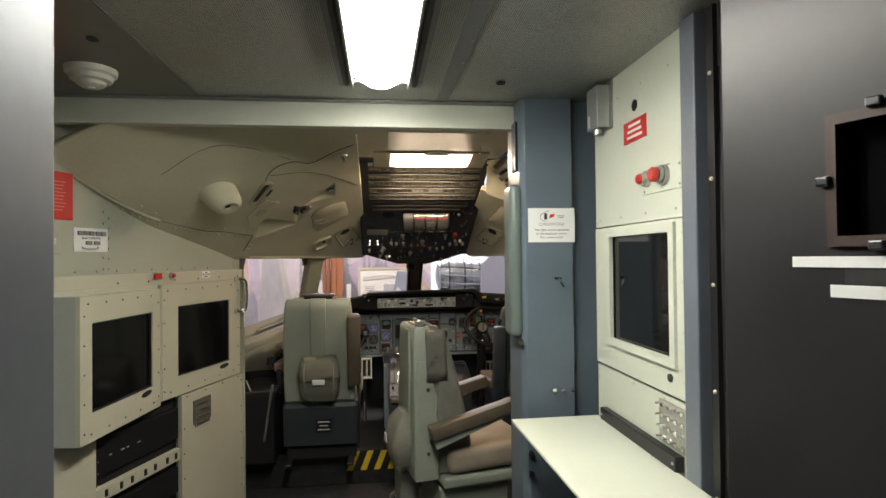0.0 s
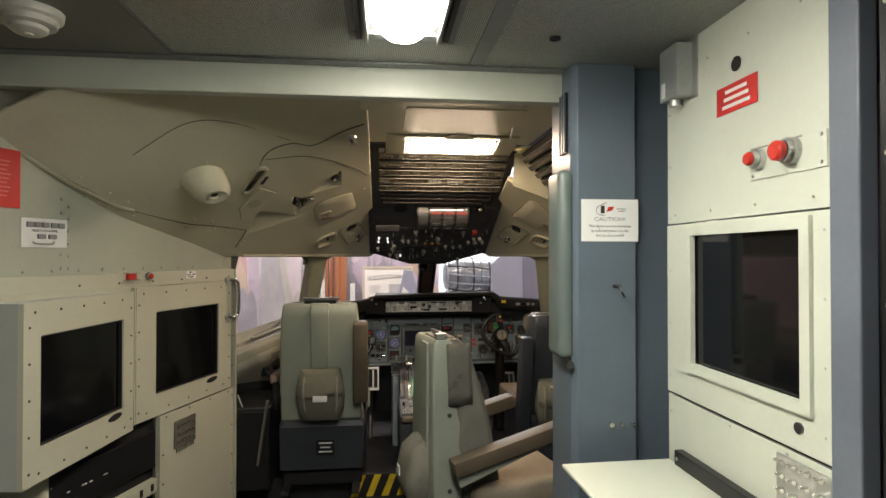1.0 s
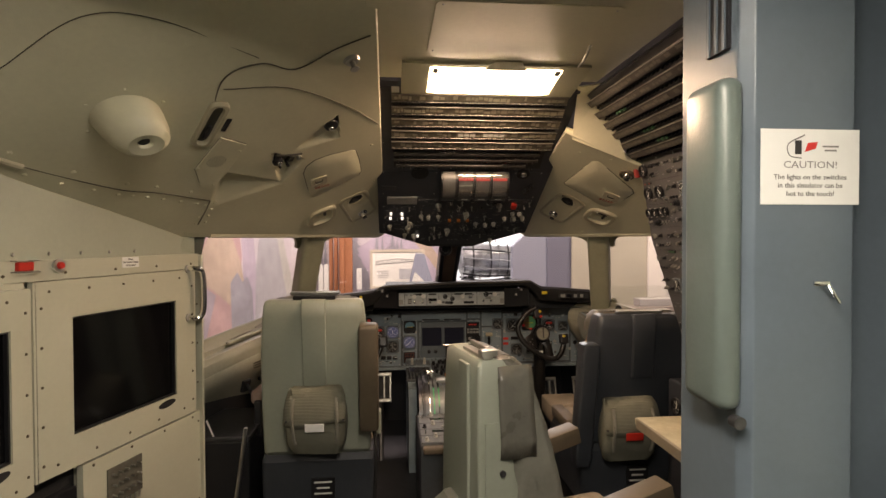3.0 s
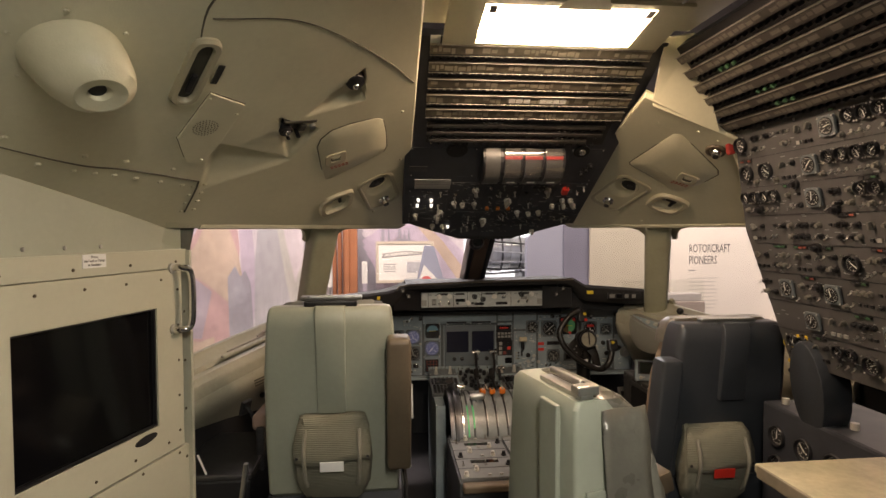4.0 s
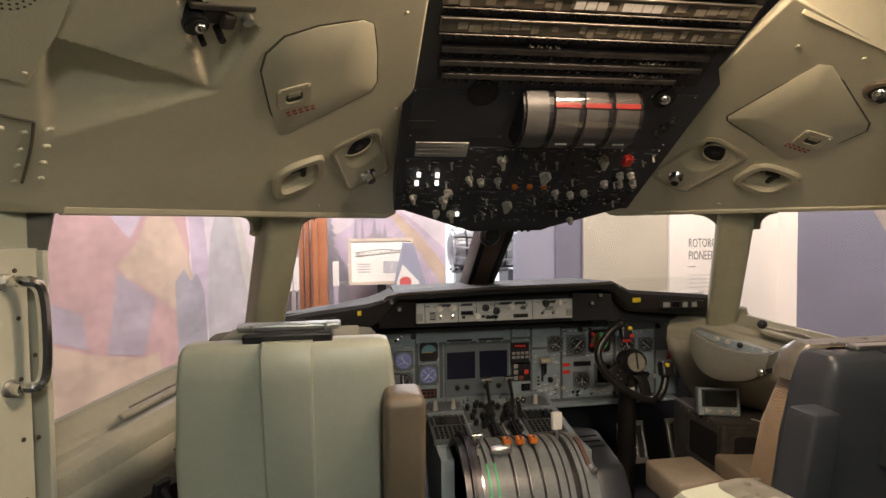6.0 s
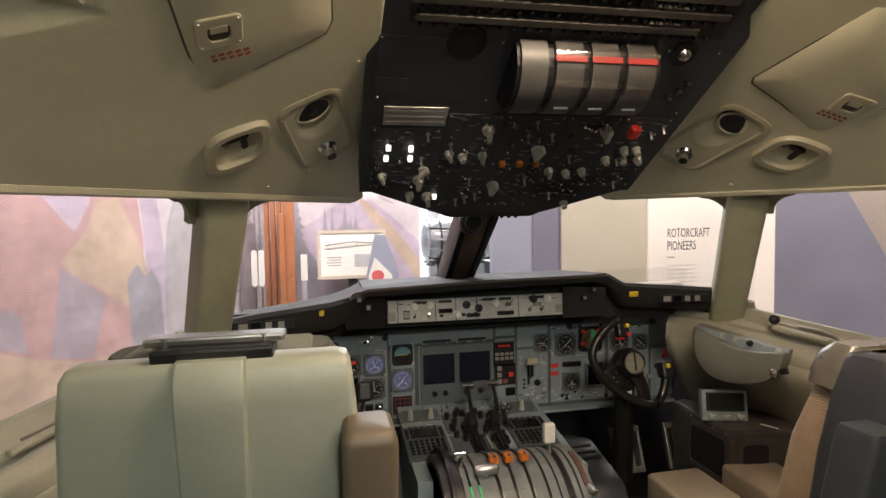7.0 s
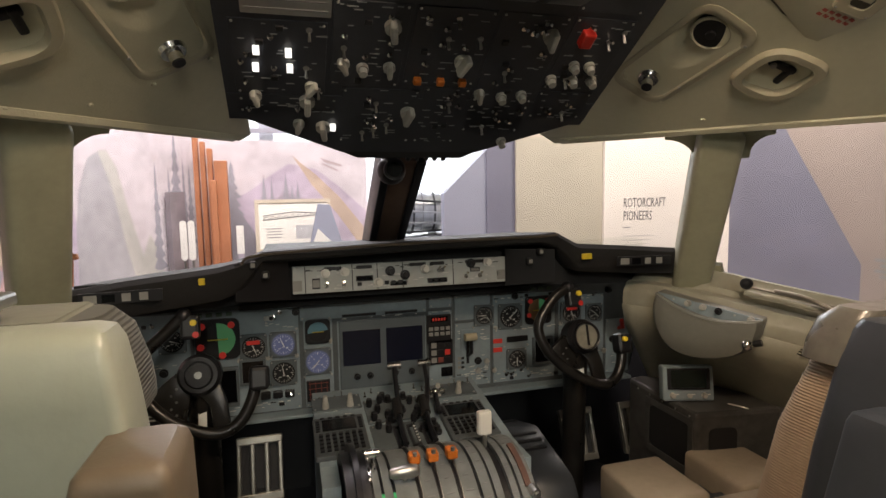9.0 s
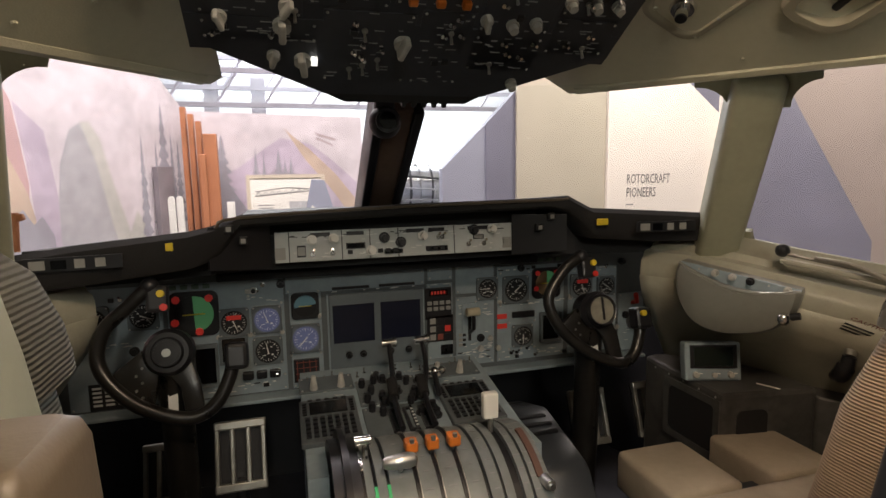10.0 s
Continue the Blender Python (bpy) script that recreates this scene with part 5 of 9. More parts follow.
pl = part("type_placard", Box((-0.77, -0.15, 0.003), (0.10, 0.075, 0.004), 0.001), BLACK, ip, "black placard with white print")
for r in range(5):
    for c in range(3):
        part("print_bar", Box((-0.80 + c * 0.03, -0.124 - r * 0.012, 0.0053), (0.022, 0.006, 0.0006)), PRINT, pl)
for x, y in ((-0.441, 0.028), (-0.352, 0.029), (-0.354, -0.063), (-0.247, -0.037), (0.323, 0.071), (0.421, 0.060), (0.445, -0.096), (0.659, 0.056), (0.754, 0.049), (-0.671, 0.067)):
    for k in range(3):
        part("dial_print", Box((x - 0.012 + 0.012 * k, y - 0.012 + 0.004 * (k % 2), 0.0135), (0.008, 0.0025, 0.0006)), PRINT, ip)
for x0, x1, y in ((-0.17, 0.10, -0.118), (-0.40, -0.31, -0.158), (0.22, 0.34, -0.135), (0.22, 0.34, -0.155), (0.36, 0.50, 0.125), (0.61, 0.78, -0.145)):
    for k in range(int((x1 - x0) / 0.024)):
        part("placard_line", Box((x0 + 0.024 * k + 0.01, y, 0.0042), (0.017 - 0.004 * (k % 3), 0.0035, 0.0008)), PRINT if k % 4 else BLACK, ip)
for k in range(6):
    at(ip, DARKBTN if k % 2 else BUTTON, 0.232 + 0.012 * (k % 2), -0.075 - 0.016 * (k // 2), 0.003, 0, 0.8)
for x, y in ((0.30, -0.09), (0.62, -0.05), (0.74, -0.03), (0.76, -0.09), (0.835, -0.06), (-0.60, -0.03), (-0.62, -0.08), (-0.70, -0.03)):
    part("jack", cyl(Cyl((x, y, 0.005), 0.013, 0.006, seg=16), (x, y, 0.010), 0.008, 0.006, seg=12), BLACK, ip, smooth=True)
# gear lever
gl = part("gear_lever", Box((0.262, -0.04, 0.004), (0.05, 0.13, 0.006), 0.002), IPANEL, ip, "landing gear lever on a slotted plate")
part("slot", Box((0.262, -0.045, 0.0075), (0.01, 0.10, 0.001)), BLACK, gl)
part("arm", Tube([(0.262, -0.07, 0.005), (0.262, -0.045, 0.05), (0.257, 0.01, 0.06)], 0.006), BLACK, gl)
part("grip", Cyl((0.256, 0.012, 0.06), 0.013, 0.04, "x", 14), mat("ivory_knob", (0.45, 0.40, 0.28), 0.4, vary=0.1), gl, smooth=True)
part("red_handle", Tube([(0.865, -0.02, 0.0), (0.862, -0.01, 0.03), (0.85, 0.02, 0.04)], 0.008), RED, ip)
part("selector", cyl(Cyl((0.87, -0.085, 0.006), 0.03, 0.008), (0.87, -0.085, 0.016), 0.014, 0.014), ALU, ip, "round selector plate")
# nearer lit dials on the captain's side
part("flag_lamp", Box((-0.40, 0.115, 0.006), (0.014, 0.014, 0.01), 0.003), ALU, ip)


# ---- control columns ----
def control_wheel(hub, pts, label, spin=0.0, gaugey=False):
    w = thing("control_column", label, "control wheel", basis(hub, (1, 0, 0), (0, 0.25, 1)))
    rim = part("wheel_rim", Tube(curve_pts([(x, y, 0.035 - 0.4 * abs(x) ** 2) for x, y in pts], 6), 0.0155, 10), WHEEL, w, "black horn-shaped wheel rim", smooth=True)
    a, b = pts[0], pts[-1]
    for p in (a, b):
        part("grip_end", ball(bmesh.new(), (p[0], p[1], 0.033), 0.020), BLACK, rim, smooth=True)
    part("yellow_button", Cyl((a[0] + 0.025, a[1] - 0.02, 0.05), 0.008, 0.012), YELLOW, rim)
    part("red_button", Cyl((a[0] + 0.03, a[1] - 0.05, 0.045), 0.008, 0.010), RED, rim)
    part("switch_box", Box((a[0] + 0.015, a[1] - 0.03, 0.03), (0.045, 0.06, 0.035), 0.008), BLACK, rim)
    part("switch_box", Box((b[0] + 0.004, b[1] - 0.012, 0.035), (0.05, 0.06, 0.045), 0.010, pose(0, 0, 0, 0, 0, 0)), BLACK, rim)
    if gaugey:
        part("yellow_button", Cyl((b[0] - 0.002, b[1] + 0.002, 0.060), 0.008, 0.012), YELLOW, rim)
    part("spoke", Prism([(-0.052, 0.012), (-0.02, -0.045), (-0.035, -0.118), (-0.075, -0.095), (-0.125, -0.045)], 0.022, Matrix.Translation((0, 0, 0.006)), 0.006), WHEEL, w, smooth=True)
    part("spoke", Prism([(-0.01, -0.045), (0.045, -0.025), (0.062, -0.075), (0.070, -0.138), (0.03, -0.146), (0.02, -0.08)], 0.022, Matrix.Translation((0, 0, 0.006)), 0.006), WHEEL, w, smooth=True)
    for k in range(5):
        part("screw", RIVET, None, w, m=Matrix.Translation((-0.055 - 0.012 * (k % 2), -0.03 - 0.016 * k, 0.029)))
    hb = part("hub", cyl(cyl(Cyl((0, 0, 0.015), 0.050, 0.05, seg=28), (0, 0, 0.044), 0.052, 0.012, seg=28, r2=0.044), (0, 0, 0.052), 0.036, 0.010, seg=28, r2=0.030), BLACK, w, smooth=True)
    if gaugey:
        part("ring", BEZEL, None, hb, m=Matrix.Translation((0, 0, 0.050)) @ Matrix.Diagonal((0.039, 0.039, 0.08, 1)))
        part("dial_face", Cyl((0, 0, 0.058), 0.036, 0.004, seg=28), mat("wheel_dial", (0.22, 0.21, 0.17), 0.3, vary=0.2, scale=40), hb)
        part("pointer", Box((0.004, 0.004, 0.061), (0.006, 0.06, 0.002)), BLACK, hb)
    else:
        part("cap", Cyl((0, 0, 0.052), 0.03, 0.012, seg=24, r2=0.026), BLACK, hb)
        part("centre_bolt", Cyl((0, 0, 0.06), 0.009, 0.006), ALU, hb)
    part("column", Tube([(0, -0.02, -0.02), (0.0, -0.15, -0.05), (0.0, -0.40, -0.12), (0, -0.66, -0.22)], [0.045, 0.036, 0.036, 0.045], 12), WHEEL, w, "black control column", smooth=True)
    part("column_plate", Box((0, -0.11, 0.0), (0.02, 0.06, 0.004)), PRINT, w)
    return w


control_wheel((-0.551, 4.275, 0.924), [(-0.035, 0.150), (-0.078, 0.108), (-0.128, 0.06), (-0.143, 0.0), (-0.12, -0.055), (-0.06, -0.112), (0.03, -0.148), (0.088, -0.13), (0.122, -0.075), (0.138, -0.01)], "black control wheel turned to one side")
control_wheel((0.52, 4.27, 0.930), [(-0.03, 0.150), (-0.075, 0.125), (-0.12, 0.075), (-0.138, 0.03), (-0.118, -0.03), (-0.07, -0.085), (-0.01, -0.125), (0.055, -0.148), (0.10, -0.13), (0.128, -0.075), (0.128, -0.02)], "black control wheel with a dial in its hub", gaugey=True)

# ---- centre pedestal ----
pd = thing("throttle_pedestal", "grey centre pedestal with throttle quadrant and radios", "pedestal", pose(0, 0, 0.22))
PZ = Matrix.Translation((0, 0, -0.22))


def pp_(name, bm, material, label="", smooth=False, parent=None):
    return part(name, bm, material, parent or pd, label, smooth, PZ if not parent else None)


pp_("front_body", Prism([(-0.27, 4.55), (-0.27, 4.06), (0.27, 4.06), (0.27, 4.55)], 0.46, Matrix.Translation((0, 0, 0.22))), IPANEL)
pp_("rear_body", Box((-0.01, 3.66, 0.41), (0.46, 0.44, 0.38), 0.006), mat("pedestal_dark", (0.05, 0.055, 0.06), 0.5, vary=0.2, dirt=0.2), smooth=False)
CDUM = basis((0, 4.30, 0.695), (1, 0, 0), (0, 1, 0.16))
cd = part("forward_plate", Box((0, 0.02, 0.0), (0.54, 0.48, 0.012), 0.002), IPANEL, pd, m=PZ @ CDUM)
for x in (-0.205, 0.165):
    c = part("data_unit", Box((x, -0.015, 0.012), (0.145, 0.19, 0.016), 0.003), mat("cdu_grey", (0.085, 0.095, 0.10), 0.45, vary=0.12), cd, "keyboard data unit with a dark screen")
    part("screen", Box((x, 0.035, 0.021), (0.095, 0.055, 0.003)), SCREEN, c)
    bm = bmesh.new()
    for r in range(5):
        for k in range(7):
            box(bm, (x - 0.054 + k * 0.018, -0.015 - r * 0.018, 0.023), (0.011, 0.010, 0.005))
    for k in range(5):
        for s in (-1, 1):
            box(bm, (x + s * 0.06, 0.058 - k * 0.012, 0.022), (0.011, 0.006, 0.004))
        box(bm, (x - 0.045 + k * 0.022, 0.073, 0.022), (0.012, 0.005, 0.003))
    tagged(part("keys", bm, BLACK, c), kind="stuff")
rnd = random.Random(5)
for k in range(16):
    at(cd, rnd.choice((KNOBD, KNOBD, TOGGLE)), rnd.uniform(-0.11, 0.07), rnd.uniform(-0.05, 0.18), 0.006, 0, 1.2)
for x in (-0.235, -0.16, 0.12, 0.19):
    part("cone_knob", Cyl((x, 0.15, 0.028), 0.012, 0.045, r2=0.006), OFFWHITE, cd, "pale conical knob", smooth=True)
FWD = mat("forward_plate_dark", (0.12, 0.14, 0.148), 0.45, vary=0.18, scale=14, dirt=0.3)
for x, y, w, h in ((-0.035, 0.10, 0.17, 0.13), (-0.035, -0.05, 0.17, 0.14), (-0.20, 0.175, 0.15, 0.08), (0.17, 0.175, 0.16, 0.08)):
    fp = part("trim_plate", Box((x, y, 0.008), (w, h, 0.006), 0.0015), FWD, cd)
    screws(fp, Matrix.Translation((0, 0, 0.011)), [(x + a * (w / 2 - 0.009), y + b * (h / 2 - 0.009)) for a in (-1, 1) for b in (-1, 1)])
for x, y in ((-0.105, 0.13), (-0.085, 0.09), (-0.10, 0.05), (-0.07, 0.145), (-0.06, 0.055), (-0.095, 0.005), (-0.07, -0.02), (0.02, 0.12), (0.03, 0.06), (0.012, 0.02)):
    part("black_knob", cyl(Cyl((x, y, 0.016), 0.009, 0.014, seg=14), (x, y, 0.028), 0.0105, 0.014, seg=14, r2=0.008), BLACK, cd, smooth=True)
for x in (-0.045, -0.005, 0.035):
    gt = part("lever_gate", framed(bmesh.new(), 0.026, 0.10, (-0.005, -0.044, 0.005, 0.044), 0.006), DARKMETAL, cd, m=Matrix.Translation((x, -0.055, 0.011)))
    for k in range(6):
        part("gate_tooth", Box((0.009, -0.036 + 0.0145 * k, 0.007), (0.006, 0.004, 0.002)), PRINT, gt)
# quadrant drum made of side-by-side arcs
QC, QZ, QR = 4.02, 0.545, 0.205
QMETAL = mat("quadrant_grey", (0.20, 0.22, 0.225), 0.42, 0.15, vary=0.14, scale=14, dirt=0.35)


def arc(x0, x1, r, a0=20, a1=185):
    pts = [(QC + r * math.cos(a), QZ + r * math.sin(a)) for a in np.linspace(radians(a0), radians(a1), 22)]
    return loft(bmesh.new(), [[(x, y, z) for y, z in [(QC, QZ)] + pts] for x in (x0, x1)])


pp_("quadrant_core", arc(-0.225, 0.202, QR - 0.012), BLACK)
for x0, x1, r in ((-0.225, -0.172, 0.215), (-0.166, -0.150, QR), (-0.143, -0.125, QR), (-0.118, -0.070, QR), (-0.062, -0.024, QR), (-0.016, 0.020, QR), (0.028, 0.066, QR), (0.074, 0.098, QR), (0.104, 0.122, QR), (0.142, 0.158, QR), (0.164, 0.202, QR)):
    pp_("quadrant_strip", arc(x0, x1, r), QMETAL if r == QR else DARKMETAL, "curved grey metal quadrant strip", True)
pp_("trim_wheel", arc(-0.205, -0.192, 0.235, 0, 200), BLACK, "black trim wheel with a bright rim", True)
pp_("trim_wheel_rim", arc(-0.172, -0.166, 0.212, 0, 200), CHROME, "", True)
pp_("green_band", arc(-0.1495, -0.1435, QR + 0.002, 120, 160), GREENLIT, "green lit band")
pp_("green_band", arc(-0.1245, -0.1185, QR + 0.002, 120, 150), GREENLIT, "green lit band")
pp_("index_wheel", arc(0.176, 0.190, QR + 0.006, 95, 130), mat("rust_wheel", (0.12, 0.06, 0.045), 0.5, vary=0.2), "rust-brown index wheel")


def lever(x, a, r1, material, head, label):
    """A lever out of the quadrant at the angle a, r1 long."""
    y0, z0 = QC + (QR - 0.01) * math.cos(radians(a)), QZ + (QR - 0.01) * math.sin(radians(a))
    y1, z1 = QC + r1 * math.cos(radians(a)), QZ + r1 * math.sin(radians(a))
    l = pp_("lever", Tube([(x, y0, z0), (x, y1, z1)], 0.006, 8), material, label)
    return l, (x, y1, z1)


for x in (-0.020, 0.024, 0.070):
    l, p = lever(x - 0.046, 103, 0.232, DARKMETAL, None, "throttle stub with an orange cap")
    part("orange_cap", Box(p, (0.026, 0.03, 0.024), 0.005, None), ORANGE, l, "orange plastic cap")
    part("cap_pin", Cyl((p[0], p[1] - 0.012, p[2] + 0.014), 0.005, 0.008), ALU, l)
l, p = lever(-0.094, 112, 0.23, ALU, None, "silver cylindrical handle")
part("handle", loft(bmesh.new(), [[(p[0] + x, p[1] + r * math.cos(a), p[2] + r * math.sin(a)) for a in np.linspace(0, 2 * math.pi, 16, endpoint=False)] for x, r in ((-0.035, 0.009), (-0.028, 0.013), (0.015, 0.016), (0.028, 0.013), (0.033, 0.006))]), ALU, l, "polished silver handle", smooth=True)
l, p = lever(0.131, 86, 0.245, ALU, None, "flap lever with a white block handle")
part("block", Box((p[0], p[1], p[2] + 0.012), (0.036, 0.022, 0.06), 0.005, None), WHITE, l, "white block handle")
l, p = lever(-0.158, 100, 0.25, CHROME, None, "speed brake lever")
part("knob", Cyl((p[0] - 0.004, p[1], p[2]), 0.010, 0.032, "x", 14), CHROME, l, smooth=True)
for x0, x1, zt in ((-0.045, -0.024, 0.842), (0.035, 0.072, 0.842)):
    l = pp_("long_lever", Tube(curve_pts([(x0, 4.15, 0.72), (x0 + 0.004, 4.26, 0.745), (x1 - 0.004, 4.37, 0.79), (x1, 4.425, zt)], 5), 0.0075, 8), BLACK, "long black lever with a chrome T-handle", True)
    part("boot", Tube([(x0 + 0.003, 4.27, 0.748), (x0 + 0.008, 4.33, 0.772)], 0.014, 10), LEATHER, l, smooth=True)
    part("t_handle", cyl(Cyl((x1, 4.43, zt + 0.003), 0.0115, 0.042, "x", 16), (x1 + 0.014, 4.43, zt + 0.003), 0.015, 0.010, "x", 16), CHROME, l, "chrome T-handle", smooth=True)
l = pp_("short_lever", Tube([(0.085, 4.30, 0.73), (0.09, 4.36, 0.765)], 0.008), BLACK, "short lever with chrome knobs")
for k in range(3):
    part("knob", ball(bmesh.new(), (0.07 + 0.022 * k, 4.37, 0.77), 0.012), CHROME, l, smooth=True)
for x in (-0.066, -0.022, 0.024):
    pp_("throttle_slot", arc(x - 0.0035, x + 0.0035, QR + 0.0015, 30, 150), BLACK, "black throttle slot")
    pp_("slot_edge", arc(x + 0.0036, x + 0.0055, QR + 0.004, 30, 150), ALU, "bright worn slot edge")
pp_("selector_knob", cyl(Cyl((0.190, QC - 0.150, QZ + 0.155), 0.011, 0.03, "y", 14), (0.190, QC - 0.167, QZ + 0.155), 0.007, 0.012, "y", 12), ALU, "small chrome knob", True)
# scale marks along the quadrant strips, and print round the data units
bm = bmesh.new()
for x, n in ((-0.094, 7), (-0.043, 9), (0.002, 9), (0.047, 9), (0.088, 11), (0.150, 11), (0.172, 13), (0.194, 13)):
    for k in range(n):
        a = radians(62 + 96 * k / n)
        y, z = QC + (QR + 0.0006) * math.cos(a), QZ + (QR + 0.0006) * math.sin(a)
        box(bm, (0, 0, 0), (0.010 if k % 3 else 0.018, 0.0022, 0.0008), 0, basis((x, y, z), (1, 0, 0), (0, math.sin(a), -math.cos(a))))
tagged(pp_("scale_print", bm, DIMPRINT), kind="stuff")
print_bars(cd, rnd, -0.26, 0.10, 0.26, 0.22, 40, 0.0066)
print_bars(cd, rnd, -0.12, -0.10, 0.08, 0.10, 30, 0.0066)
for k in range(22):
    at(cd, rnd.choice((BUTTON, TOGGLE, RIVET)), -0.25 + 0.0235 * k, 0.215 if k % 2 else 0.195, 0.006, 0, 0.8)
# radio rows on the rear part
RM = PZ @ basis((-0.01, 3.66, 0.602), (1, 0, 0), (0, 1, 0))
for i, (y, h) in enumerate(((0.17, 0.08), (0.085, 0.08), (0.0, 0.08), (-0.085, 0.08), (-0.17, 0.08))):
    for x, w in ((-0.115, 0.215), (0.11, 0.215)):
        r = part("radio_unit", Box((x, y, 0.004), (w, h, 0.012), 0.002), mat("radio_grey", (0.14, 0.15, 0.155), 0.45, vary=0.15), pd, "grey radio control unit", m=RM)
        if (i + (x > 0)) % 2:
            part("window", Box((x, y + 0.012, 0.0105), (w * 0.5, 0.024, 0.002)), SCREEN, r)
        for k in range(5):
            at(r, rnd.choice((KNOBS, KNOBD, TOGGLE, BUTTON)), x - w * 0.4 + k * w * 0.2, y + rnd.choice((-0.022, 0.02, -0.02)), 0.010, 0, 0.9)
pp_("rear_pad", Box((-0.01, 3.43, 0.585), (0.44, 0.04, 0.03), 0.008), BROWNPAD, "brown padded rear edge")
# hoods beside the pedestal
for s, x in ((1, 0.33),):
    k = thing("floor_duct", "dark blue-grey moulded duct beside the pedestal", "duct", pose(x, 4.22, 0.22))
    part("shell", Prism([(-0.25, 0.0), (0.22, 0.0), (0.22, 0.40), (0.05, 0.45), (-0.18, 0.40), (-0.25, 0.30)], 0.12, basis((-0.06, 0, 0), (0, 1, 0), (0, 0, 1)), 0.02), SEATDARK, k, smooth=True)
    for j in range(7):
        part("slot", Box((-0.005, -0.06 + 0.035 * j, 0.442 - 0.006 * abs(j - 2)), (0.075, 0.012, 0.006)), BLACK, k)
# pedals
for x, y, z in ((-0.425, 4.34, 0.62), (-0.66, 4.62, 0.46), (0.60, 4.40, 0.55), (0.83, 4.40, 0.55)):
    p = thing("rudder_pedal", "worn metal rudder pedal with three slots", "rudder pedal", basis((x, y, z), (1, 0, 0), (0, 0.35, 1)), group="rudder pedals")
    bm = bmesh.new()
    for xx in (-0.055, -0.019, 0.019, 0.055):
        box(bm, (xx, 0, 0), (0.012, 0.16, 0.018), 0.003)
    for yy in (-0.075, 0.075):
        box(bm, (0, yy, 0), (0.125, 0.022, 0.02), 0.004)
    part("grate", bm, mat("pedal_metal", (0.30, 0.29, 0.26), 0.35, 0.7, vary=0.2, scale=20), p)
    part("backing", Box((0, 0, -0.015), (0.12, 0.15, 0.01)), MATTE, p)
    part("arm", Tube([(0, -0.05, -0.02), (0, -0.25, -0.10), (0, -0.44, -0.05)], 0.016), DARKMETAL, p)


# ---- seats ----
def back_rings(secs, n=4):
    """Rounded sections from (z, width, front, rear, corner)."""
    out = []
    for z, w, y0, y1, r in secs:
        out.append([(x, y + (y0 + y1) / 2, z) for x, y in round_rect(w, y1 - y0, r, n)])
    return out


def pouch(parent, x, z, y, label, tag):
    """A sagging cloth bag with a flap, two straps and a tag."""
    rows = [(-0.150, 0.15, -0.030), (-0.140, 0.19, -0.062), (-0.09, 0.232, -0.085), (-0.02, 0.245, -0.088), (0.05, 0.238, -0.075), (0.10, 0.228, -0.055), (0.128, 0.214, -0.03), (0.136, 0.19, -0.012)]
    rings = back_rings([(z + dz, w, y + d, y + 0.01, min(0.03, -d * 0.45)) for dz, w, d in rows], 5)
    rings = [[(x + px + 0.004 * math.sin(pz * 70 + i), py - (0.005 * math.sin(i * 1.3 + pz * 55) if py < y - 0.01 else 0), pz + 0.004 * math.sin(i * 0.9 + pz * 20)) for i, (px, py, pz) in enumerate(ring)] for ring in rings]
    p = part("back_pouch", loft(bmesh.new(), rings), RIBGREY, parent, label, smooth=True)
    flap = [[(x + a, y - d, z + b) for a in np.linspace(-w / 2, w / 2, 9)] for b, w, d in ((0.135, 0.205, 0.03), (0.11, 0.23, 0.062), (0.06, 0.247, 0.088), (0.015, 0.246, 0.102), (-0.005, 0.238, 0.103))]
    flap = [[(px, py + 0.022 * abs((px - x) / 0.136) ** 3, pz + 0.010 * math.sin((px - x) * 24)) for px, py, pz in row] for row in flap]
    fl = part("pouch_flap", loft(bmesh.new(), flap, close=False), RIBGREY, p, smooth=True)
    md = fl.modifiers.new("thickness", "SOLIDIFY")
    md.thickness = 0.006
    part("tag", Box((x, y - 0.107, z - 0.012), (0.075, 0.004, 0.034), 0.0015), tag, p)
    for k in (-1, 1):
        part("strap", Tube(curve_pts([(x + k * 0.085, y - 0.066, z + 0.10), (x + k * 0.088, y - 0.104, z + 0.03), (x + k * 0.085, y - 0.098, z - 0.05), (x + k * 0.08, y - 0.09, z - 0.085)], 4), 0.007, 6), FABRIC, p, smooth=True)
        part("snap", Cyl((x + k * 0.112, y - 0.088, z + 0.012), 0.005, 0.006, "y"), CHROME, p)
    return p


def corded(name, colour):
    """Cloth with fine horizontal cords."""
    m = mat(name, colour, 0.9, vary=0.1, scale=10, bump=0.3, bump_scale=300)
    nt = m.node_tree
    tc = [n for n in nt.nodes if n.type == "TEX_COORD"][0]
    wv = nt.nodes.new("ShaderNodeTexWave")
    wv.bands_direction = "Z"
    wv.inputs["Scale"].default_value, wv.inputs["Distortion"].default_value = 58, 0.8
    nt.links.new(tc.outputs["Object"], wv.inputs["Vector"])
    bp = nt.nodes.new("ShaderNodeBump")
    bp.inputs["Strength"].default_value, bp.inputs["Distance"].default_value = 0.5, 0.003
    nt.links.new(wv.outputs["Fac"], bp.inputs["Height"])
    nt.links.new(bp.outputs[0], nt.nodes["Principled BSDF"].inputs["Normal"])
    return m


CORD = corded("beige_cord_cover", (0.33, 0.24, 0.16))
RIBGREY = corded("grey_cord_cover", (0.15, 0.15, 0.115))
PLASTIC = mat("clouded_plastic_cover", (0.11, 0.107, 0.09), 0.30, vary=0.15, scale=14, bump=0.5, bump_scale=40)
DARKCORD = corded("dark_cord_cover", (0.075, 0.073, 0.06))


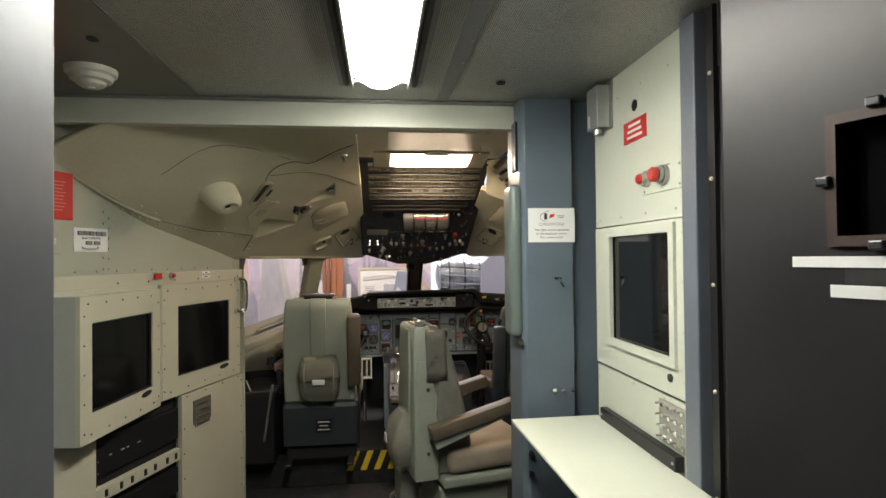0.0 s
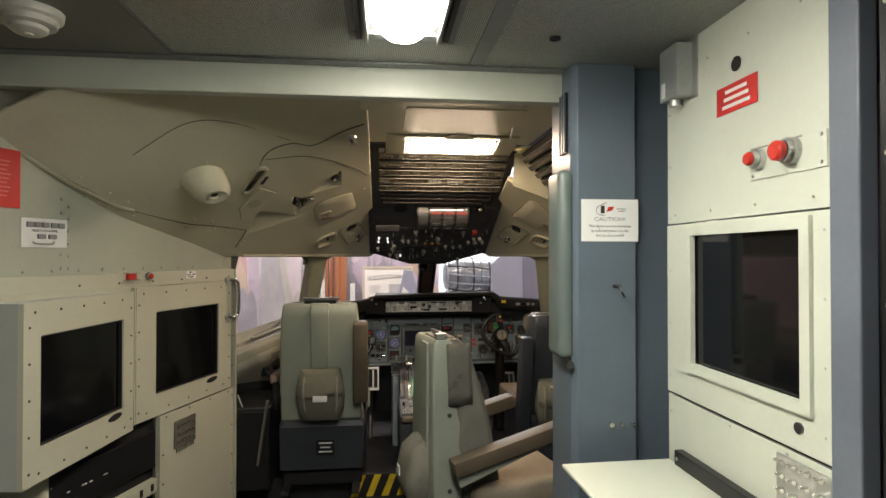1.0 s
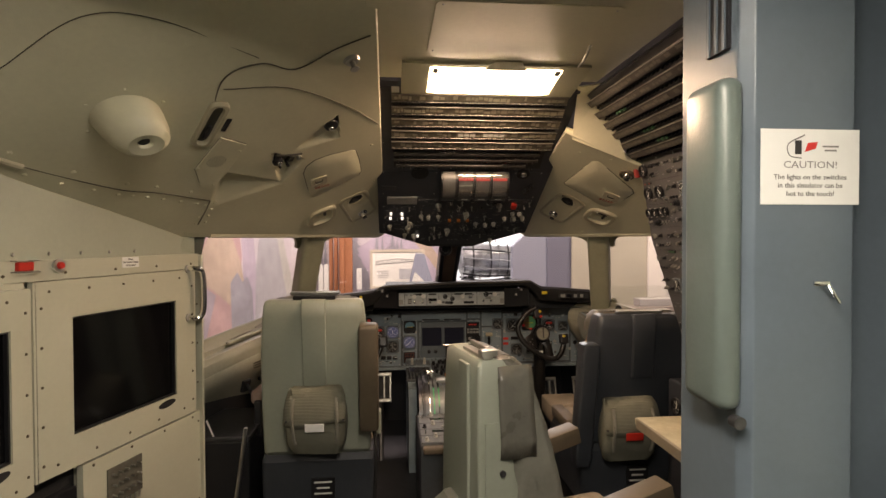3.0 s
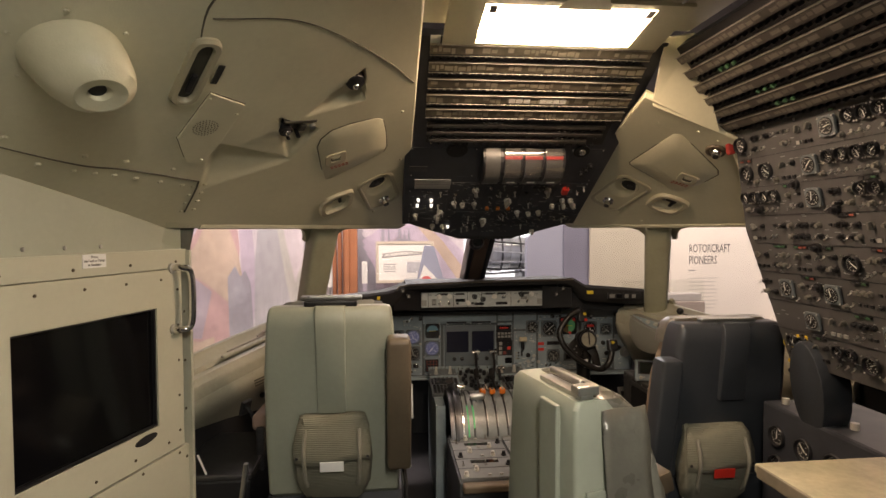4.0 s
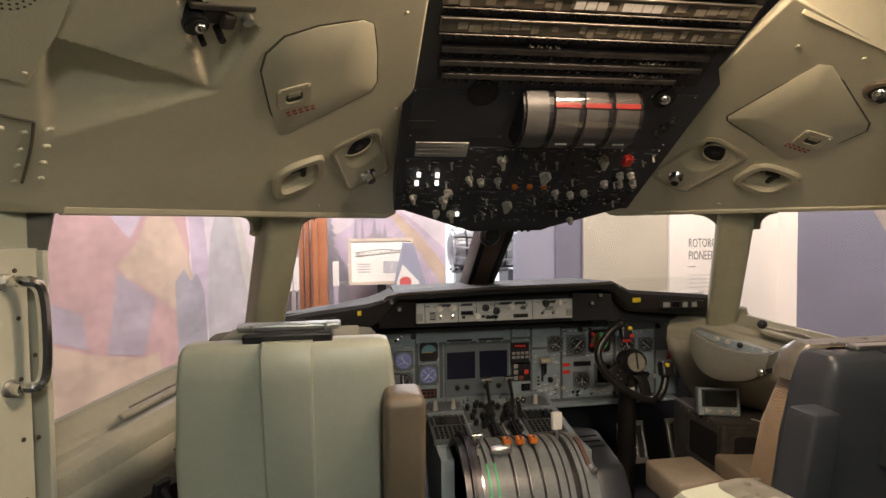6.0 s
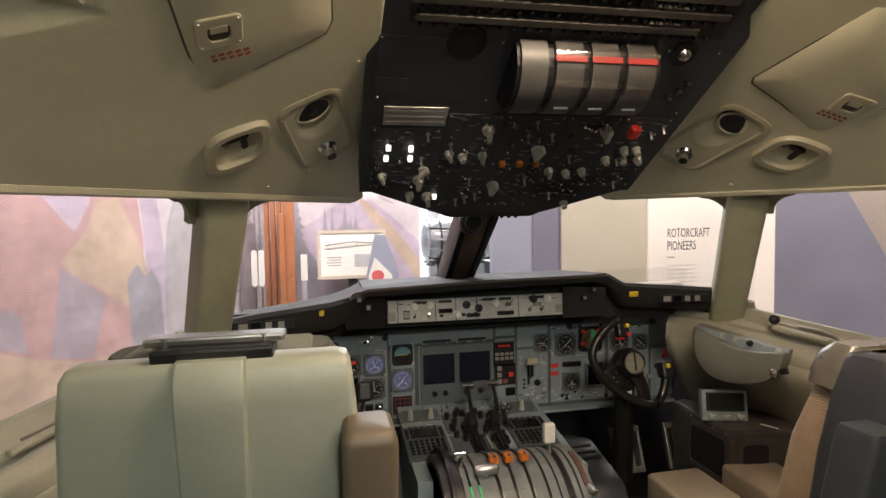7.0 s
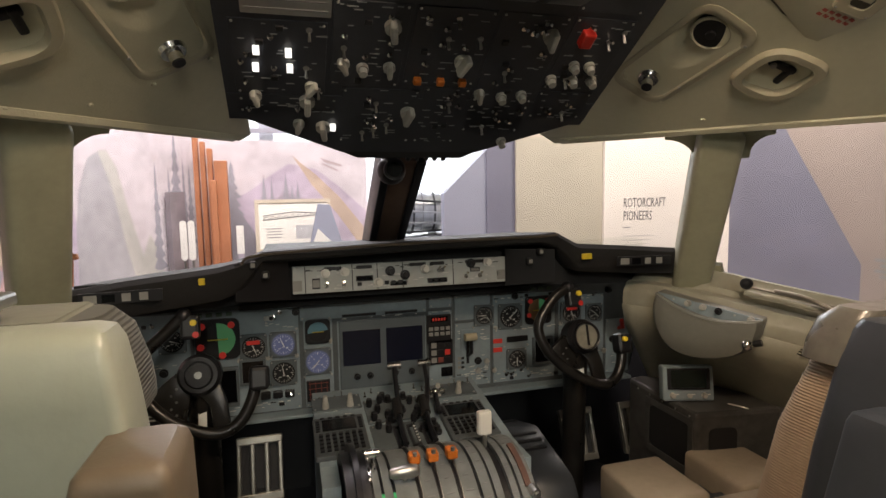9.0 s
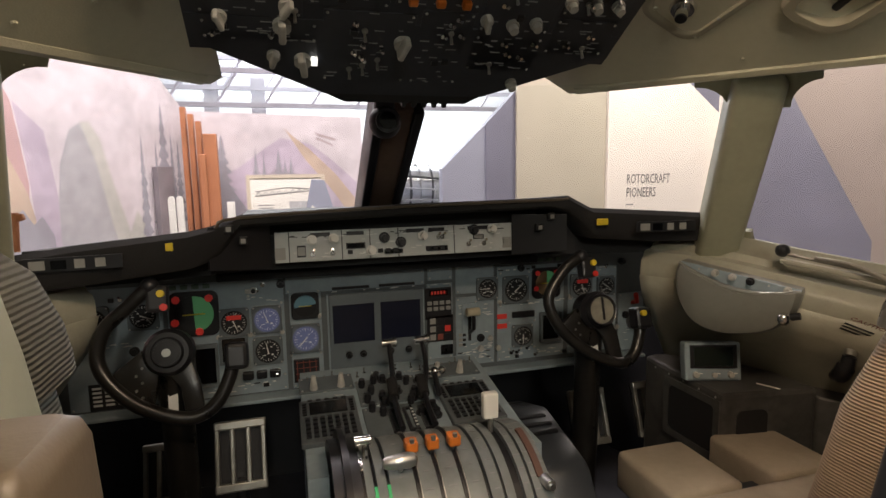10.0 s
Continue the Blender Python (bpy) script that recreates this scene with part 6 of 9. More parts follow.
def pilot_seat(m, shell, top, label, wide, cover, headrest, rise=0.0, thin=0.0, deep=1.0, narrow=1.0):
    s = thing("pilot_seat", label, "pilot seat", m, group="pilot seats")
    t = top - 1.27
    secs = [(0.592, 0.49, -0.02, 0.10, 0.03), (0.612, 0.505, -0.04, 0.11, 0.04), (0.80, 0.505, -0.05, 0.12, 0.045), (1.05 + t, 0.492, -0.048, 0.12, 0.035), (1.20 + t, 0.466, -0.042, 0.115, 0.030), (1.252 + t, 0.452, -0.034, 0.105, 0.028), (1.266 + t, 0.438, -0.022, 0.09, 0.022), (1.27 + t, 0.41, -0.005, 0.07, 0.016)]
    secs = [(z, w * wide, a, b * deep, r * min(1, deep * 1.2)) for z, w, a, b, r in secs]
    back = part("backrest_shell", loft(bmesh.new(), back_rings(secs, 5)), shell, s, smooth=True)
    spine = loft(bmesh.new(), back_rings([(0.905, 0.088, -0.066, 0.0, 0.005), (0.91, 0.092, -0.068, 0.0, 0.005), (1.20 + t, 0.096, -0.062, 0.0, 0.005), (1.25 + t, 0.096, -0.054, 0.0, 0.005), (1.272 + t, 0.094, -0.034, 0.03, 0.005)]))
    part("spine", spine, shell, back, smooth=True)
    for k in (-1, 1):
        part("screw", RIVET, None, back, m=basis((k * 0.2, -0.052, 0.66), (1, 0, 0), (0, 0, 1)))
    # front cushions
    wide *= narrow
    part("back_cushion", loft(bmesh.new(), back_rings([(0.64, 0.44 * wide, 0.02, 0.19, 0.035), (0.70, 0.47 * wide, 0.02, 0.22 - thin * 0.5, 0.04), (0.95, 0.47 * wide, 0.02, 0.21 - thin * 0.7, 0.04), (1.18 + t, 0.43 * wide, 0.02, 0.19 - thin, 0.025), (1.255 + t + rise, 0.40 * wide, 0.02, 0.16 - thin, 0.02), (1.27 + t + rise, 0.36 * wide, 0.03, 0.14 - thin, 0.004)], 5)), cover, s, smooth=True)
    part("seat_pan", Box((0, 0.33, 0.545), (0.48, 0.44, 0.05), 0.015), shell, s)
    part("seat_cushion", Box((0, 0.26, 0.585), (0.45, 0.28, 0.09), 0.02, None, 3), BEIGE, s, smooth=True)
    for k in (-1, 1):
        part("thigh_cushion", Box((k * 0.135 - 0.015, 0.50, 0.588), (0.185, 0.21, 0.10), 0.014, None, 3), BEIGE, s, smooth=True)
    # base
    base = part("base", loft(bmesh.new(), back_rings([(0.32, 0.47, -0.02, 0.46, 0.02), (0.56, 0.475, -0.03, 0.46, 0.02), (0.59, 0.46, -0.02, 0.46, 0.02)])), SEATDARK, s, "dark blue-grey seat base")
    pl = part("placard", Box((0.02, -0.031, 0.445), (0.10, 0.006, 0.085)), BLACK, base, "black placard with white print")
    for r in range(3):
        part("print_bar", Box((0.02, -0.0345, 0.470 - r * 0.024), (0.074 - 0.02 * (r % 2), 0.002, 0.007)), PRINT, pl)
    part("foot", Box((0, 0.22, 0.26), (0.44, 0.40, 0.085), 0.01), MATTE, base)
    for k in (-1, 1):
        part("floor_rail", Box((k * 0.19, 0.25, 0.228), (0.04, 0.75, 0.016), 0.003), DARKMETAL, base)
    # headrest catch
    if headrest:
        h = part("headrest_mount", Box((0.0, 0.02, 1.275 + t), (0.17, 0.07, 0.022), 0.005), BLACK, s, "black headrest mount on metal brackets")
        part("bracket", Box((0.0, 0.035, 1.292 + t), (0.20, 0.045, 0.014), 0.004), ALU, h)
        for k in (-1, 1):
            part("post", Cyl((k * 0.07, 0.02, 1.285 + t), 0.008, 0.03), ALU, h)
    else:
        h = part("headrest_mount", Box((0.0, 0.02, 1.276 + t), (0.20, 0.035, 0.012), 0.004), ALU, s, "metal headrest mount")
    return s


SHEAR = Matrix(((1, 0, 0, 0), (0, 1, -0.16, 0.088), (0, 0, 1, 0), (0, 0, 0, 1)))


def recline(seat):
    """Leans the back and all that is fixed to it rearwards."""
    for o in seat.children_recursive:
        if o.name.split(".")[0] in ("backrest_shell", "spine", "back_cushion", "headrest_mount", "bracket", "post", "back_pouch", "pouch_flap", "strap", "tag", "snap", "raised_armrest", "cord_cover", "plastic_cover"):
            o.data.transform(SHEAR)


ps = pilot_seat(pose(-0.676, 3.455, 0.0), SEATGREEN, 1.258, "pale green pilot seat with a fabric back pouch", 0.875, RIBGREY, True, 0.0, 0.0, 0.35, 0.85)
part("cord_cover", loft(bmesh.new(), back_rings([(1.13, 0.375, 0.03, 0.205, 0.05), (1.15, 0.378, 0.03, 0.20, 0.05), (1.18, 0.375, 0.03, 0.195, 0.05), (1.232, 0.36, 0.035, 0.165, 0.04), (1.254, 0.33, 0.045, 0.14, 0.03)], 5)), DARKCORD, ps, "dark grey corded cover over the cushion top", smooth=True)
pouch(ps, 0.005, 0.765, -0.045, "ribbed grey-green cloth pouch", PAPER)
part("raised_armrest", loft(bmesh.new(), back_rings([(0.73, 0.068, -0.115, -0.02, 0.010), (0.745, 0.078, -0.125, -0.015, 0.012), (1.155, 0.078, -0.125, -0.015, 0.012), (1.168, 0.072, -0.12, -0.02, 0.011), (1.175, 0.058, -0.11, -0.03, 0.010)])), BROWNPAD, ps, "brown vinyl armrest folded upright", smooth=True, m=Matrix.Translation((0.219, 0, -0.012)))
part("arm_bracket", Box((0.245, 0.04, 0.70), (0.04, 0.07, 0.10), 0.008), SEATGREEN, ps)
part("side_armrest", Box((-0.285, 0.28, 0.80), (0.07, 0.40, 0.065), 0.02, pose(0, 0, 0, -4, 0, 0), 3), PINKPAD, ps, "pinkish padded armrest", smooth=True)
part("arm_support", Box((-0.285, 0.15, 0.70), (0.03, 0.06, 0.16), 0.006), DARKMETAL, ps)
blt = part("harness_strap", Tube(curve_pts([(0.235, -0.03, 0.70), (0.245, -0.06, 0.6), (0.24, -0.05, 0.45), (0.235, -0.04, 0.30)], 4), 0.008, 6), MATTE, ps, "hanging dark harness strap")

recline(ps)
ps = pilot_seat(pose(0.705, 3.44, 0.0), SEATDARK, 1.175, "dark grey pilot seat with a beige corded cover", 0.87, CORD, False, 0.0, 0.045, 0.75, 0.97)
part("plastic_cover", loft(bmesh.new(), back_rings([(1.09, 0.405, 0.055, 0.150, 0.03), (1.12, 0.402, 0.05, 0.150, 0.03), (1.160, 0.392, 0.05, 0.140, 0.028), (1.182, 0.35, 0.06, 0.12, 0.02)], 5)), mat("greyish_plastic_cover", (0.13, 0.12, 0.10), 0.30, vary=0.25, scale=12, bump=0.6, bump_scale=30), ps, "clouded plastic cover over the cushion top", smooth=True)
pouch(ps, -0.055, 0.68, -0.045, "grey cloth pouch with a red tag", RED)
part("raised_armrest", loft(bmesh.new(), back_rings([(0.50, 0.06, -0.075, 0.0, 0.012), (0.55, 0.075, -0.085, 0.005, 0.012), (1.04, 0.075, -0.10, -0.015, 0.012), (1.055, 0.068, -0.095, -0.02, 0.010), (1.06, 0.05, -0.085, -0.03, 0.008)])), SEATDARK, ps, "dark armrest folded upright", smooth=True, m=Matrix.Translation((-0.238, 0.01, 0)))
part("side_armrest", Box((-0.255, 0.15, 0.655), (0.06, 0.24, 0.055), 0.012, None, 2), BROWNPAD, ps, "brown padded armrest", smooth=True)

recline(ps)

# engineer seat, turned to the side station
es = thing("swivel_seat", "green swivel seat turned to the side panel with wrinkled grey covers", "engineer seat", pose(-0.12, 2.69, 0.0, 0, 0, -78))
secs = [(0.42, 0.33, -0.045, 0.075, 0.012), (0.50, 0.335, -0.05, 0.08, 0.012), (0.80, 0.325, -0.05, 0.075, 0.012), (1.08, 0.295, -0.045, 0.06, 0.012), (1.15, 0.285, -0.042, 0.05, 0.012), (1.165, 0.265, -0.03, 0.04, 0.010)]
bk = part("backrest_shell", loft(bmesh.new(), back_rings(secs, 4)), SEATGREEN, es, smooth=True, m=pose(0, 0, 0, 0, 0, 0))
part("spine", Box((0.06, -0.052, 0.85), (0.07, 0.012, 0.60), 0.003), SEATGREEN, bk)
part("side_plate", Prism([(-0.030, 0.46), (0.062, 0.46), (0.050, 0.95), (0.010, 1.0), (-0.030, 1.0)], 0.005, basis((0.161, 0, 0), (0, 1, 0), (0, 0, 1)), 0.001), SEATGREEN, bk, "pale green side plate with bolts")
for z in (0.55, 0.86):
    part("bolt", Cyl((0.169, 0.02, z), 0.009, 0.006, "x", 10), DARKMETAL, bk)
    part("bolt", Cyl((-0.166, 0.02, z), 0.009, 0.006, "x", 10), DARKMETAL, bk)
part("top_bracket", Box((0.04, -0.005, 1.170), (0.17, 0.030, 0.010), 0.002), ALU, bk, "dull metal top bracket")
part("top_bracket", Box((0.02, 0.010, 1.186), (0.13, 0.014, 0.014), 0.004), ALU, bk, "silver top bracket")
part("bracket_clip", Box((0.11, 0.0, 1.182), (0.03, 0.05, 0.02), 0.004), ALU, bk)
bm = bmesh.new()
zs = [(0.45, 0.335, 0.06, 0.27), (0.55, 0.35, 0.06, 0.25), (0.70, 0.35, 0.06, 0.225), (0.85, 0.345, 0.055, 0.195), (0.97, 0.33, 0.05, 0.165), (1.06, 0.31, 0.04, 0.135), (1.12, 0.295, 0.03, 0.105), (1.155, 0.27, 0.02, 0.075)]
fine = []
for (z0, w0, a0, b0), (z1, w1, a1, b1) in zip(zs, zs[1:]):
    for k in range(4):
        f = k / 4
        fine.append((z0 + (z1 - z0) * f, w0 + (w1 - w0) * f, a0 + (a1 - a0) * f, b0 + (b1 - b0) * f, 0.03))
fine.append((*zs[-1], 0.02))
rings = back_rings(fine, 6)
for ring in rings:
    for i, p in enumerate(ring):
        fold = math.sin(p[2] * 46 + p[1] * 70) * 0.6 + math.sin(p[2] * 95 - p[1] * 40 + i) * 0.4
        ring[i] = (p[0] + 0.006 * fold * (1 if p[0] > 0 else -1), p[1] + 0.004 * math.sin(i * 1.7 - p[2] * 40), p[2])
loft(bm, rings)
part("back_cushion", bm, mat("wrinkled_grey_cover", (0.15, 0.15, 0.125), 0.7, vary=0.15, scale=8, bump=0.5, bump_scale=26), es, "wrinkled grey-green cloth cover", smooth=True)
for s in (-1, 1):
    part("cover_flap", loft(bmesh.new(), [[(s * (0.147 + 0.030 * q + 0.005 * math.sin(k * 1.4 + z * 40)), 0.012 + 0.105 * k / 6, z) for k in range(7)] for z, q in ((0.90, 1.0), (0.95, 0.96), (1.02, 0.75), (1.10, 0.35), (1.15, 0.1))], close=False), PLASTIC, es, "wrinkled clouded plastic flap", smooth=True).modifiers.new("thickness", "SOLIDIFY").thickness = 0.004
part("top_plastic", loft(bmesh.new(), back_rings([(1.10, 0.312, 0.03, 0.125, 0.03), (1.14, 0.295, 0.02, 0.105, 0.03), (1.165, 0.265, 0.02, 0.08, 0.02), (1.172, 0.22, 0.03, 0.06, 0.01)], 5)), PLASTIC, es, "clouded plastic over the seat top", smooth=True)
part("seat_cushion", Box((0.0, 0.36, 0.50), (0.44, 0.46, 0.12), 0.035, pose(0, 0, 0, 2, 0, 0), 3), BEIGE, es, "brown cloth seat cushion", smooth=True)
part("seat_pan", Box((0.0, 0.33, 0.415), (0.46, 0.50, 0.05), 0.012), SEATGREEN, es)
for s in (-1, 1):
    tilt = Matrix.Translation((s * 0.245, 0.02, 0.655)) @ pose(0, 0, 0, 13, 0, 0)
    ar = part("armrest", Box((0, 0.24, 0.02), (0.075, 0.50, 0.062), 0.008, None, 2), BROWNPAD, es, "boxy brown vinyl armrest tilted up", smooth=True, m=tilt)
    part("arm_plate", Prism([(0.0, -0.05), (0.40, -0.012), (0.40, -0.008), (0.0, 0.0)], 0.02, basis((s * 0.01 - 0.01, 0, -0.008), (0, 1, 0), (0, 0, 1)), 0.002), SEATGREEN, ar, "olive metal plate under the armrest")
pch = part("side_pouch", loft(bmesh.new(), back_rings([(0.47, 0.16, -0.12, -0.03, 0.03), (0.56, 0.24, -0.15, -0.03, 0.04), (0.68, 0.22, -0.12, -0.03, 0.035), (0.73, 0.14, -0.08, -0.03, 0.02)])), FABRIC, es, "dark grey cloth pouch with a tag", smooth=True)
part("tag", Box((0.0, -0.155, 0.60), (0.04, 0.004, 0.04), 0.0, None), PAPER, pch)
part("pedestal_box", Box((0.0, 0.26, 0.22), (0.34, 0.36, 0.30), 0.01), SEATGREEN, es, "green metal seat pedestal")
part("handle_plate", Box((-0.12, -0.02, 0.30), (0.12, 0.10, 0.18), 0.01), mat("pedestal_grey", (0.35, 0.36, 0.32), 0.4, 0.3, vary=0.1), es)
part("floor_plate", Box((0.0, 0.2, 0.03), (0.42, 0.55, 0.06), 0.008), DARKMETAL, es)
part("lever", Tube([(-0.19, -0.03, 0.26), (-0.20, -0.08, 0.22), (-0.2, -0.10, 0.14)], 0.012), ALU, es)

# ---- engineer's station ----
FEM = basis((0.755, 2.7, 1.4), (0, -1, 0), (-0.19, 0, 0.87))
fe = thing("side_instrument_panel", "dark engineer side panel crowded with dials and switches", "engineer panel", FEM)
part("plate", Prism([(-0.565, 0.44), (-0.60, 0.10), (-0.50, -0.34), (0.62, -0.34), (0.62, 0.44)], 0.04, Matrix.Translation((0, 0, -0.04)), 0.003), mat("engineer_panel_grey", (0.07, 0.069, 0.07), 0.5, vary=0.15, dirt=0.2), fe)
rnd = random.Random(21)
FEGREY = mat("worn_grey_knob", (0.15, 0.145, 0.13), 0.5, vary=0.2, scale=30)
KNOBG = KNOBS.copy()
PADDLEG = PADDLE.copy()
for me in (KNOBG, PADDLEG):
    me.materials[0] = FEGREY
DGREEN = mat("dull_green_lens", (0.045, 0.11, 0.055), 0.4, vary=0)
for i in range(8):
    for j in range(13):
        x, y = -0.535 + j * 0.09 + (0.006 if i % 2 else 0), 0.385 - i * 0.094
        if y < -0.15 and x < -0.44 or y < -0.28 and x < -0.40:
            continue
        k = rnd.random()
        if k < 0.30:
            gauge(fe, x, y, 0.024, rnd.uniform(0, 360), square=rnd.random() < 0.5)
            at(fe, rnd.choice((KNOBG, TOGGLEB)), x + 0.036, y - 0.03, 0, 0, 0.7)
        elif k < 0.52:
            gauge(fe, x - 0.02, y + 0.014, 0.0175, rnd.uniform(0, 360))
            gauge(fe, x + 0.023, y + 0.014, 0.0175, rnd.uniform(0, 360))
            for c in range(3):
                at(fe, rnd.choice((TOGGLEB, TOGGLEB, KNOBG)), x - 0.025 + c * 0.025, y - 0.026, 0, 0, 0.8)
        elif k < 0.70:
            at(fe, PADDLEG, x - 0.018, y + 0.01, 0, rnd.uniform(-50, 50), 0.7)
            at(fe, rnd.choice((KNOBG, PADDLEG, KNOBD)), x + 0.022, y + 0.012, 0, rnd.uniform(-50, 50), 0.7)
            for c in range(3):
                at(fe, rnd.choice((DARKBTN, DARKBTN, BUTTON)), x - 0.024 + c * 0.022, y - 0.028, 0, 0, 0.9)
        else:
            for c in range(4):
                for r in range(2):
                    if rnd.random() < 0.85:
                        at(fe, rnd.choice((TOGGLEB, TOGGLEB, KNOBG, KNOBD, KNOBD, DARKBTN)), x - 0.03 + c * 0.02, y - 0.02 + r * 0.034, 0, 0, 0.75)
        if rnd.random() < 0.4:
            lb = part("light_bar", Box((x, y + 0.040, 0.002), (0.056, 0.009, 0.004), 0.001), BLACK, fe)
            for c in range(3):
                part("lamp", Box((x - 0.017 + c * 0.017, y + 0.040, 0.0045), (0.013, 0.006, 0.002)), rnd.choice((MATS["faded_red"], DGREEN, DARKMETAL, DARKMETAL)), lb)
for k in range(7):
    part("module_seam", Box((0.0, 0.338 - 0.094 * k, 0.0008), (1.1, 0.0022, 0.0016)), BLACK, fe)
print_bars(fe, rnd, -0.55, -0.3, 0.6, 0.42, 260, 0.0006, DIMPRINT)
for x, y in ((-0.50, 0.17), (-0.33, 0.24), (-0.29, 0.05), (-0.2, 0.16), (-0.31, -0.07)):
    part("selector_knob", cyl(Cyl((x, y, 0.005), 0.014, 0.010, seg=18), (x, y, 0.014), 0.010, 0.014, seg=18, r2=0.008), BLACK, fe, "large black selector knob", smooth=True)
part("red_handle", Box((-0.583, 0.385, 0.012), (0.022, 0.042, 0.022), 0.005), mat("dark_red_handle", (0.28, 0.03, 0.025), 0.4, vary=0.1), fe, "red handle at the panel edge")
for x in np.linspace(-0.55, 0.6, 10):
    at(fe, RIVET, x, 0.425, 0, s=1.3)
# upper breaker panels above it
CBU = basis((0.53, 2.66, 1.94), (0, -1, 0), (-0.26, 0, 0.24))
cb = thing("breaker_panel", "dark slanted circuit breaker panel with bright rails", "circuit breaker panel", CBU)
part("plate", Prism([(-0.50, 0.175), (-0.66, -0.175), (0.60, -0.175), (0.60, 0.175)], 0.03, Matrix.Translation((0, 0, -0.03))), BLACK, cb)
for k, y in enumerate((0.14, 0.085, 0.03, -0.025, -0.08, -0.135)):
    x0 = -0.50 - (0.175 - y) * 0.45
    st = part("label_strip", Box(((x0 + 0.6) / 2, y, 0.012), (0.6 - x0 - 0.02, 0.026, 0.02), 0.002), mat("bronze_strip", (0.050, 0.044, 0.038), 0.45, 0.3, vary=0.2, scale=20), cb)
    part("rail", Tube([(x0 + 0.01, y + 0.016, 0.022), (0.6, y + 0.016, 0.022)], 0.0018, 6), DULLRAIL, st)
    bm = bmesh.new()
    x = x0 + 0.02
    while x < 0.56:
        w = rnd.uniform(0.012, 0.032)
        if rnd.random() < 0.75:
            box(bm, (x + w / 2, y + rnd.uniform(-0.003, 0.003), 0.0225), (w, rnd.uniform(0.008, 0.015), 0.0006))
        x += w + 0.005
    tagged(part("label_print", bm, mat("dull_label_print", (0.10, 0.09, 0.075), 0.6, vary=0.2), st), kind="stuff")
    for c in range(36):
        at(cb, BREAKER, x0 + 0.03 + c * 0.028, y - 0.028, 0.0, s=1.0)
    if k in (1, 3, 4):
        for c in range(3):
            part("green_cap", Cyl((x0 + 0.10 + 0.03 * c + 0.05 * k, y - 0.028, 0.014), 0.006, 0.01), mat("dull_green_cap", (0.05, 0.13, 0.06), 0.4, vary=0), cb)
clip = thing("cable_clip", "blue plastic clip with a white tag hanging at the panel", "clip", pose(0.40, 2.42, 2.03))
part("blue_cord", Tube(curve_pts([(0, 0, 0.03), (0.015, 0.01, -0.02), (-0.005, 0.005, -0.07), (0.02, 0.0, -0.10)], 4), 0.006, 6), mat("blue_plastic", (0.03, 0.07, 0.28), 0.4, vary=0.1), clip)
part("tag", Box((0.03, -0.01, -0.09), (0.02, 0.006, 0.05), 0.003), WHITE, clip)
# front rail of the panel
fr = thing("panel_end_rail", "olive painted end rail of the side panel", "rail", pose(0, 0, 0), kind="structure")
part("rail", Tube(curve_pts([(0.665, 3.30, 1.84), (0.70, 3.30, 1.78), (0.745, 3.275, 1.62), (0.775, 3.25, 1.49)], 5), [0.012] + [0.020] * 14 + [0.024], 8), LINING, fr, smooth=True)
# hand wheel and lower station
wh = thing("hand_wheel", "dark hand wheel with black and yellow markings", "hand wheel", basis((0.90, 3.10, 1.03), (0, -1, 0), (-0.15, 0, 1)))
part("housing", Prism([(0.10 * math.cos(a) * 0.7, 0.15 * math.sin(a)) for a in np.linspace(0, 2 * math.pi, 24, endpoint=False)], 0.10, Matrix.Translation((0, -0.01, 0)), 0.01), SEATDARK, wh, smooth=True)
HAZ = mat("hazard_ring", (0.65, 0.45, 0.03), 0.5, vary=0.1)
for k in range(11):
    a = radians(40 + k * 13)
    part("mark", Box((0, 0, 0), (0.02, 0.012, 0.05), 0.003, Matrix.Translation((0.075 * math.cos(a) - 0.02, 0.155 * math.sin(a) - 0.01, 0.05)) @ pose(0, 0, 0, 0, 0, math.degrees(a))), HAZ if k % 2 else BLACK, wh)
part("yellow_grip", Cyl((-0.12, 0.10, 0.03), 0.02, 0.05, "x"), YELLOW, wh, smooth=True)
lw = thing("side_console", "dark side console under the engineer panel", "console", pose(0.95, 2.72, 0.0))
part("body", Box((0.02, 0, 0.45), (0.30, 1.2, 0.90), 0.01), OHPANEL, lw)
for k in range(14):
    gm = basis((-0.131, 0.52 - (k % 7) * 0.12, 0.80 - 0.10 * (k // 7)), (0, -1, 0), (0, 0, 1))
    g = part("gauge", BEZEL, None, lw, m=gm @ Matrix.Diagonal((0.032, 0.032, 0.05, 1)))
    part("dial_face", FACE, None, g)
    tagged(part("dial_marks", MARKS, None, g), kind="stuff")
    part("needle", NEEDLE, None, g, m=pose(0, 0, 0, 0, 0, k * 47))
for k in range(6):
    part("knob", Cyl((-0.08 + 0.03 * (k % 2), 0.55 - 0.05 * k, 0.91), 0.012, 0.02), OFFWHITE, lw)
tb = thing("engineer_table", "worn pale yellowish writing table at the side station", "table", pose(0, 0, 0.872))
part("top", Prism([(0.45, 2.84), (0.47, 2.20), (0.82, 2.20), (0.82, 2.84)], 0.026, None, 0.006), mat("table_worn", (0.42, 0.38, 0.26), 0.45, vary=0.25, scale=7, dirt=0.35), tb)
part("edge", Box((0.456, 2.52, 0.008), (0.012, 0.62, 0.034), 0.003, None), mat("table_edge", (0.20, 0.17, 0.12), 0.5, vary=0.2), tb)
part("leg", Box((0.78, 2.3, -0.10), (0.04, 0.06, 0.22)), DARKMETAL, tb)

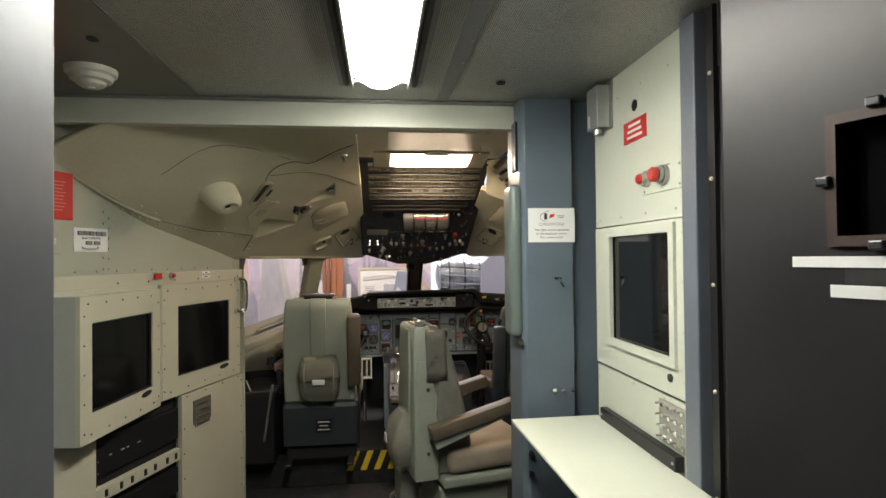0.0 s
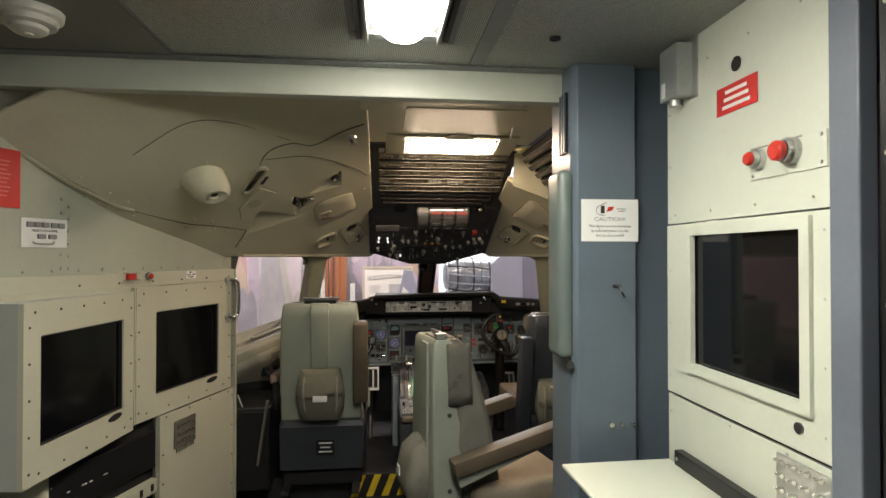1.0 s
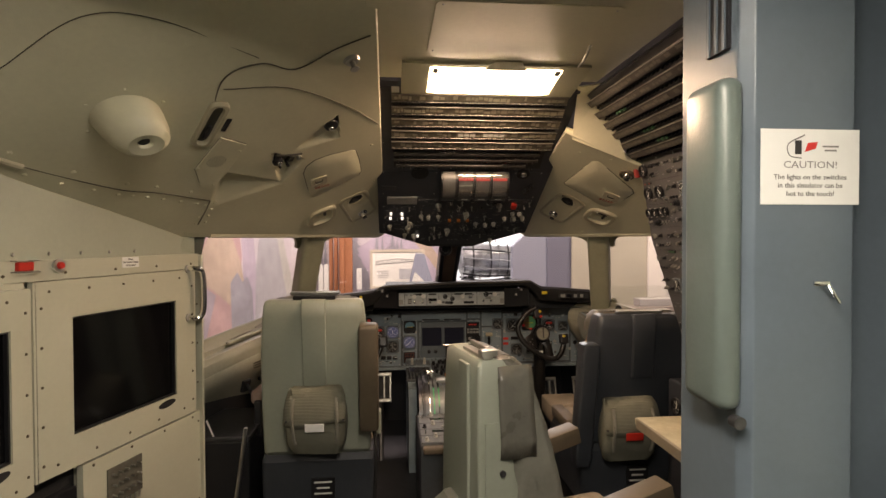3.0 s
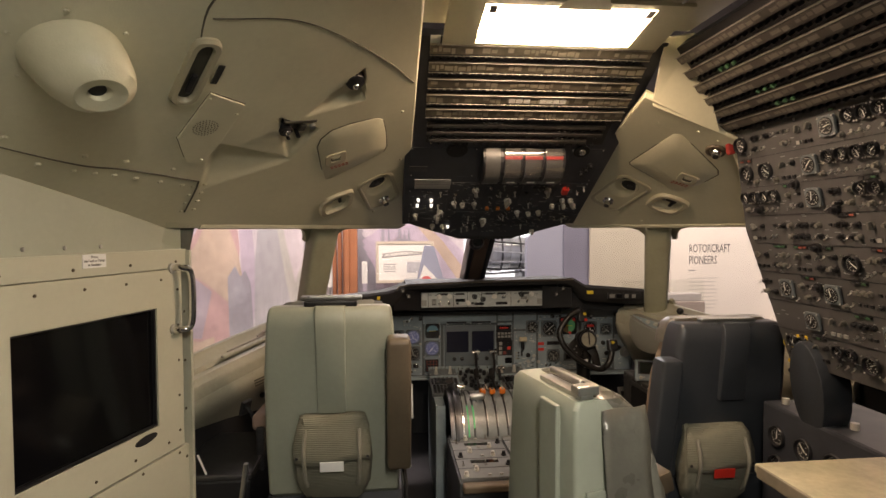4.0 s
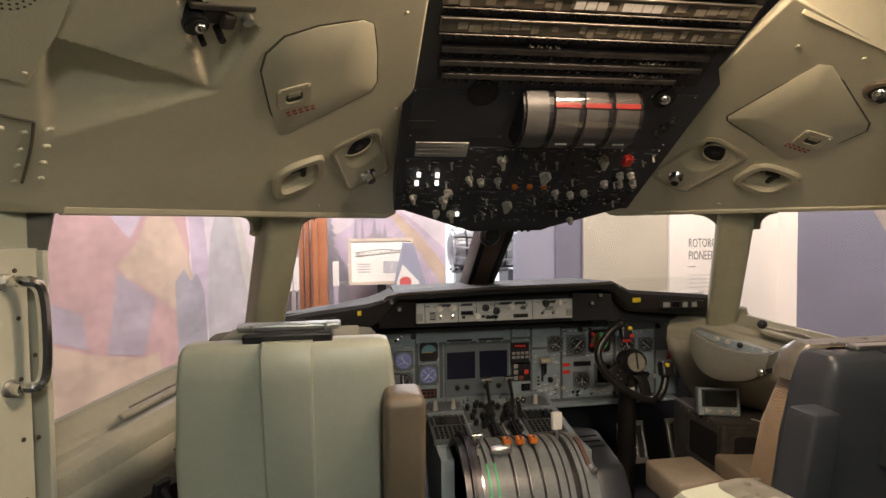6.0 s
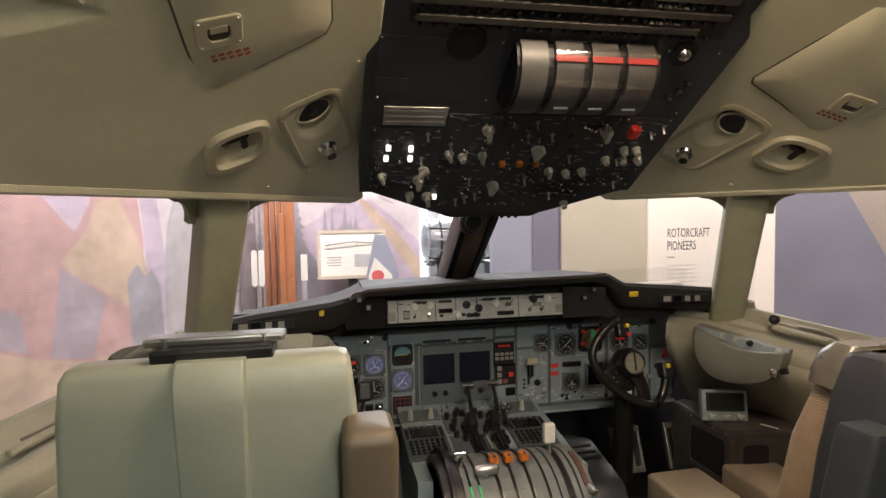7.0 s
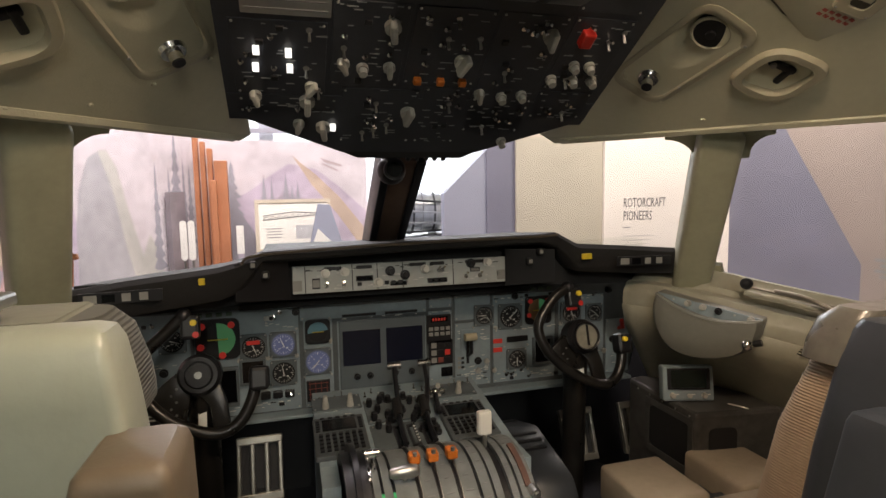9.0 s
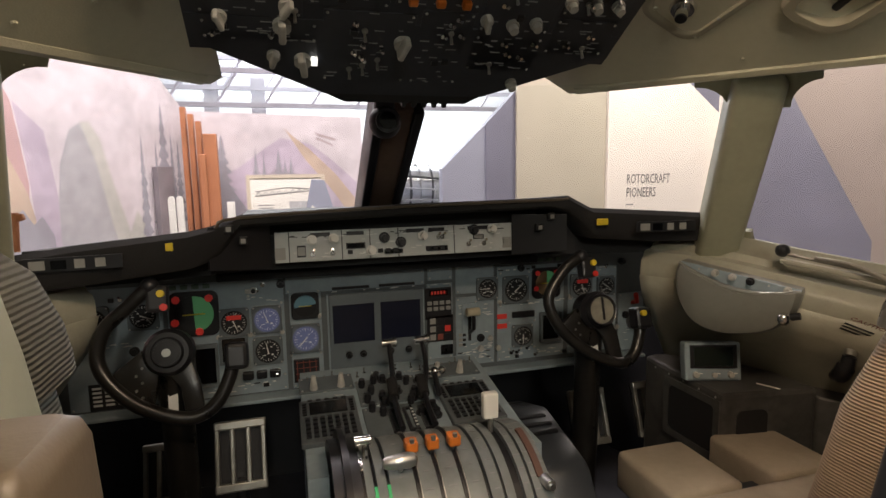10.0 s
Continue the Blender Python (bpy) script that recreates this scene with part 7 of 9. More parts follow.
# ---- first officer's side ----
sc = thing("side_pocket", "grey moulded side pocket with a row of small switches", "side console", basis((0.895, 3.952, 0.95), (0.54, -0.84, 0), (0, 0, 1)))
SIDEGREY = mat("side_pocket_grey", (0.20, 0.20, 0.175), 0.40, vary=0.1, bump=0.08, dirt=0.2)
low = [(0.010, 0.066), (-0.004, 0.015), (-0.045, -0.03), (-0.11, -0.052), (-0.18, -0.056), (-0.235, -0.035), (-0.27, 0.015), (-0.282, 0.07), (-0.278, 0.108)]
low = [(p.x, p.y) for p in curve_pts([(a, b, 0) for a, b in low], 3)]
lip = [(-0.272 + 0.28 * k / 8, 0.122 - 0.047 * k / 8) for k in range(9)]
sag = [(x, y - 0.030 * math.sin(math.pi * k / 8) - 0.003) for k, (x, y) in enumerate(lip)]
part("back_plate", Prism(low + lip, 0.21, Matrix.Translation((0, 0, -0.20))), SIDEGREY, sc)
mid = Vector((-0.135, 0.045))
rings = []
for z, q in ((0.008, 1.0), (0.030, 0.985), (0.046, 0.93), (0.054, 0.80), (0.057, 0.5)):
    rings.append([(mid.x + (x - mid.x) * q, mid.y + (y - mid.y) * q + 0.010 * (1 - q), z) for x, y in low + sag])
part("bowl", loft(bmesh.new(), rings), SIDEGREY, sc, smooth=True)
part("lip", Tube([(x, y, 0.030 + 0.024 * math.sin(math.pi * k / 8)) for k, (x, y) in enumerate(sag)], 0.005, 8), SIDEGREY, sc, smooth=True)
sp = part("switch_strip", Prism(lip + sag[::-1], 0.006, Matrix.Translation((0, 0, 0.012)), 0.0015), IPANEL, sc, "grey strip with a row of small knobs")
for k in range(6):
    x = -0.225 + 0.041 * k
    at(sp, (RIVET, KNOBS, KNOBS, KNOBD, RIVET, KNOBS)[k], x, 0.1 - 0.164 * (x + 0.132) - 0.010, 0.018, 30, 0.85)
cc = part("chrome_cap", ball(bmesh.new(), (-0.022, 0.008, 0.045), 0.017), CHROME, sc, "chrome capped plug", smooth=True)
part("plug", Tube([(-0.02, 0.008, 0.04), (0.012, 0.018, 0.04)], 0.009, 10), BLACK, cc, smooth=True)
screws(sc, Matrix.Translation((0, 0, 0.011)), [(0.006, 0.058), (-0.272, 0.098), (-0.20, -0.052), (-0.09, -0.046)])
WT = basis((0.95, 3.978, 0.89), (0.54, -0.84, 0), (-0.588, -0.378, 0.7))
ct = thing("caution_print", "dark caution print on the olive side wall", "printed notice", WT)
letters("CAUTION", 0.017, Matrix.Translation((0.095, 0.118, 0.001)) @ pose(0, 0, 0, 0, 0, -30), mat("caution_red", (0.14, 0.035, 0.03), 0.6, vary=0), ct, width=1.15)
for k in range(3):
    part("print_bar", Box((0, 0, 0.001), (0.062, 0.006, 0.001), 0, Matrix.Translation((0.113 - 0.005 * k, 0.083 - 0.012 * k, 0)) @ pose(0, 0, 0, 0, 0, -30)), INK, ct)
bx = thing("document_box", "black worn metal box with openings beside the seat", "box", pose(0.757, 4.03, 0.22))
WORN = mat("black_worn_box", (0.068, 0.066, 0.062), 0.38, vary=0.35, scale=14, dirt=0.3)
part("body", Prism([(0.0, 0.0), (0.27, -0.04), (0.27, 0.20), (0.06, 0.34), (0.012, 0.33)], 0.525, None, 0.012), WORN, bx)
part("side_skirt", Prism([(0.262, -0.045), (0.50, -0.42), (0.64, -0.40), (0.31, 0.12)], 0.505, None, 0.006), WORN, bx, "dark skirt along the side wall")
part("side_opening", Prism(round_rect(0.17, 0.13, 0.02), 0.003, basis((0.001, 0.11, 0.42), (0.02, -1, 0), (0, 0, 1))), MATTE, bx)
part("side_rim", framed(bmesh.new(), 0.21, 0.17, (-0.085, -0.065, 0.085, 0.065), 0.004, basis((0.0, 0.11, 0.42), (0.02, -1, 0), (0, 0, 1))), WORN, bx)
part("front_opening", Prism(round_rect(0.085, 0.08, 0.018), 0.003, basis((0.085, -0.0135, 0.44), (1, -0.148, 0), (0, 0, 1))), MATTE, bx)
for k in range(5):
    part("screw", RIVET, None, bx, m=basis((-0.001, 0.02 + 0.06 * k, 0.512), (0.02, -1, 0), (0, 0, 1)))
part("scrap", Tube(curve_pts([(0.14, 0.03, 0.528), (0.15, 0.0, 0.53), (0.165, -0.02, 0.528)], 4), 0.002, 6), WHITE, bx, "torn white tape scrap")
sd = thing("small_display", "small grey display unit with a dark green screen", "display", basis((0.806, 4.112, 0.747), (0.143, -0.046, 0), (0.05, 0.16, 0.9)))
part("case", Box((0, 0.052, -0.02), (0.15, 0.104, 0.04), 0.006), IPANEL, sd)
part("bezel", framed(bmesh.new(), 0.124, 0.062, (-0.052, -0.026, 0.052, 0.026), 0.004, Matrix.Translation((0, 0.066, 0.0))), BLACK, sd)
part("glass", Box((0, 0.066, 0.001), (0.106, 0.054, 0.002)), mat("dark_green_screen", (0.008, 0.014, 0.012), 0.15, vary=0), sd)
for x in (-0.048, 0.0, 0.045):
    part("knob", Cyl((x, 0.017, 0.005), 0.009 if x else 0.005, 0.010, r2=0.007), OFFWHITE, sd)
    part("print_arc", Box((x + 0.013, 0.02, 0.0006), (0.010, 0.003, 0.001)), PRINT, sd)
for s in (-1, 1):
    mic = thing("hose_socket", "black hose plugged into a round wall socket", "hose", basis((s * 1.002, 3.896, 0.89), (s * 0.54, -0.84, 0), (s * -0.588, -0.378, 0.7)))
    zs = s
    part("socket", cyl(Cyl((0, 0, 0.004 * zs), 0.027, 0.008), (0, 0, 0.018 * zs), 0.014, 0.03), ALU, mic, "metal wall socket")
    part("hose", Tube(curve_pts([(0.0, 0, 0.03 * zs), (-0.006, -0.02, 0.05 * zs), (-0.018, -0.055, 0.055 * zs), (-0.034, -0.115, 0.028 * zs)], 5), [0.015] * 5 + [0.020] * 6 + [0.013] * 5, 10), BLACK, mic, smooth=True)
    # latch gear on the sill
    lt = thing("window_latch", "metal window latch rail on the sill", "window latch", basis((s * 0.935, 3.93, 1.065), (s * 0.54, -0.84, -0.15), (0, 0, 1)))
    part("rail", Box((0.12, 0.01, 0.0), (0.42, 0.014, 0.022), 0.005), SILL, lt)
    part("rod", Tube([(-0.08, 0.028, 0.004), (0.30, 0.022, 0.004)], 0.0035), DULLRAIL, lt)
    part("crank", Tube(curve_pts([(-0.02, 0.03, 0.0), (0.05, 0.035, 0.02), (0.12, 0.02, 0.03)], 4), 0.006), DULLRAIL, lt)
    part("ball_knob", ball(bmesh.new(), (-0.09, 0.035, 0.0), 0.017), BLACK, lt, smooth=True)
# small things on the captain's side
WL = basis((-1.045, 3.72, 0.86), (0.54, 0.84, 0.08), (0.30, -0.19, 0.93))
vt = thing("wall_outlet", "pair of round grey outlets on the side wall", "air outlet", WL @ Matrix.Translation((0.23, 0.10, 0.02)))
for x, y in ((0.0, 0.0), (-0.045, -0.035)):
    o = part("outlet", cyl(Cyl((x, y, 0.01), 0.030, 0.02, seg=20, r2=0.026), (x, y, 0.026), 0.018, 0.014, seg=18), DARKMETAL, vt, smooth=True)
    part("bore", Cyl((x, y, 0.035), 0.012, 0.004), BLACK, o)
lv = thing("wall_lever", "dark lever with a short handle on the side wall", "lever", WL @ Matrix.Translation((-0.02, -0.03, 0.02)))
part("bracket", Box((0, 0, 0.008), (0.045, 0.06, 0.016), 0.004), DARKMETAL, lv)
part("arm", Tube(curve_pts([(0, 0.01, 0.01), (0.005, -0.02, 0.045), (0.03, -0.06, 0.06)], 4), 0.008, 8), BLACK, lv, smooth=True)
part("grip", Cyl((0.036, -0.068, 0.06), 0.012, 0.045, "x", 14), BLACK, lv, smooth=True)
for k in range(3):
    single("wall_print", Box((0.04, 0.075 - 0.014 * k, 0.021), (0.07 - 0.012 * k, 0.006, 0.001), 0, WL), DARKREC, "small dark print on the side wall", "printed notice", group="side wall prints")
st = thing("side_stowage", "dark stowage box with a thin upright panel", "stowage box", pose(-1.08, 3.62, 0.22))
part("box", Box((0, 0.0, 0.22), (0.24, 0.40, 0.44), 0.01), BLACK, st)
part("panel", Box((0.04, -0.21, 0.33), (0.014, 0.02, 0.36), 0.003, pose(0, 0, 0, 0, 8, 0)), ALU, st)
part("lid", Box((0.0, 0.0, 0.45), (0.25, 0.41, 0.02), 0.006), DARKMETAL, st)
cab = single("rack_cable", Tube(curve_pts([(-1.13, 3.42, 0.75), (-1.10, 3.43, 0.66), (-1.085, 3.44, 0.58), (-1.12, 3.44, 0.50), (-1.15, 3.43, 0.52)], 5), 0.004, 6), WHITE, "thin white cable hanging beside the rack", "cable")

# ---- rear room ----
# equipment rack along the slanted side
RACK = basis((-1.365, 2.74, 0), (0.3235, 1, 0), (0, 0, 1))      # x along the front, y up, z into the room
rack = thing("equipment_rack", "cream painted metal equipment rack with two black monitors", "equipment rack", RACK)
# front plates round the open bay
for x0, x1, y0, y1 in ((-0.95, -0.42, 0.0, 0.80), (-0.42, 0.13, 0.0, 0.10), (0.13, 0.70, 0.0, 0.80), (-0.95, 0.70, 1.385, 1.445), (-0.95, -0.05, 0.80, 1.385)):
    part("front_plate", Box(((x0 + x1) / 2, (y0 + y1) / 2, -0.012), (x1 - x0 - 0.001, y1 - y0 - 0.001, 0.024), 0.0008), CREAM, rack)
part("carcass", Box((-0.12, 0.72, -0.30), (1.62, 1.43, 0.5)), CREAM, rack)
part("end_plate", Box((0.702, 0.72, -0.26), (0.012, 1.44, 0.55), 0.002), CREAM, rack)


DARKSCREW = link("screw", cyl(cyl(bmesh.new(), (0, 0, 0.0008), 0.0038, 0.0018, seg=8, r2=0.003), (0, 0, 0.0018), 0.0014, 0.0004, seg=6), mat("dull_screw", (0.12, 0.10, 0.07), 0.5, 0.6, vary=0.2))


def monitor_unit(name, m, w, h, hole, depth, label):
    u = part(name, framed(bmesh.new(), w, h, hole, depth), CREAM, rack, label, m=m)
    x0, y0, x1, y1 = hole
    part("screen", Box(((x0 + x1) / 2, (y0 + y1) / 2, depth - 0.022), (x1 - x0 + 0.004, y1 - y0 + 0.004, 0.01)), SCREEN, u, "black glass monitor screen")
    lip = framed(bmesh.new(), x1 - x0 + 0.006, y1 - y0 + 0.006, ((x0 - x1) / 2 + 0.006, (y0 - y1) / 2 + 0.006, (x1 - x0) / 2 - 0.006, (y1 - y0) / 2 - 0.006), 0.014)
    part("screen_lip", lip, BLACK, u, m=Matrix.Translation(((x0 + x1) / 2, (y0 + y1) / 2, depth - 0.02)))
    sl = [(0.045 * math.cos(a), 0.013 * math.sin(a)) for a in np.linspace(0, 2 * math.pi, 20, endpoint=False)]
    part("finger_slot", Prism(sl, 0.0012, Matrix.Translation((x1 - 0.055, y0 - 0.022, depth)) @ pose(0, 0, 0, 0, 0, 3)), MATTE, u, "dark oval finger slot")
    pts = []
    for k in range(5):
        t = -0.5 + (k + 0.15) / 4.6
        pts += [(t * (w - 0.06), h / 2 - 0.03), (t * (w - 0.06) + 0.02, -h / 2 + 0.03)]
        pts += [(-w / 2 + 0.025, t * (h - 0.05)), (w / 2 - 0.02, t * (h - 0.05) + 0.01)]
    screws(u, Matrix.Translation((0, 0, depth)), pts, DARKSCREW, 1.25)
    return u


# the near monitor stands in a wedge-shaped box, proud of the rack
A = basis((-1.437, 2.10, 0), (0.072, 0.64, 0), (0, 0, 1))
wm = RACK.inverted() @ A
monitor_unit("monitor_box", wm @ Matrix.Translation((0.302, 1.08, -0.02)), 0.604, 0.575, (-0.228, -0.176, 0.23, 0.18), 0.02, "cream wedge-shaped monitor housing")
bm = bmesh.new()
ring = [wm @ Vector((0.0, 0.793, -0.018)), wm @ Vector((0.604, 0.793, -0.018)), Vector((-0.05, 0.793, -0.01)), Vector((-0.66, 0.793, -0.01))]
top = [p + Vector((0, 0.575, 0)) for p in ring]
loft(bm, [ring, top])
part("housing_side", bm, mat("housing_grey", (0.42, 0.44, 0.42), 0.4, vary=0.06), rack, "grey side of the monitor housing")
monitor_unit("monitor_panel", Matrix.Translation((0.322, 1.095, -0.016)), 0.70, 0.575, (-0.222, -0.19, 0.237, 0.173), 0.018, "cream monitor panel flush in the rack")
part("seam", Box((-0.02, 1.09, 0.0005), (0.004, 0.58, 0.003)), BLACK, rack)
# edge screws, warning button, lamp, label
screws(rack, Matrix(), [(0.685, 0.12 + 0.16 * k) for k in range(8)] + [(-0.3 + 0.19 * k, 1.405) for k in range(6)] + [(0.15, 0.1 + 0.13 * k) for k in range(5)] + [(0.17 + 0.16 * k, 0.785) for k in range(4)], DARKSCREW, 1.3)
b = part("guarded_button", Box((-0.055, 1.43, 0.008), (0.046, 0.026, 0.016), 0.004), RED, rack, "red guarded push button")
part("guard", Tube([(-0.09, 1.415, 0.004), (-0.09, 1.415, 0.022), (-0.02, 1.415, 0.022), (-0.02, 1.415, 0.004)], 0.002), ALU, b)
part("guard", Tube([(-0.09, 1.446, 0.004), (-0.09, 1.446, 0.022), (-0.02, 1.446, 0.022), (-0.02, 1.446, 0.004)], 0.002), ALU, b)
b = part("warning_lamp", cyl(Cyl((0.05, 1.428, 0.006), 0.016, 0.012), (0.05, 1.428, 0.012), 0.02, 0.004), ALU, rack, "red warning lamp in a metal ring")
part("lens", Cyl((0.05, 1.428, 0.017), 0.012, 0.01, r2=0.009), RED, b)
pl = part("placard", Box((0.335, 1.425, 0.001), (0.075, 0.036, 0.002)), PAPER, rack, "small white notice")
for k, wds in enumerate(("Please,", "No Food or Drinks", "In Simulator")):
    letters(wds, 0.0095, Matrix.Translation((0.335, 1.433 - k * 0.0105, 0.0022)), INK, pl, "CENTER", 0.9)
# grab handle at the end
hd = part("grab_handle", Tube(curve_pts([(0.65, 1.385, 0.0), (0.655, 1.387, 0.03), (0.672, 1.372, 0.052), (0.676, 1.29, 0.056), (0.672, 1.205, 0.052), (0.655, 1.19, 0.03), (0.65, 1.192, 0.0)], 5), 0.011), CHROME, rack, "bent metal grab handle", smooth=True, m=Matrix.Translation((-0.022, 0, 0)))
for y in (1.385, 1.192):
    part("foot", Cyl((0.65, y, 0.003), 0.016, 0.008), ALU, hd)
# switch board with small toggles
sb = part("switch_board", Box((0.295, 0.685, 0.003), (0.15, 0.125, 0.006), 0.001), mat("switch_board_grey", (0.11, 0.105, 0.085), 0.5, vary=0.2, scale=30), rack, "small board of toggle switches")
for r in range(3):
    for c in range(5):
        part("toggle", Cyl((0.24 + c * 0.027, 0.655 + r * 0.035, 0.012), 0.0035, 0.018), ALU, sb)
for c in range(7):
    part("lead", Box((0.235 + c * 0.02, 0.614, 0.006), (0.006, 0.022, 0.004)), ALU, sb)
# open bay with equipment
part("bay_back", Box((-0.145, 0.45, -0.045), (0.56, 0.74, 0.01)), MATTE, rack)
bay = part("bay_unit", Box((-0.145, 0.66, -0.028), (0.53, 0.16, 0.03), 0.003), BLACK, rack, "black rack unit with small lit lamps")
for k in range(4):
    part("lamp", Box((-0.33 + k * 0.05 + 0.02 * (k % 2), 0.655, -0.012), (0.02 if k % 2 else 0.012, 0.005, 0.003)), OFFWHITE, bay)
u2 = part("bay_unit", Box((-0.145, 0.50, -0.022), (0.54, 0.06, 0.03), 0.003), CREAM, rack, "cream rack unit with switches")
for k in range(7):
    part("switch", Box((-0.36 + k * 0.075 + (0.01 if k % 2 else 0), 0.50, -0.005), (0.014, 0.03, 0.008), 0.002), BLACK, u2)
u3 = part("bay_unit", Box((-0.145, 0.37, -0.028), (0.53, 0.13, 0.03), 0.003), BLACK, rack, "black rack unit")
screws(rack, Matrix.Translation((0, 0, -0.002)), [(x, 0.35 + k * 0.05) for x in (-0.41, 0.118) for k in range(8)])

# on the flat panel above the rack
WP = basis((-1.365 - 0.0115 + 0.012, 2.74 - 0.004, 0), (0.3235, 1, 0), (0, 0, 1)) @ Matrix.Translation((0, 0, -0.0115))
red = thing("red_notice", "red notice board with faded small print on the wall", "notice", WP @ Matrix.Translation((-0.63, 1.768, 0)))
part("plate", Box((0, 0, 0.002), (0.21, 0.19, 0.004), 0.001), REDSIGN, red)
LIGHTRED = mat("faded_print", (0.72, 0.20, 0.17), 0.6, vary=0)
for k in range(9):
    part("print_line", Box((0, 0.055 - k * 0.014, 0.0044), (0.14 - 0.012 * (k % 3), 0.004, 0.0008)), LIGHTRED, red)
pc = thing("video_control_plate", "white control plate with grey push buttons on the wall", "control plate", WP @ Matrix.Translation((-0.434, 1.595, 0)))
part("plate", Box((0, 0, 0.002), (0.175, 0.10, 0.004), 0.001), PAPER, pc)
for k in range(5):
    part("button", Box((-0.058 + k * 0.029 + (0.004 if k > 2 else 0), 0.028, 0.007), (0.024, 0.018, 0.008), 0.002), GREYINK, pc)
for k in range(2):
    part("button", Box((-0.015 + k * 0.042, -0.012, 0.007), (0.03, 0.016, 0.008), 0.002), GREYINK, pc)
letters("VIDEO CONTROL", 0.0125, Matrix.Translation((0, 0.004, 0.0045)), INK, pc, "CENTER")
part("guard_bar", Tube(curve_pts([(-0.045, -0.03, 0.004), (-0.04, -0.036, 0.014), (0.02, -0.036, 0.014), (0.035, -0.028, 0.004)], 4), 0.003), ALU, pc)
sw = thing("wall_switch", "steel wall plate with a toggle switch", "light switch", WP @ Matrix.Translation((-0.622, 1.585, 0)))
part("plate", Box((0, 0, 0.002), (0.07, 0.10, 0.004), 0.002), GREYGREEN, sw)
part("toggle", Box((0, 0.004, 0.010), (0.012, 0.024, 0.016), 0.003, pose(0, 0, 0, 20, 0, 0)), WHITE, sw)
screws(sw, Matrix.Translation((0, 0, 0.004)), [(0, 0.035), (0, -0.035)])
screws(wall_left, WP, [(-0.335, 1.47 + k * 0.045) for k in range(6)] + [(-0.95 + 0.11 * k, 1.462) for k in range(13)] + [(-0.365, 1.47 + k * 0.05) for k in range(6)], RIVET, 1.7)

# ---- post at the corner of the engineer's station ----
post = thing("corner_post", "blue-grey painted steel corner post with scratches", "post", pose(0.0, 0.0, 0.0))
prof = [(0.272, 2.22), (0.272, 2.025), (0.290, 2.0), (0.485, 2.0), (0.485, 2.035), (0.72, 2.035), (0.72, 2.22)]
part("column", Prism(prof, 2.145, None, 0.003), BLUEGREY, post, smooth=False)
lou = part("louvre", Box((0.268, 2.08, 1.96), (0.008, 0.07, 0.20)), BLACK, post, "dark louvred slot")
for k in range(3):
    part("slat", Box((0.263, 2.055 + k * 0.025, 1.96), (0.004, 0.008, 0.2)), BLUEGREY, lou)
PADMAT = mat("post_pad_vinyl", (0.13, 0.165, 0.155), 0.32, vary=0.08, scale=5, bump=0.1)
bm = bmesh.new()
box(bm, (0.255, 2.075, 1.49), (0.052, 0.135, 0.62), 0.024, seg=4)
pad = part("edge_pad", bm, PADMAT, post, "rounded grey-green vinyl edge pad", smooth=True)
part("pad_bolt", Cyl((0.262, 2.005, 1.165), 0.012, 0.02, "y"), DARKMETAL, post)
PF = basis((0.385, 2.0, 0), (1, 0, 0), (0, 0, 1))
hk = part("hook", Tube([(0.0, 1.415, 0.0), (0.0, 1.415, 0.02), (0.004, 1.40, 0.028), (0.012, 1.385, 0.03)], 0.003), CHROME, post, m=PF @ Matrix.Translation((0.035, 0, 0)))
part("hook_plate", Box((0, 1.418, 0.002), (0.03, 0.008, 0.004)), CHROME, hk)
for k, r in enumerate((0.008, 0.006, 0.006)):
    part("stud", Cyl((0.012 + k * 0.036, 0.97, 0.006), r, 0.014), CHROME, post, m=PF)
nt = thing("caution_notice", "white paper caution notice with a red and black mark", "notice", PF @ Matrix.Translation((0.006, 1.632, 0)) @ Matrix.Diagonal((1.06, 1.04, 1, 1)))
part("paper", Box((0.005, 0, 0.001), (0.182, 0.132, 0.0015)), PAPER, nt)
part("mark", Prism([(-0.024, 0.022), (-0.012, 0.022), (-0.012, 0.046), (-0.024, 0.046)], 0.0006, Matrix.Translation((0, 0, 0.0018))), INK, nt, "black shape of a mark")
part("mark", Prism([(-0.006, 0.026), (0.014, 0.032), (0.018, 0.044), (0.0, 0.042)], 0.0006, Matrix.Translation((0, 0, 0.0018))), REDSIGN, nt, "red shape of a mark")
part("mark_arc", Tube(curve_pts([(-0.012, 0.015, 0.002), (-0.034, 0.02, 0.002), (-0.036, 0.04, 0.002), (-0.006, 0.056, 0.002)], 5), 0.0012, 4), GREYINK, nt)
for k in range(2):
    part("print_bar", Box((0.042, 0.036 - k * 0.007, 0.002), (0.03 - k * 0.008, 0.003, 0.0006)), GREYINK, nt)
letters("CAUTION!", 0.0175, Matrix.Translation((0.005, -0.002, 0.0018)), GREYINK, nt, "CENTER", 1.2)
for k, wds in enumerate(("The lights on the switches", "in this simulator can be", "hot to the touch!")):
    letters(wds, 0.0125, Matrix.Translation((0.005, -0.022 - k * 0.0145, 0.0018)), INK, nt, "CENTER", 1.02)

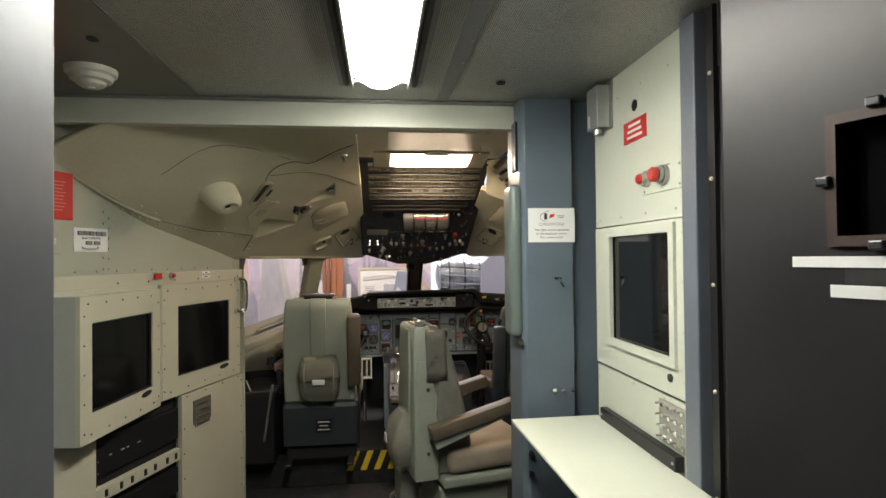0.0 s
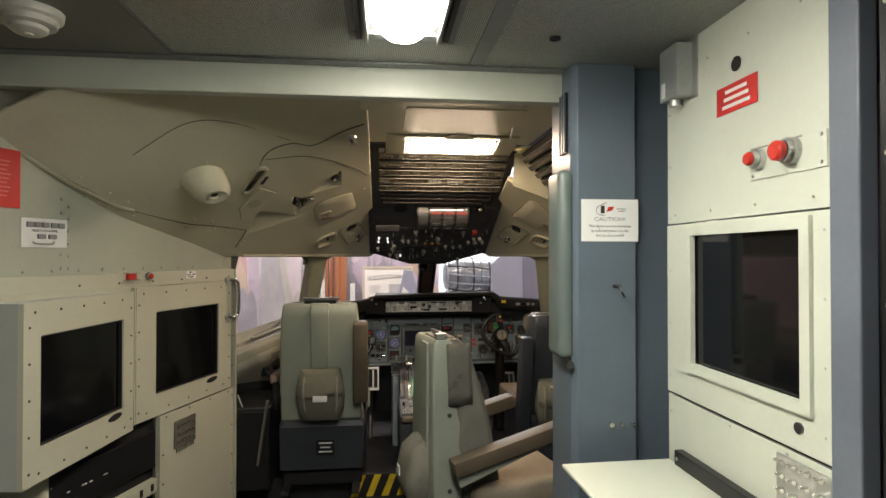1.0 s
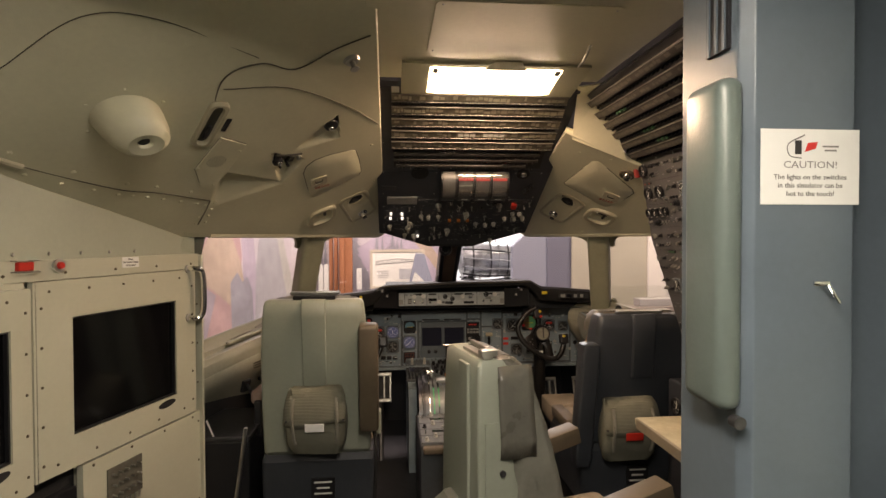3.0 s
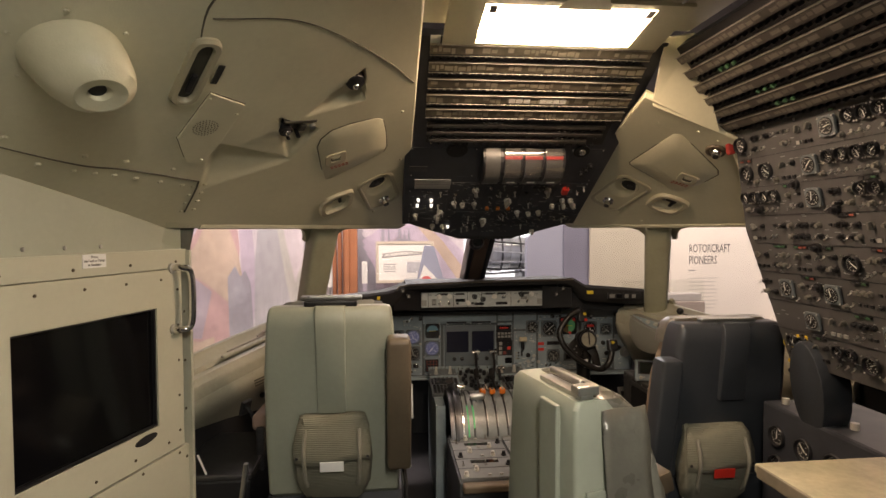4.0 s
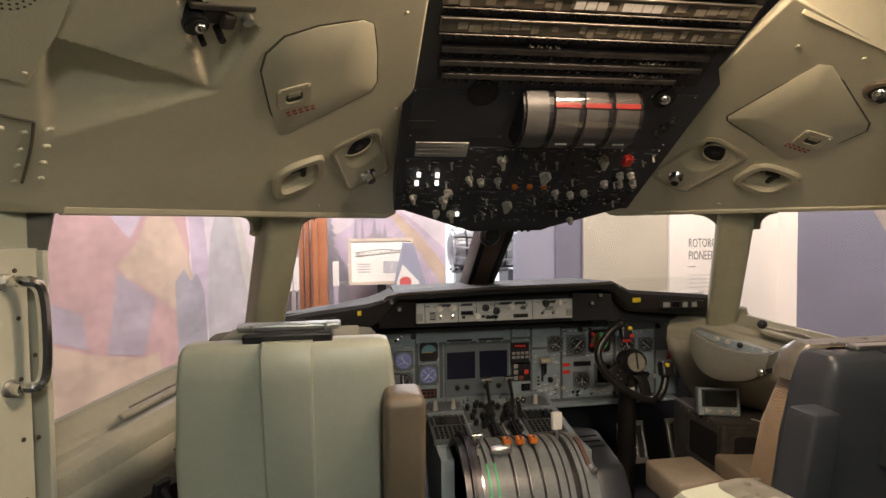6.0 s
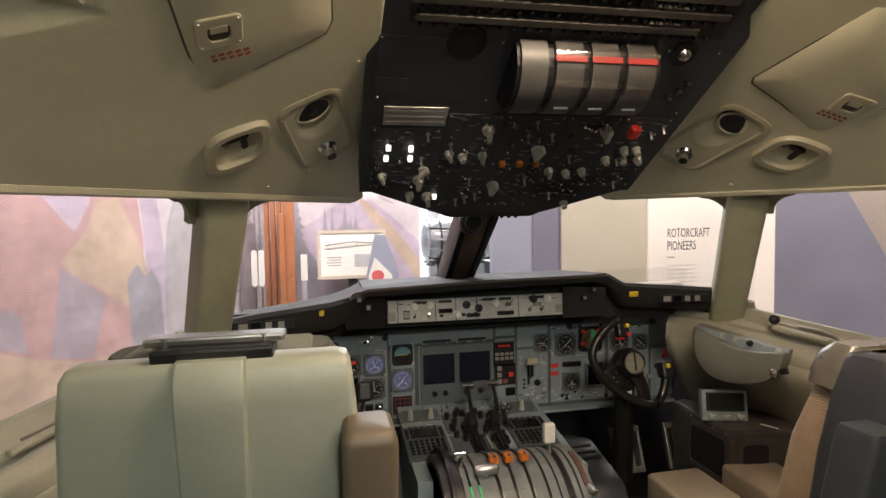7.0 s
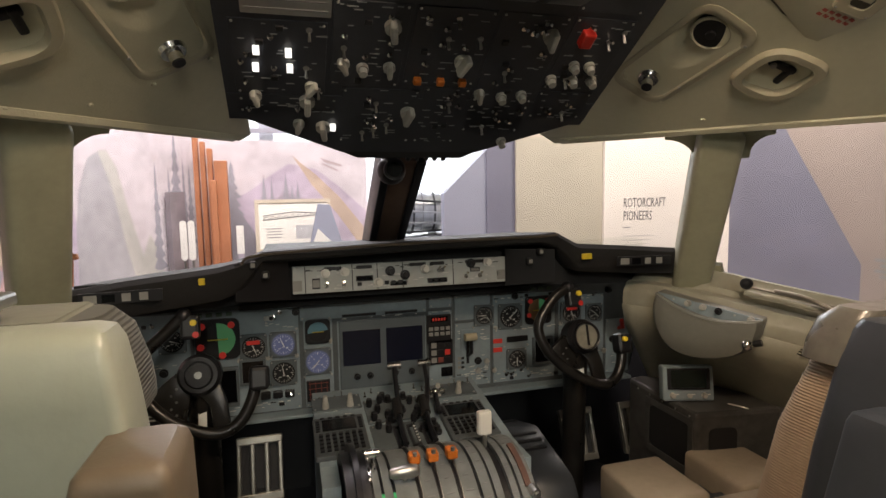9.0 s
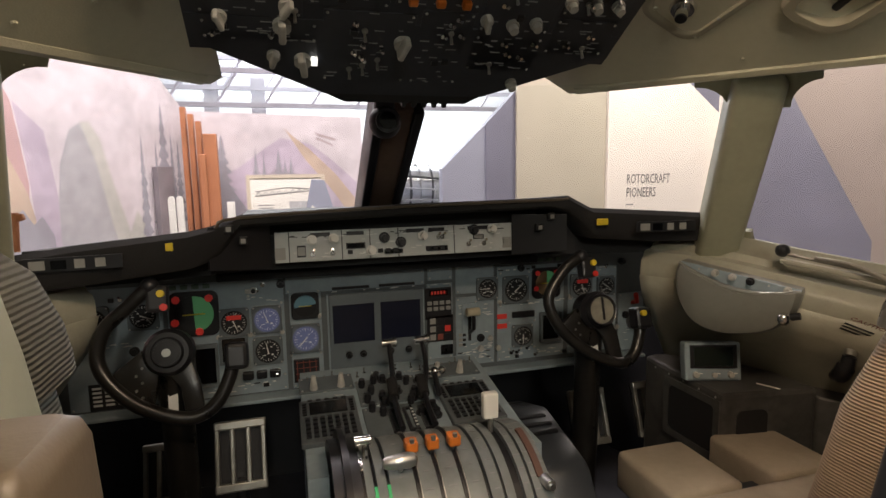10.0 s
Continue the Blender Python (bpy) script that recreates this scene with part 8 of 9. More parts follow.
# ---- right wall panel with a window, shelf and controls ----
RWF = basis((0.548, 1.5, 0), (0, -1, 0), (0, 0, 1))              # x towards the entrance, y up, z into the room
panel = thing("control_wall_panel", "pale cream wall panel with a dark glazed window", "wall panel", RWF)
part("upper_plate", Box((-0.085, 1.88, -0.015), (0.65, 0.53, 0.03)), WALLCREAM, panel)
part("lower_plate", Box((-0.085, 0.545, -0.015), (0.65, 1.09, 0.03)), WALLCREAM, panel)
wn = part("window_plate", framed(bmesh.new(), 0.645, 0.51, (-0.185, -0.15, 0.24, 0.225), 0.034), WALLCREAM, panel, m=Matrix.Translation((-0.085, 1.355, -0.03)))
part("window_frame", framed(bmesh.new(), 0.47, 0.42, (-0.207, -0.182, 0.207, 0.182), 0.014), WALLCREAM, wn, m=Matrix.Translation((0.03, 0.037, 0.030)))
part("glazing", Box((0.03, 0.037, 0.022), (0.43, 0.38, 0.006)), mat("dark_glass", (0.006, 0.006, 0.007), 0.06, vary=0), wn, "dark reflecting glass")
part("catch", Cyl((0.225, -0.205, 0.036), 0.012, 0.006), DARKMETAL, wn)
screws(panel, Matrix.Translation((0, 0, 0.003)), [(-0.39, 1.15 + 0.16 * k) for k in range(7)] + [(0.21, 1.15 + 0.14 * k) for k in range(4)] + [(-0.36 + 0.18 * k, 1.64) for k in range(4)] + [(-0.36 + 0.17 * k, 2.06) for k in range(4)] + [(-0.39, 1.04), (-0.1, 1.08), (0.1, 1.08)])
part("seam", Box((-0.085, 1.096, 0.0), (0.64, 0.003, 0.002)), MATTE, panel)
jb = part("junction_box", Box((-0.315, 2.055, 0.025), (0.10, 0.155, 0.05), 0.004), mat("zinc_box", (0.42, 0.44, 0.43), 0.35, 0.6, vary=0.1), panel, "grey metal junction box with a switch")
part("flange", Box((-0.265, 2.06, 0.002), (0.05, 0.18, 0.004)), ALU, jb)
part("nut", Cyl((-0.315, 1.968, 0.025), 0.018, 0.02, "y"), ALU, jb)
part("knob", Cyl((-0.372, 2.085, 0.03), 0.011, 0.02, "x"), BLACK, jb)
part("label_plate", Box((-0.34, 2.01, 0.051), (0.02, 0.045, 0.001)), PAPER, jb)
part("hole", Cyl((-0.071, 2.003, 0.0005), 0.019, 0.002), MATTE, panel)
rs = part("red_label", Box((-0.07, 1.921, 0.001), (0.16, 0.072, 0.003)), REDSIGN, panel, "red warning label with white print")
for k in range(3):
    part("print_bar", Box((-0.07, 1.94 - k * 0.019, 0.0027), (0.085 + 0.012 * k, 0.009, 0.0008)), PAPER, rs)
bp = part("button_plate", Box((0.10, 1.735, 0.002), (0.235, 0.075, 0.004), 0.001), WALLCREAM, panel)
for x, r, h in ((0.02, 0.016, 0.035), (0.123, 0.022, 0.045)):
    pb = part("push_button", cyl(Cyl((x, 1.745, 0.010), r + 0.008, 0.016), (x, 1.745, 0.020), r + 0.002, 0.02), ALU, bp, "red mushroom push button")
    part("cap", cyl(Cyl((x, 1.745, h - 0.006), r, 0.012), (x, 1.745, h + 0.002), r, 0.005, r2=r * 0.8), RED, pb, smooth=True)
    part("print_bar", Box((x, 1.787 - 0.015, 0.0045), (0.06, 0.004, 0.0006)), GREYINK, bp)
screws(bp, Matrix.Translation((0, 0, 0.004)), [(-0.005, 1.765), (-0.005, 1.708), (0.205, 1.765), (0.205, 1.708)], s=1.3)
sg = part("switch_group", Box((0.145, 1.012, 0.002), (0.155, 0.125, 0.004), 0.001), mat("steel_plate", (0.42, 0.42, 0.39), 0.35, 0.6, vary=0.15, scale=20), panel, "steel plate full of toggle switches")
for r in range(4):
    for c in range(4):
        part("toggle", cyl(Cyl((0.09 + c * 0.037, 0.965 + r * 0.032, 0.006), 0.007, 0.006, seg=10), (0.09 + c * 0.037, 0.97 + r * 0.032, 0.016), 0.0035, 0.02, seg=8), CHROME, sg)
rail = part("hinge_rail", Box((-0.065, 0.92, 0.014), (0.53, 0.045, 0.028), 0.003), BLACK, panel, "black shelf mounting rail")
screws(rail, Matrix.Translation((0, 0, 0.028)), [(-0.315, 0.92), (0.185, 0.92)], s=1.6)
part("edge_trim", Box((0.275, 1.072, 0.0), (0.07, 2.145, 0.04), 0.004), mat("jamb_blue_grey", (0.15, 0.17, 0.21), 0.4, vary=0.08, dirt=0.15), panel, "blue-grey edge trim")

sh = thing("fold_down_shelf", "pale cream fold-down shelf fixed to the wall panel", "shelf", pose(0, 0, 0.888))
part("board", Prism([(0.189, 1.867), (0.205, 1.02), (0.53, 1.02), (0.53, 1.875)], 0.012, None, 0.004), WALLCREAM, sh)
part("bracket", Box((0.50, 1.84, -0.06), (0.05, 0.02, 0.12)), DARKMETAL, sh)
part("bracket", Box((0.50, 1.1, -0.06), (0.05, 0.02, 0.12)), DARKMETAL, sh)
for z in (0.72, 0.64):
    part("side_bolt", Cyl((0.30, 1.995, z - 0.888), 0.012, 0.012, "y"), DARKMETAL, sh)

# ---- dark cabinets by the entrance ----
gap = thing("tall_cabinet", "tall near-black cabinet with a riveted edge", "cabinet", pose(0.0, 0.0, 0.0))
part("body", Box((0.86, 0.98, 1.072), (0.60, 0.30, 2.144)), MATTE, gap)
part("edge_strip", Box((0.553, 1.15, 1.072), (0.012, 0.03, 2.14)), BLACK, gap)
for k in range(7):
    part("rivet", BOLT, None, gap, m=basis((0.5475, 1.15, 0.35 + 0.27 * k), (0, -1, 0), (0, 0, 1)) @ Matrix.Diagonal((1.2, 1.2, 1.6, 1)))
cab = thing("entrance_cabinet", "dark blue-grey metal cabinet with a screen recess", "cabinet", basis((0.305, 0.735, 0), (0.32, -1, 0), (0, 0, 1)))
part("front", framed(bmesh.new(), 0.80, 2.14, (-0.22, 0.453, 0.02, 0.628), 0.03), DARKCAB, cab, m=Matrix.Translation((0.40, 1.072, -0.03)))
part("body", Box((0.40, 1.072, -0.21), (0.80, 2.14, 0.3)), DARKCAB, cab)
part("recess_screen", Box((0.30, 1.612, -0.035), (0.26, 0.19, 0.006)), SCREEN, cab, "black screen in the recess")
part("recess_frame", framed(bmesh.new(), 0.252, 0.19, (-0.112, -0.08, 0.112, 0.08), 0.006), mat("brown_bezel", (0.055, 0.034, 0.03), 0.5, vary=0.1), cab, m=Matrix.Translation((0.30, 1.612, 0.0)))
for x, y in ((0.172, 1.612), (0.24, 1.712), (0.36, 1.712), (0.24, 1.518)):
    part("clip", Box((x, y, 0.008), (0.02, 0.014, 0.012), 0.003), DARKMETAL, cab)
part("label_strip", Box((0.27, 1.495, 0.001), (0.30, 0.016, 0.002)), PAPER, cab, "white label strip")
part("label_strip", Box((0.30, 1.453, 0.001), (0.25, 0.018, 0.002)), PAPER, cab, "white label strip")
part("label_plate", Box((0.26, 1.474, 0.001), (0.13, 0.022, 0.002)), DARKMETAL, cab)
part("trim_line", Box((0.40, 1.05, 0.001), (0.79, 0.004, 0.002)), DARKMETAL, cab)

jm = thing("door_jamb", "grey metal door jamb with a soft sheen", "door frame", pose(0, 0, 0), kind="structure")
part("post", Box((-0.685, 0.26, 1.072), (0.28, 0.08, 2.144), 0.006), STEELGREY, jm)
part("stop", Box((-0.605, 0.21, 1.072), (0.08, 0.03, 2.144), 0.004), STEELGREY, jm)

# ---- ceiling fittings ----
lf = thing("ceiling_lamp", "long fluorescent ceiling lamp with a glowing white diffuser", "ceiling lamp", pose(-0.285, 1.15, 2.145, 180, 0, 0))
part("tray", framed(bmesh.new(), 0.30, 1.42, (-0.105, -0.66, 0.105, 0.66), 0.012), STRIP, lf)
for s in (-1, 1):
    part("clip_rail", Box((s * 0.122, -0.02, 0.016), (0.018, 1.30, 0.018), 0.004), BLACK, lf)
    part("side_rail", Box((s * 0.10, -0.02, 0.02), (0.008, 1.30, 0.03), 0.002), ALU, lf)
rings = []
for y in np.linspace(-0.66, 0.66, 12):
    e = min(1.0, (0.66 - abs(y)) / 0.03 + 0.55)
    rings.append([(0.088 * e * math.cos(a), y, 0.005 + 0.055 * e * max(0, math.sin(a)) ** 0.6) for a in np.linspace(math.pi, 0, 13)])
part("diffuser", loft(bmesh.new(), rings), TUBE, lf, "glowing white diffuser", smooth=True)
screws(lf, Matrix.Translation((0, 0, 0.012)), [(s * 0.135, y) for s in (-1, 1) for y in (-0.65, -0.3, 0.05, 0.4, 0.65)], s=1.3)
sd = thing("smoke_detector", "round off-white smoke detector on the ceiling", "smoke detector", pose(-1.235, 1.77, 2.140, 180, 0, 0))
bm = bmesh.new()
prof = [(0.0, 0.062), (0.03, 0.060), (0.042, 0.052), (0.044, 0.042), (0.062, 0.038), (0.066, 0.024), (0.076, 0.018), (0.078, 0.0)]
loft(bm, [[(r * math.cos(a), r * math.sin(a), z) for a in np.linspace(0, 2 * math.pi, 28, endpoint=False)] for r, z in prof[1:]])
part("housing", bm, SMOKE, sd, smooth=True)
part("nose", Cyl((0, 0, 0.061), 0.012, 0.006), SMOKE, sd)
for x, y in ((-1.10, 1.50), (0.15, 1.80)):
    h = single("ceiling_hole", Cyl((x, y, 2.139), 0.016, 0.006), MATTE, "small dark screw hole in the ceiling", "hole", kind="structure")

# ---- gallery outside the windows ----
def paint(name, c):
    return mat("mural_" + name, c, 0.75, vary=0.2, scale=2.6, fine=14)


PALE = paint("pale", (0.62, 0.57, 0.60))
MAUVE = paint("mauve", (0.40, 0.35, 0.40))
ROCK = paint("rock", (0.43, 0.42, 0.44))
ROCKLIT = paint("rock_light", (0.52, 0.51, 0.47))
TREE = paint("tree", (0.34, 0.33, 0.37))
ROSE = paint("rose", (0.50, 0.335, 0.33))
SAND = paint("sand", (0.52, 0.41, 0.325))
LILAC = paint("lilac", (0.50, 0.43, 0.52))
BLUEWALL = mat("gallery_blue", (0.17, 0.17, 0.225), 0.7, vary=0.08, scale=2)
BLUELIGHT = mat("gallery_blue_light", (0.28, 0.29, 0.36), 0.7, vary=0.08, scale=2)
TANWALL = mat("gallery_tan", (0.46, 0.42, 0.34), 0.7, vary=0.05, scale=2)
WHITEWALL = mat("gallery_white", (0.80, 0.74, 0.68), 0.7, vary=0.03, scale=2)
TAUPE = mat("gallery_taupe", (0.30, 0.25, 0.225), 0.7, vary=0.05, scale=2)
single("gallery_floor", Box((0, 7.5, -1.75), (20, 20, 0.1)), mat("gallery_floor_concrete", (0.62, 0.60, 0.57), 0.4, vary=0.1, scale=2), "grey polished gallery floor", "floor", kind="structure")
single("gallery_ceiling", Box((0, 7.5, 5.6), (20, 20, 0.1)), mat("gallery_ceiling_grey", (0.45, 0.44, 0.52), 0.8, vary=0.1, scale=2), "grey gallery ceiling high above", "ceiling", kind="structure")
single("gallery_wall_far", Box((0, 16.0, 2.0), (18, 0.12, 7.5)), mat("gallery_far_white", (0.80, 0.81, 0.84), 0.6, vary=0.05), "bright far gallery wall", "wall", kind="structure")
for x, nm in ((-9.5, "left"), (9.5, "right")):
    single("gallery_wall_end_" + nm, Box((x, 7.0, 2.0), (0.12, 18, 7.5)), TAUPE, "taupe end wall of the gallery", "wall", kind="structure")
single("gallery_wall_back", Box((0, -2.4, 2.0), (19, 0.12, 7.5)), TAUPE, "taupe rear wall of the gallery", "wall", kind="structure")


def wall_with(name, m, outline, material, label, depth=0.12):
    w = thing(name, label, "wall", m, kind="structure")
    part("panel", Prism(outline, depth, Matrix.Translation((0, 0, -depth))), material, w)
    return w


def painted(w, pts, material, layer, name="mural_shape"):
    """A shape painted on a wall, as a skin as thin as paint."""
    return part(name, Prism(pts, 0.0005, Matrix.Translation((0, 0, 0.0003 + 0.0007 * layer))), material, w)


def fir(w, x, y0, y1, width, layer, seed):
    r = random.Random(seed)
    left, right = [], []
    n = 9
    for k in range(n):
        t = k / n
        z = y1 - (y1 - y0) * t
        h = width * (0.12 + 0.88 * t) / 2
        for side, sgn in ((left, -1), (right, 1)):
            side.append((x + sgn * h * 0.35, z))
            side.append((x + sgn * h * r.uniform(0.8, 1.15), z - (y1 - y0) / n * 0.75))
    painted(w, [(x, y1 + 0.03)] + right + [(x + 0.02, y0), (x - 0.02, y0)] + left[::-1], TREE, layer, "mural_tree")


# far mural wall
M = basis((0, 9.0, 0), (1, 0, 0), (0, 0, 1))
wm_ = wall_with("gallery_wall_mural", M, [(-1.22, -1.7), (0.55, -1.7), (0.55, 1.95), (-1.22, 1.99)], PALE, "pale gallery wall painted with a forest and mountains")
painted(wm_, [(-1.1, 0.2), (-1.1, 1.25), (-0.705, 1.435), (-0.468, 1.612), (-0.289, 1.73), (0.006, 1.669), (0.242, 1.483), (0.54, 1.2), (0.54, 0.2)], LILAC, 0)
painted(wm_, [(-0.7, 0.2), (-0.62, 1.2), (-0.35, 1.42), (-0.1, 1.35), (0.1, 1.2), (0.3, 0.2)], MAUVE, 1)
painted(wm_, [(-0.254, 1.83), (-0.18, 1.76), (0.003, 1.608), (0.25, 1.36), (0.54, 0.98), (0.54, 0.7), (0.2, 1.2), (-0.05, 1.5)], SAND, 2)
painted(wm_, [(-1.2, 0.2), (-1.2, 1.2), (-1.05, 1.35), (-0.85, 1.3), (-0.66, 1.0), (-0.6, 0.2)], TREE, 2)
fir(wm_, -0.87, 0.9, 1.73, 0.42, 3, 1)
for x, t, wd in ((-0.55, 1.60, 0.10), (-0.47, 1.56, 0.07), (-0.323, 1.61, 0.13), (-0.26, 1.5, 0.07), (-0.20, 1.53, 0.09)):
    fir(wm_, x, 1.33, t, wd, 3, int(x * -100))
PLANE = mat("mural_plane", (0.42, 0.35, 0.36), 0.7, vary=0)
painted(wm_, [(0.05, 1.80), (0.10, 1.775), (0.28, 1.72), (0.27, 1.70), (0.09, 1.745)], PLANE, 3, "painted_aeroplane")
painted(wm_, [(0.07, 1.74), (0.24, 1.66), (0.235, 1.645), (0.065, 1.72)], PLANE, 3, "painted_aeroplane")

# slanted mural wall that comes towards the nose
N = basis((-1.217, 9.0, 0), (2.383, 3.5, 0), (0, 0, 1))
wn_ = wall_with("gallery_wall_slanted", N, [(-6.5, -1.7), (0.0, -1.7), (0.0, 2.02), (-0.55, 2.55), (-6.5, 2.9)], PALE, "pale slanted gallery wall painted with rocks and rose cliffs")
painted(wn_, [(-6.4, -1.6), (-1.60, -1.6), (-1.62, 0.55), (-1.55, 1.3), (-1.62, 1.9), (-2.0, 2.7), (-6.4, 2.85)], ROSE, 0)
painted(wn_, [(-6.4, -1.6), (-1.7, -1.6), (-1.9, 0.4), (-2.067, 0.375), (-2.493, 0.496), (-2.934, 0.693), (-4.0, 0.9), (-6.4, 0.8)], SAND, 1)
painted(wn_, [(-1.943, 0.923), (-1.537, 0.59), (-1.50, 0.9), (-1.57, 1.237), (-1.68, 1.5), (-1.779, 1.687), (-1.965, 1.635), (-2.02, 1.5), (-2.1, 1.357), (-2.27, 1.185), (-2.2, 1.1)], SAND, 2)
painted(wn_, [(-2.367, 0.47), (-2.30, 0.9), (-2.272, 1.14), (-1.919, 0.872), (-2.009, 0.552), (-2.05, 0.40)], MAUVE, 3)
painted(wn_, [(-2.85, 0.68), (-2.80, 0.95), (-2.71, 0.90), (-2.561, 0.828), (-2.53, 0.54)], MAUVE, 3)
painted(wn_, [(-1.60, 0.45), (-1.52, 0.9), (-1.56, 1.5), (-1.612, 1.9), (-1.40, 1.7), (-1.34, 1.2), (-1.36, 0.5)], LILAC, 2)
painted(wn_, [(-2.15, 1.40), (-2.02, 1.62), (-1.97, 1.9), (-2.3, 2.2), (-2.4, 1.7)], LILAC, 2)
painted(wn_, [(-1.36, -0.5), (-1.36, 1.0), (-1.30, 1.45), (-1.20, 1.72), (-1.08, 1.80), (-0.96, 1.68), (-0.88, 1.40), (-0.80, 1.1), (-0.66, 0.74), (-0.55, -0.5)], ROCK, 1)
painted(wn_, [(-1.10, 1.79), (-1.02, 1.80), (-0.93, 1.66), (-0.84, 1.3), (-0.72, 0.9), (-0.62, 0.5), (-0.76, 0.5), (-0.88, 0.95), (-0.98, 1.45)], ROCKLIT, 2)
painted(wn_, [(-0.80, -0.5), (-0.78, 0.7), (-0.62, 1.05), (-0.5, 0.85), (-0.45, -0.5)], ROCKLIT, 3)
painted(wn_, [(-1.72, 1.0), (-1.62, 1.12), (-1.55, 1.0), (-1.48, 1.06), (-1.40, 0.9), (-1.36, 0.2), (-1.7, 0.2)], TREE, 3)
for x, t, b, wd in ((-0.27, 2.0, 0.9, 0.30), (-0.17, 1.75, 0.9, 0.16), (-0.09, 1.68, 0.9, 0.16), (-0.36, 1.65, 0.9, 0.15), (-0.52, 1.70, 0.7, 0.18)):
    fir(wn_, x, b, t, wd, 4, int(-x * 130))
pk = thing("display_plank", "dark upright plank before the mural", "plank", N @ Matrix.Translation((-0.35, 0, 0.06)))
part("board", Box((0, -0.13, 0.0), (0.19, 3.14, 0.06), 0.005), mat("dark_plank", (0.26, 0.23, 0.25), 0.7, vary=0.15), pk)
ORANGEWOOD = mat("orange_timber", (0.42, 0.17, 0.08), 0.6, vary=0.2, scale=3)
for k, (x, top, w) in enumerate(((-1.17, 2.0, 0.05), (-1.10, 1.93, 0.05), (-1.03, 1.86, 0.05), (-0.93, 1.74, 0.12), (-1.00, 1.55, 0.06))):
    p = thing("timber_post", "orange-brown rough timber post of the display", "timber", pose(x, 8.78 - 0.05 * k, -1.7), group="timber posts")
    part("post", Box((0, 0, (top + 1.7) / 2), (w, 0.09, top + 1.7), 0.01), ORANGEWOOD, p)
for k, x in enumerate((-1.27, -1.20)):
    p = thing("white_marker", "slim white display marker", "display stand", pose(x, 8.45, -1.7), group="white markers")
    part("blade", Prism(round_rect(0.06, 0.38, 0.03), 0.02, basis((0, 0, 2.68), (1, 0, 0), (0, 0, 1)), 0.004), WHITE, p)
    part("stem", Box((0, 0.01, 1.25), (0.02, 0.02, 2.5)), ALU, p)
p = thing("white_marker", "slim white display marker", "display stand", pose(-0.78, 8.6, -1.7), group="white markers")
part("blade", Box((0, 0, 2.66), (0.07, 0.03, 0.28), 0.005), WHITE, p)
part("stem", Box((0, 0, 1.26), (0.05, 0.03, 2.52)), mat("mauve_stand", (0.4, 0.36, 0.42), 0.6, vary=0.1), p)
bd = thing("display_board", "white exhibit board with a truss drawing", "exhibit board", basis((-0.26, 8.75, 1.08), (1, 0.03, 0), (0, 0.05, 1)))
part("board", Prism(round_rect(0.74, 0.52, 0.02), 0.03, None, 0.004), mat("board_white", (0.85, 0.83, 0.76), 0.5, vary=0.03), bd)
part("frame", framed(bmesh.new(), 0.76, 0.54, (-0.345, -0.235, 0.345, 0.235), 0.02), mat("board_frame_tan", (0.60, 0.53, 0.42), 0.5, vary=0.08), bd, m=Matrix.Translation((0, 0, 0.02)))
for k in range(9):
    x = -0.30 + k * 0.065
    part("drawing_line", Tube([(x, 0.06 + 0.012 * k * 0.4, 0.032), (x + 0.032, 0.10 + 0.004 * k, 0.032), (x + 0.065, 0.06 + 0.012 * k * 0.4, 0.032)], 0.004, 4), GREYINK, bd)
part("drawing_line", Tube([(-0.30, 0.06, 0.032), (0.3, 0.11, 0.032)], 0.004, 4), GREYINK, bd)
part("drawing_line", Tube([(-0.30, 0.105, 0.032), (0.0, 0.14, 0.032), (0.3, 0.12, 0.032)], 0.004, 4), GREYINK, bd)
for k in range(4):
    part("print_bar", Box((-0.20, -0.03 - 0.03 * k, 0.031), (0.16 - 0.02 * (k % 2), 0.008, 0.002)), GREYINK, bd)
part("picture", Box((0.12, -0.07, 0.031), (0.2, 0.14, 0.002)), mat("board_picture", (0.5, 0.5, 0.5), 0.6, vary=0.2, scale=12), bd)
part("stand", Box((0, -1.5, -0.02), (0.10, 2.6, 0.03)), DARKMETAL, bd)
sg = thing("display_fin", "triangular blue-grey and white display fin with a red shape", "exhibit sign", basis((0.0, 8.6, 0.0), (1, 0.1, 0), (0, 0, 1)))
part("fin", Prism([(-0.13, -1.7), (0.25, -1.7), (0.24, 0.82), (0.10, 1.29), (-0.02, 1.30), (-0.12, 0.85)], 0.04, None, 0.004), mat("fin_blue", (0.30, 0.32, 0.40), 0.6, vary=0.08), sg)
part("white_face", Prism([(-0.12, 0.2), (0.20, 0.2), (0.16, 0.85), (-0.03, 1.05), (-0.10, 0.85)], 0.004, Matrix.Translation((0, 0, 0.041))), WHITE, sg)
part("red_shape", Prism([(0.07 * math.cos(a), 0.85 + 0.06 * math.sin(a)) for a in np.linspace(0, 2 * math.pi, 14, endpoint=False)], 0.003, Matrix.Translation((0.0, 0, 0.046))), mat("fin_red", (0.6, 0.12, 0.12), 0.6, vary=0.05), sg)
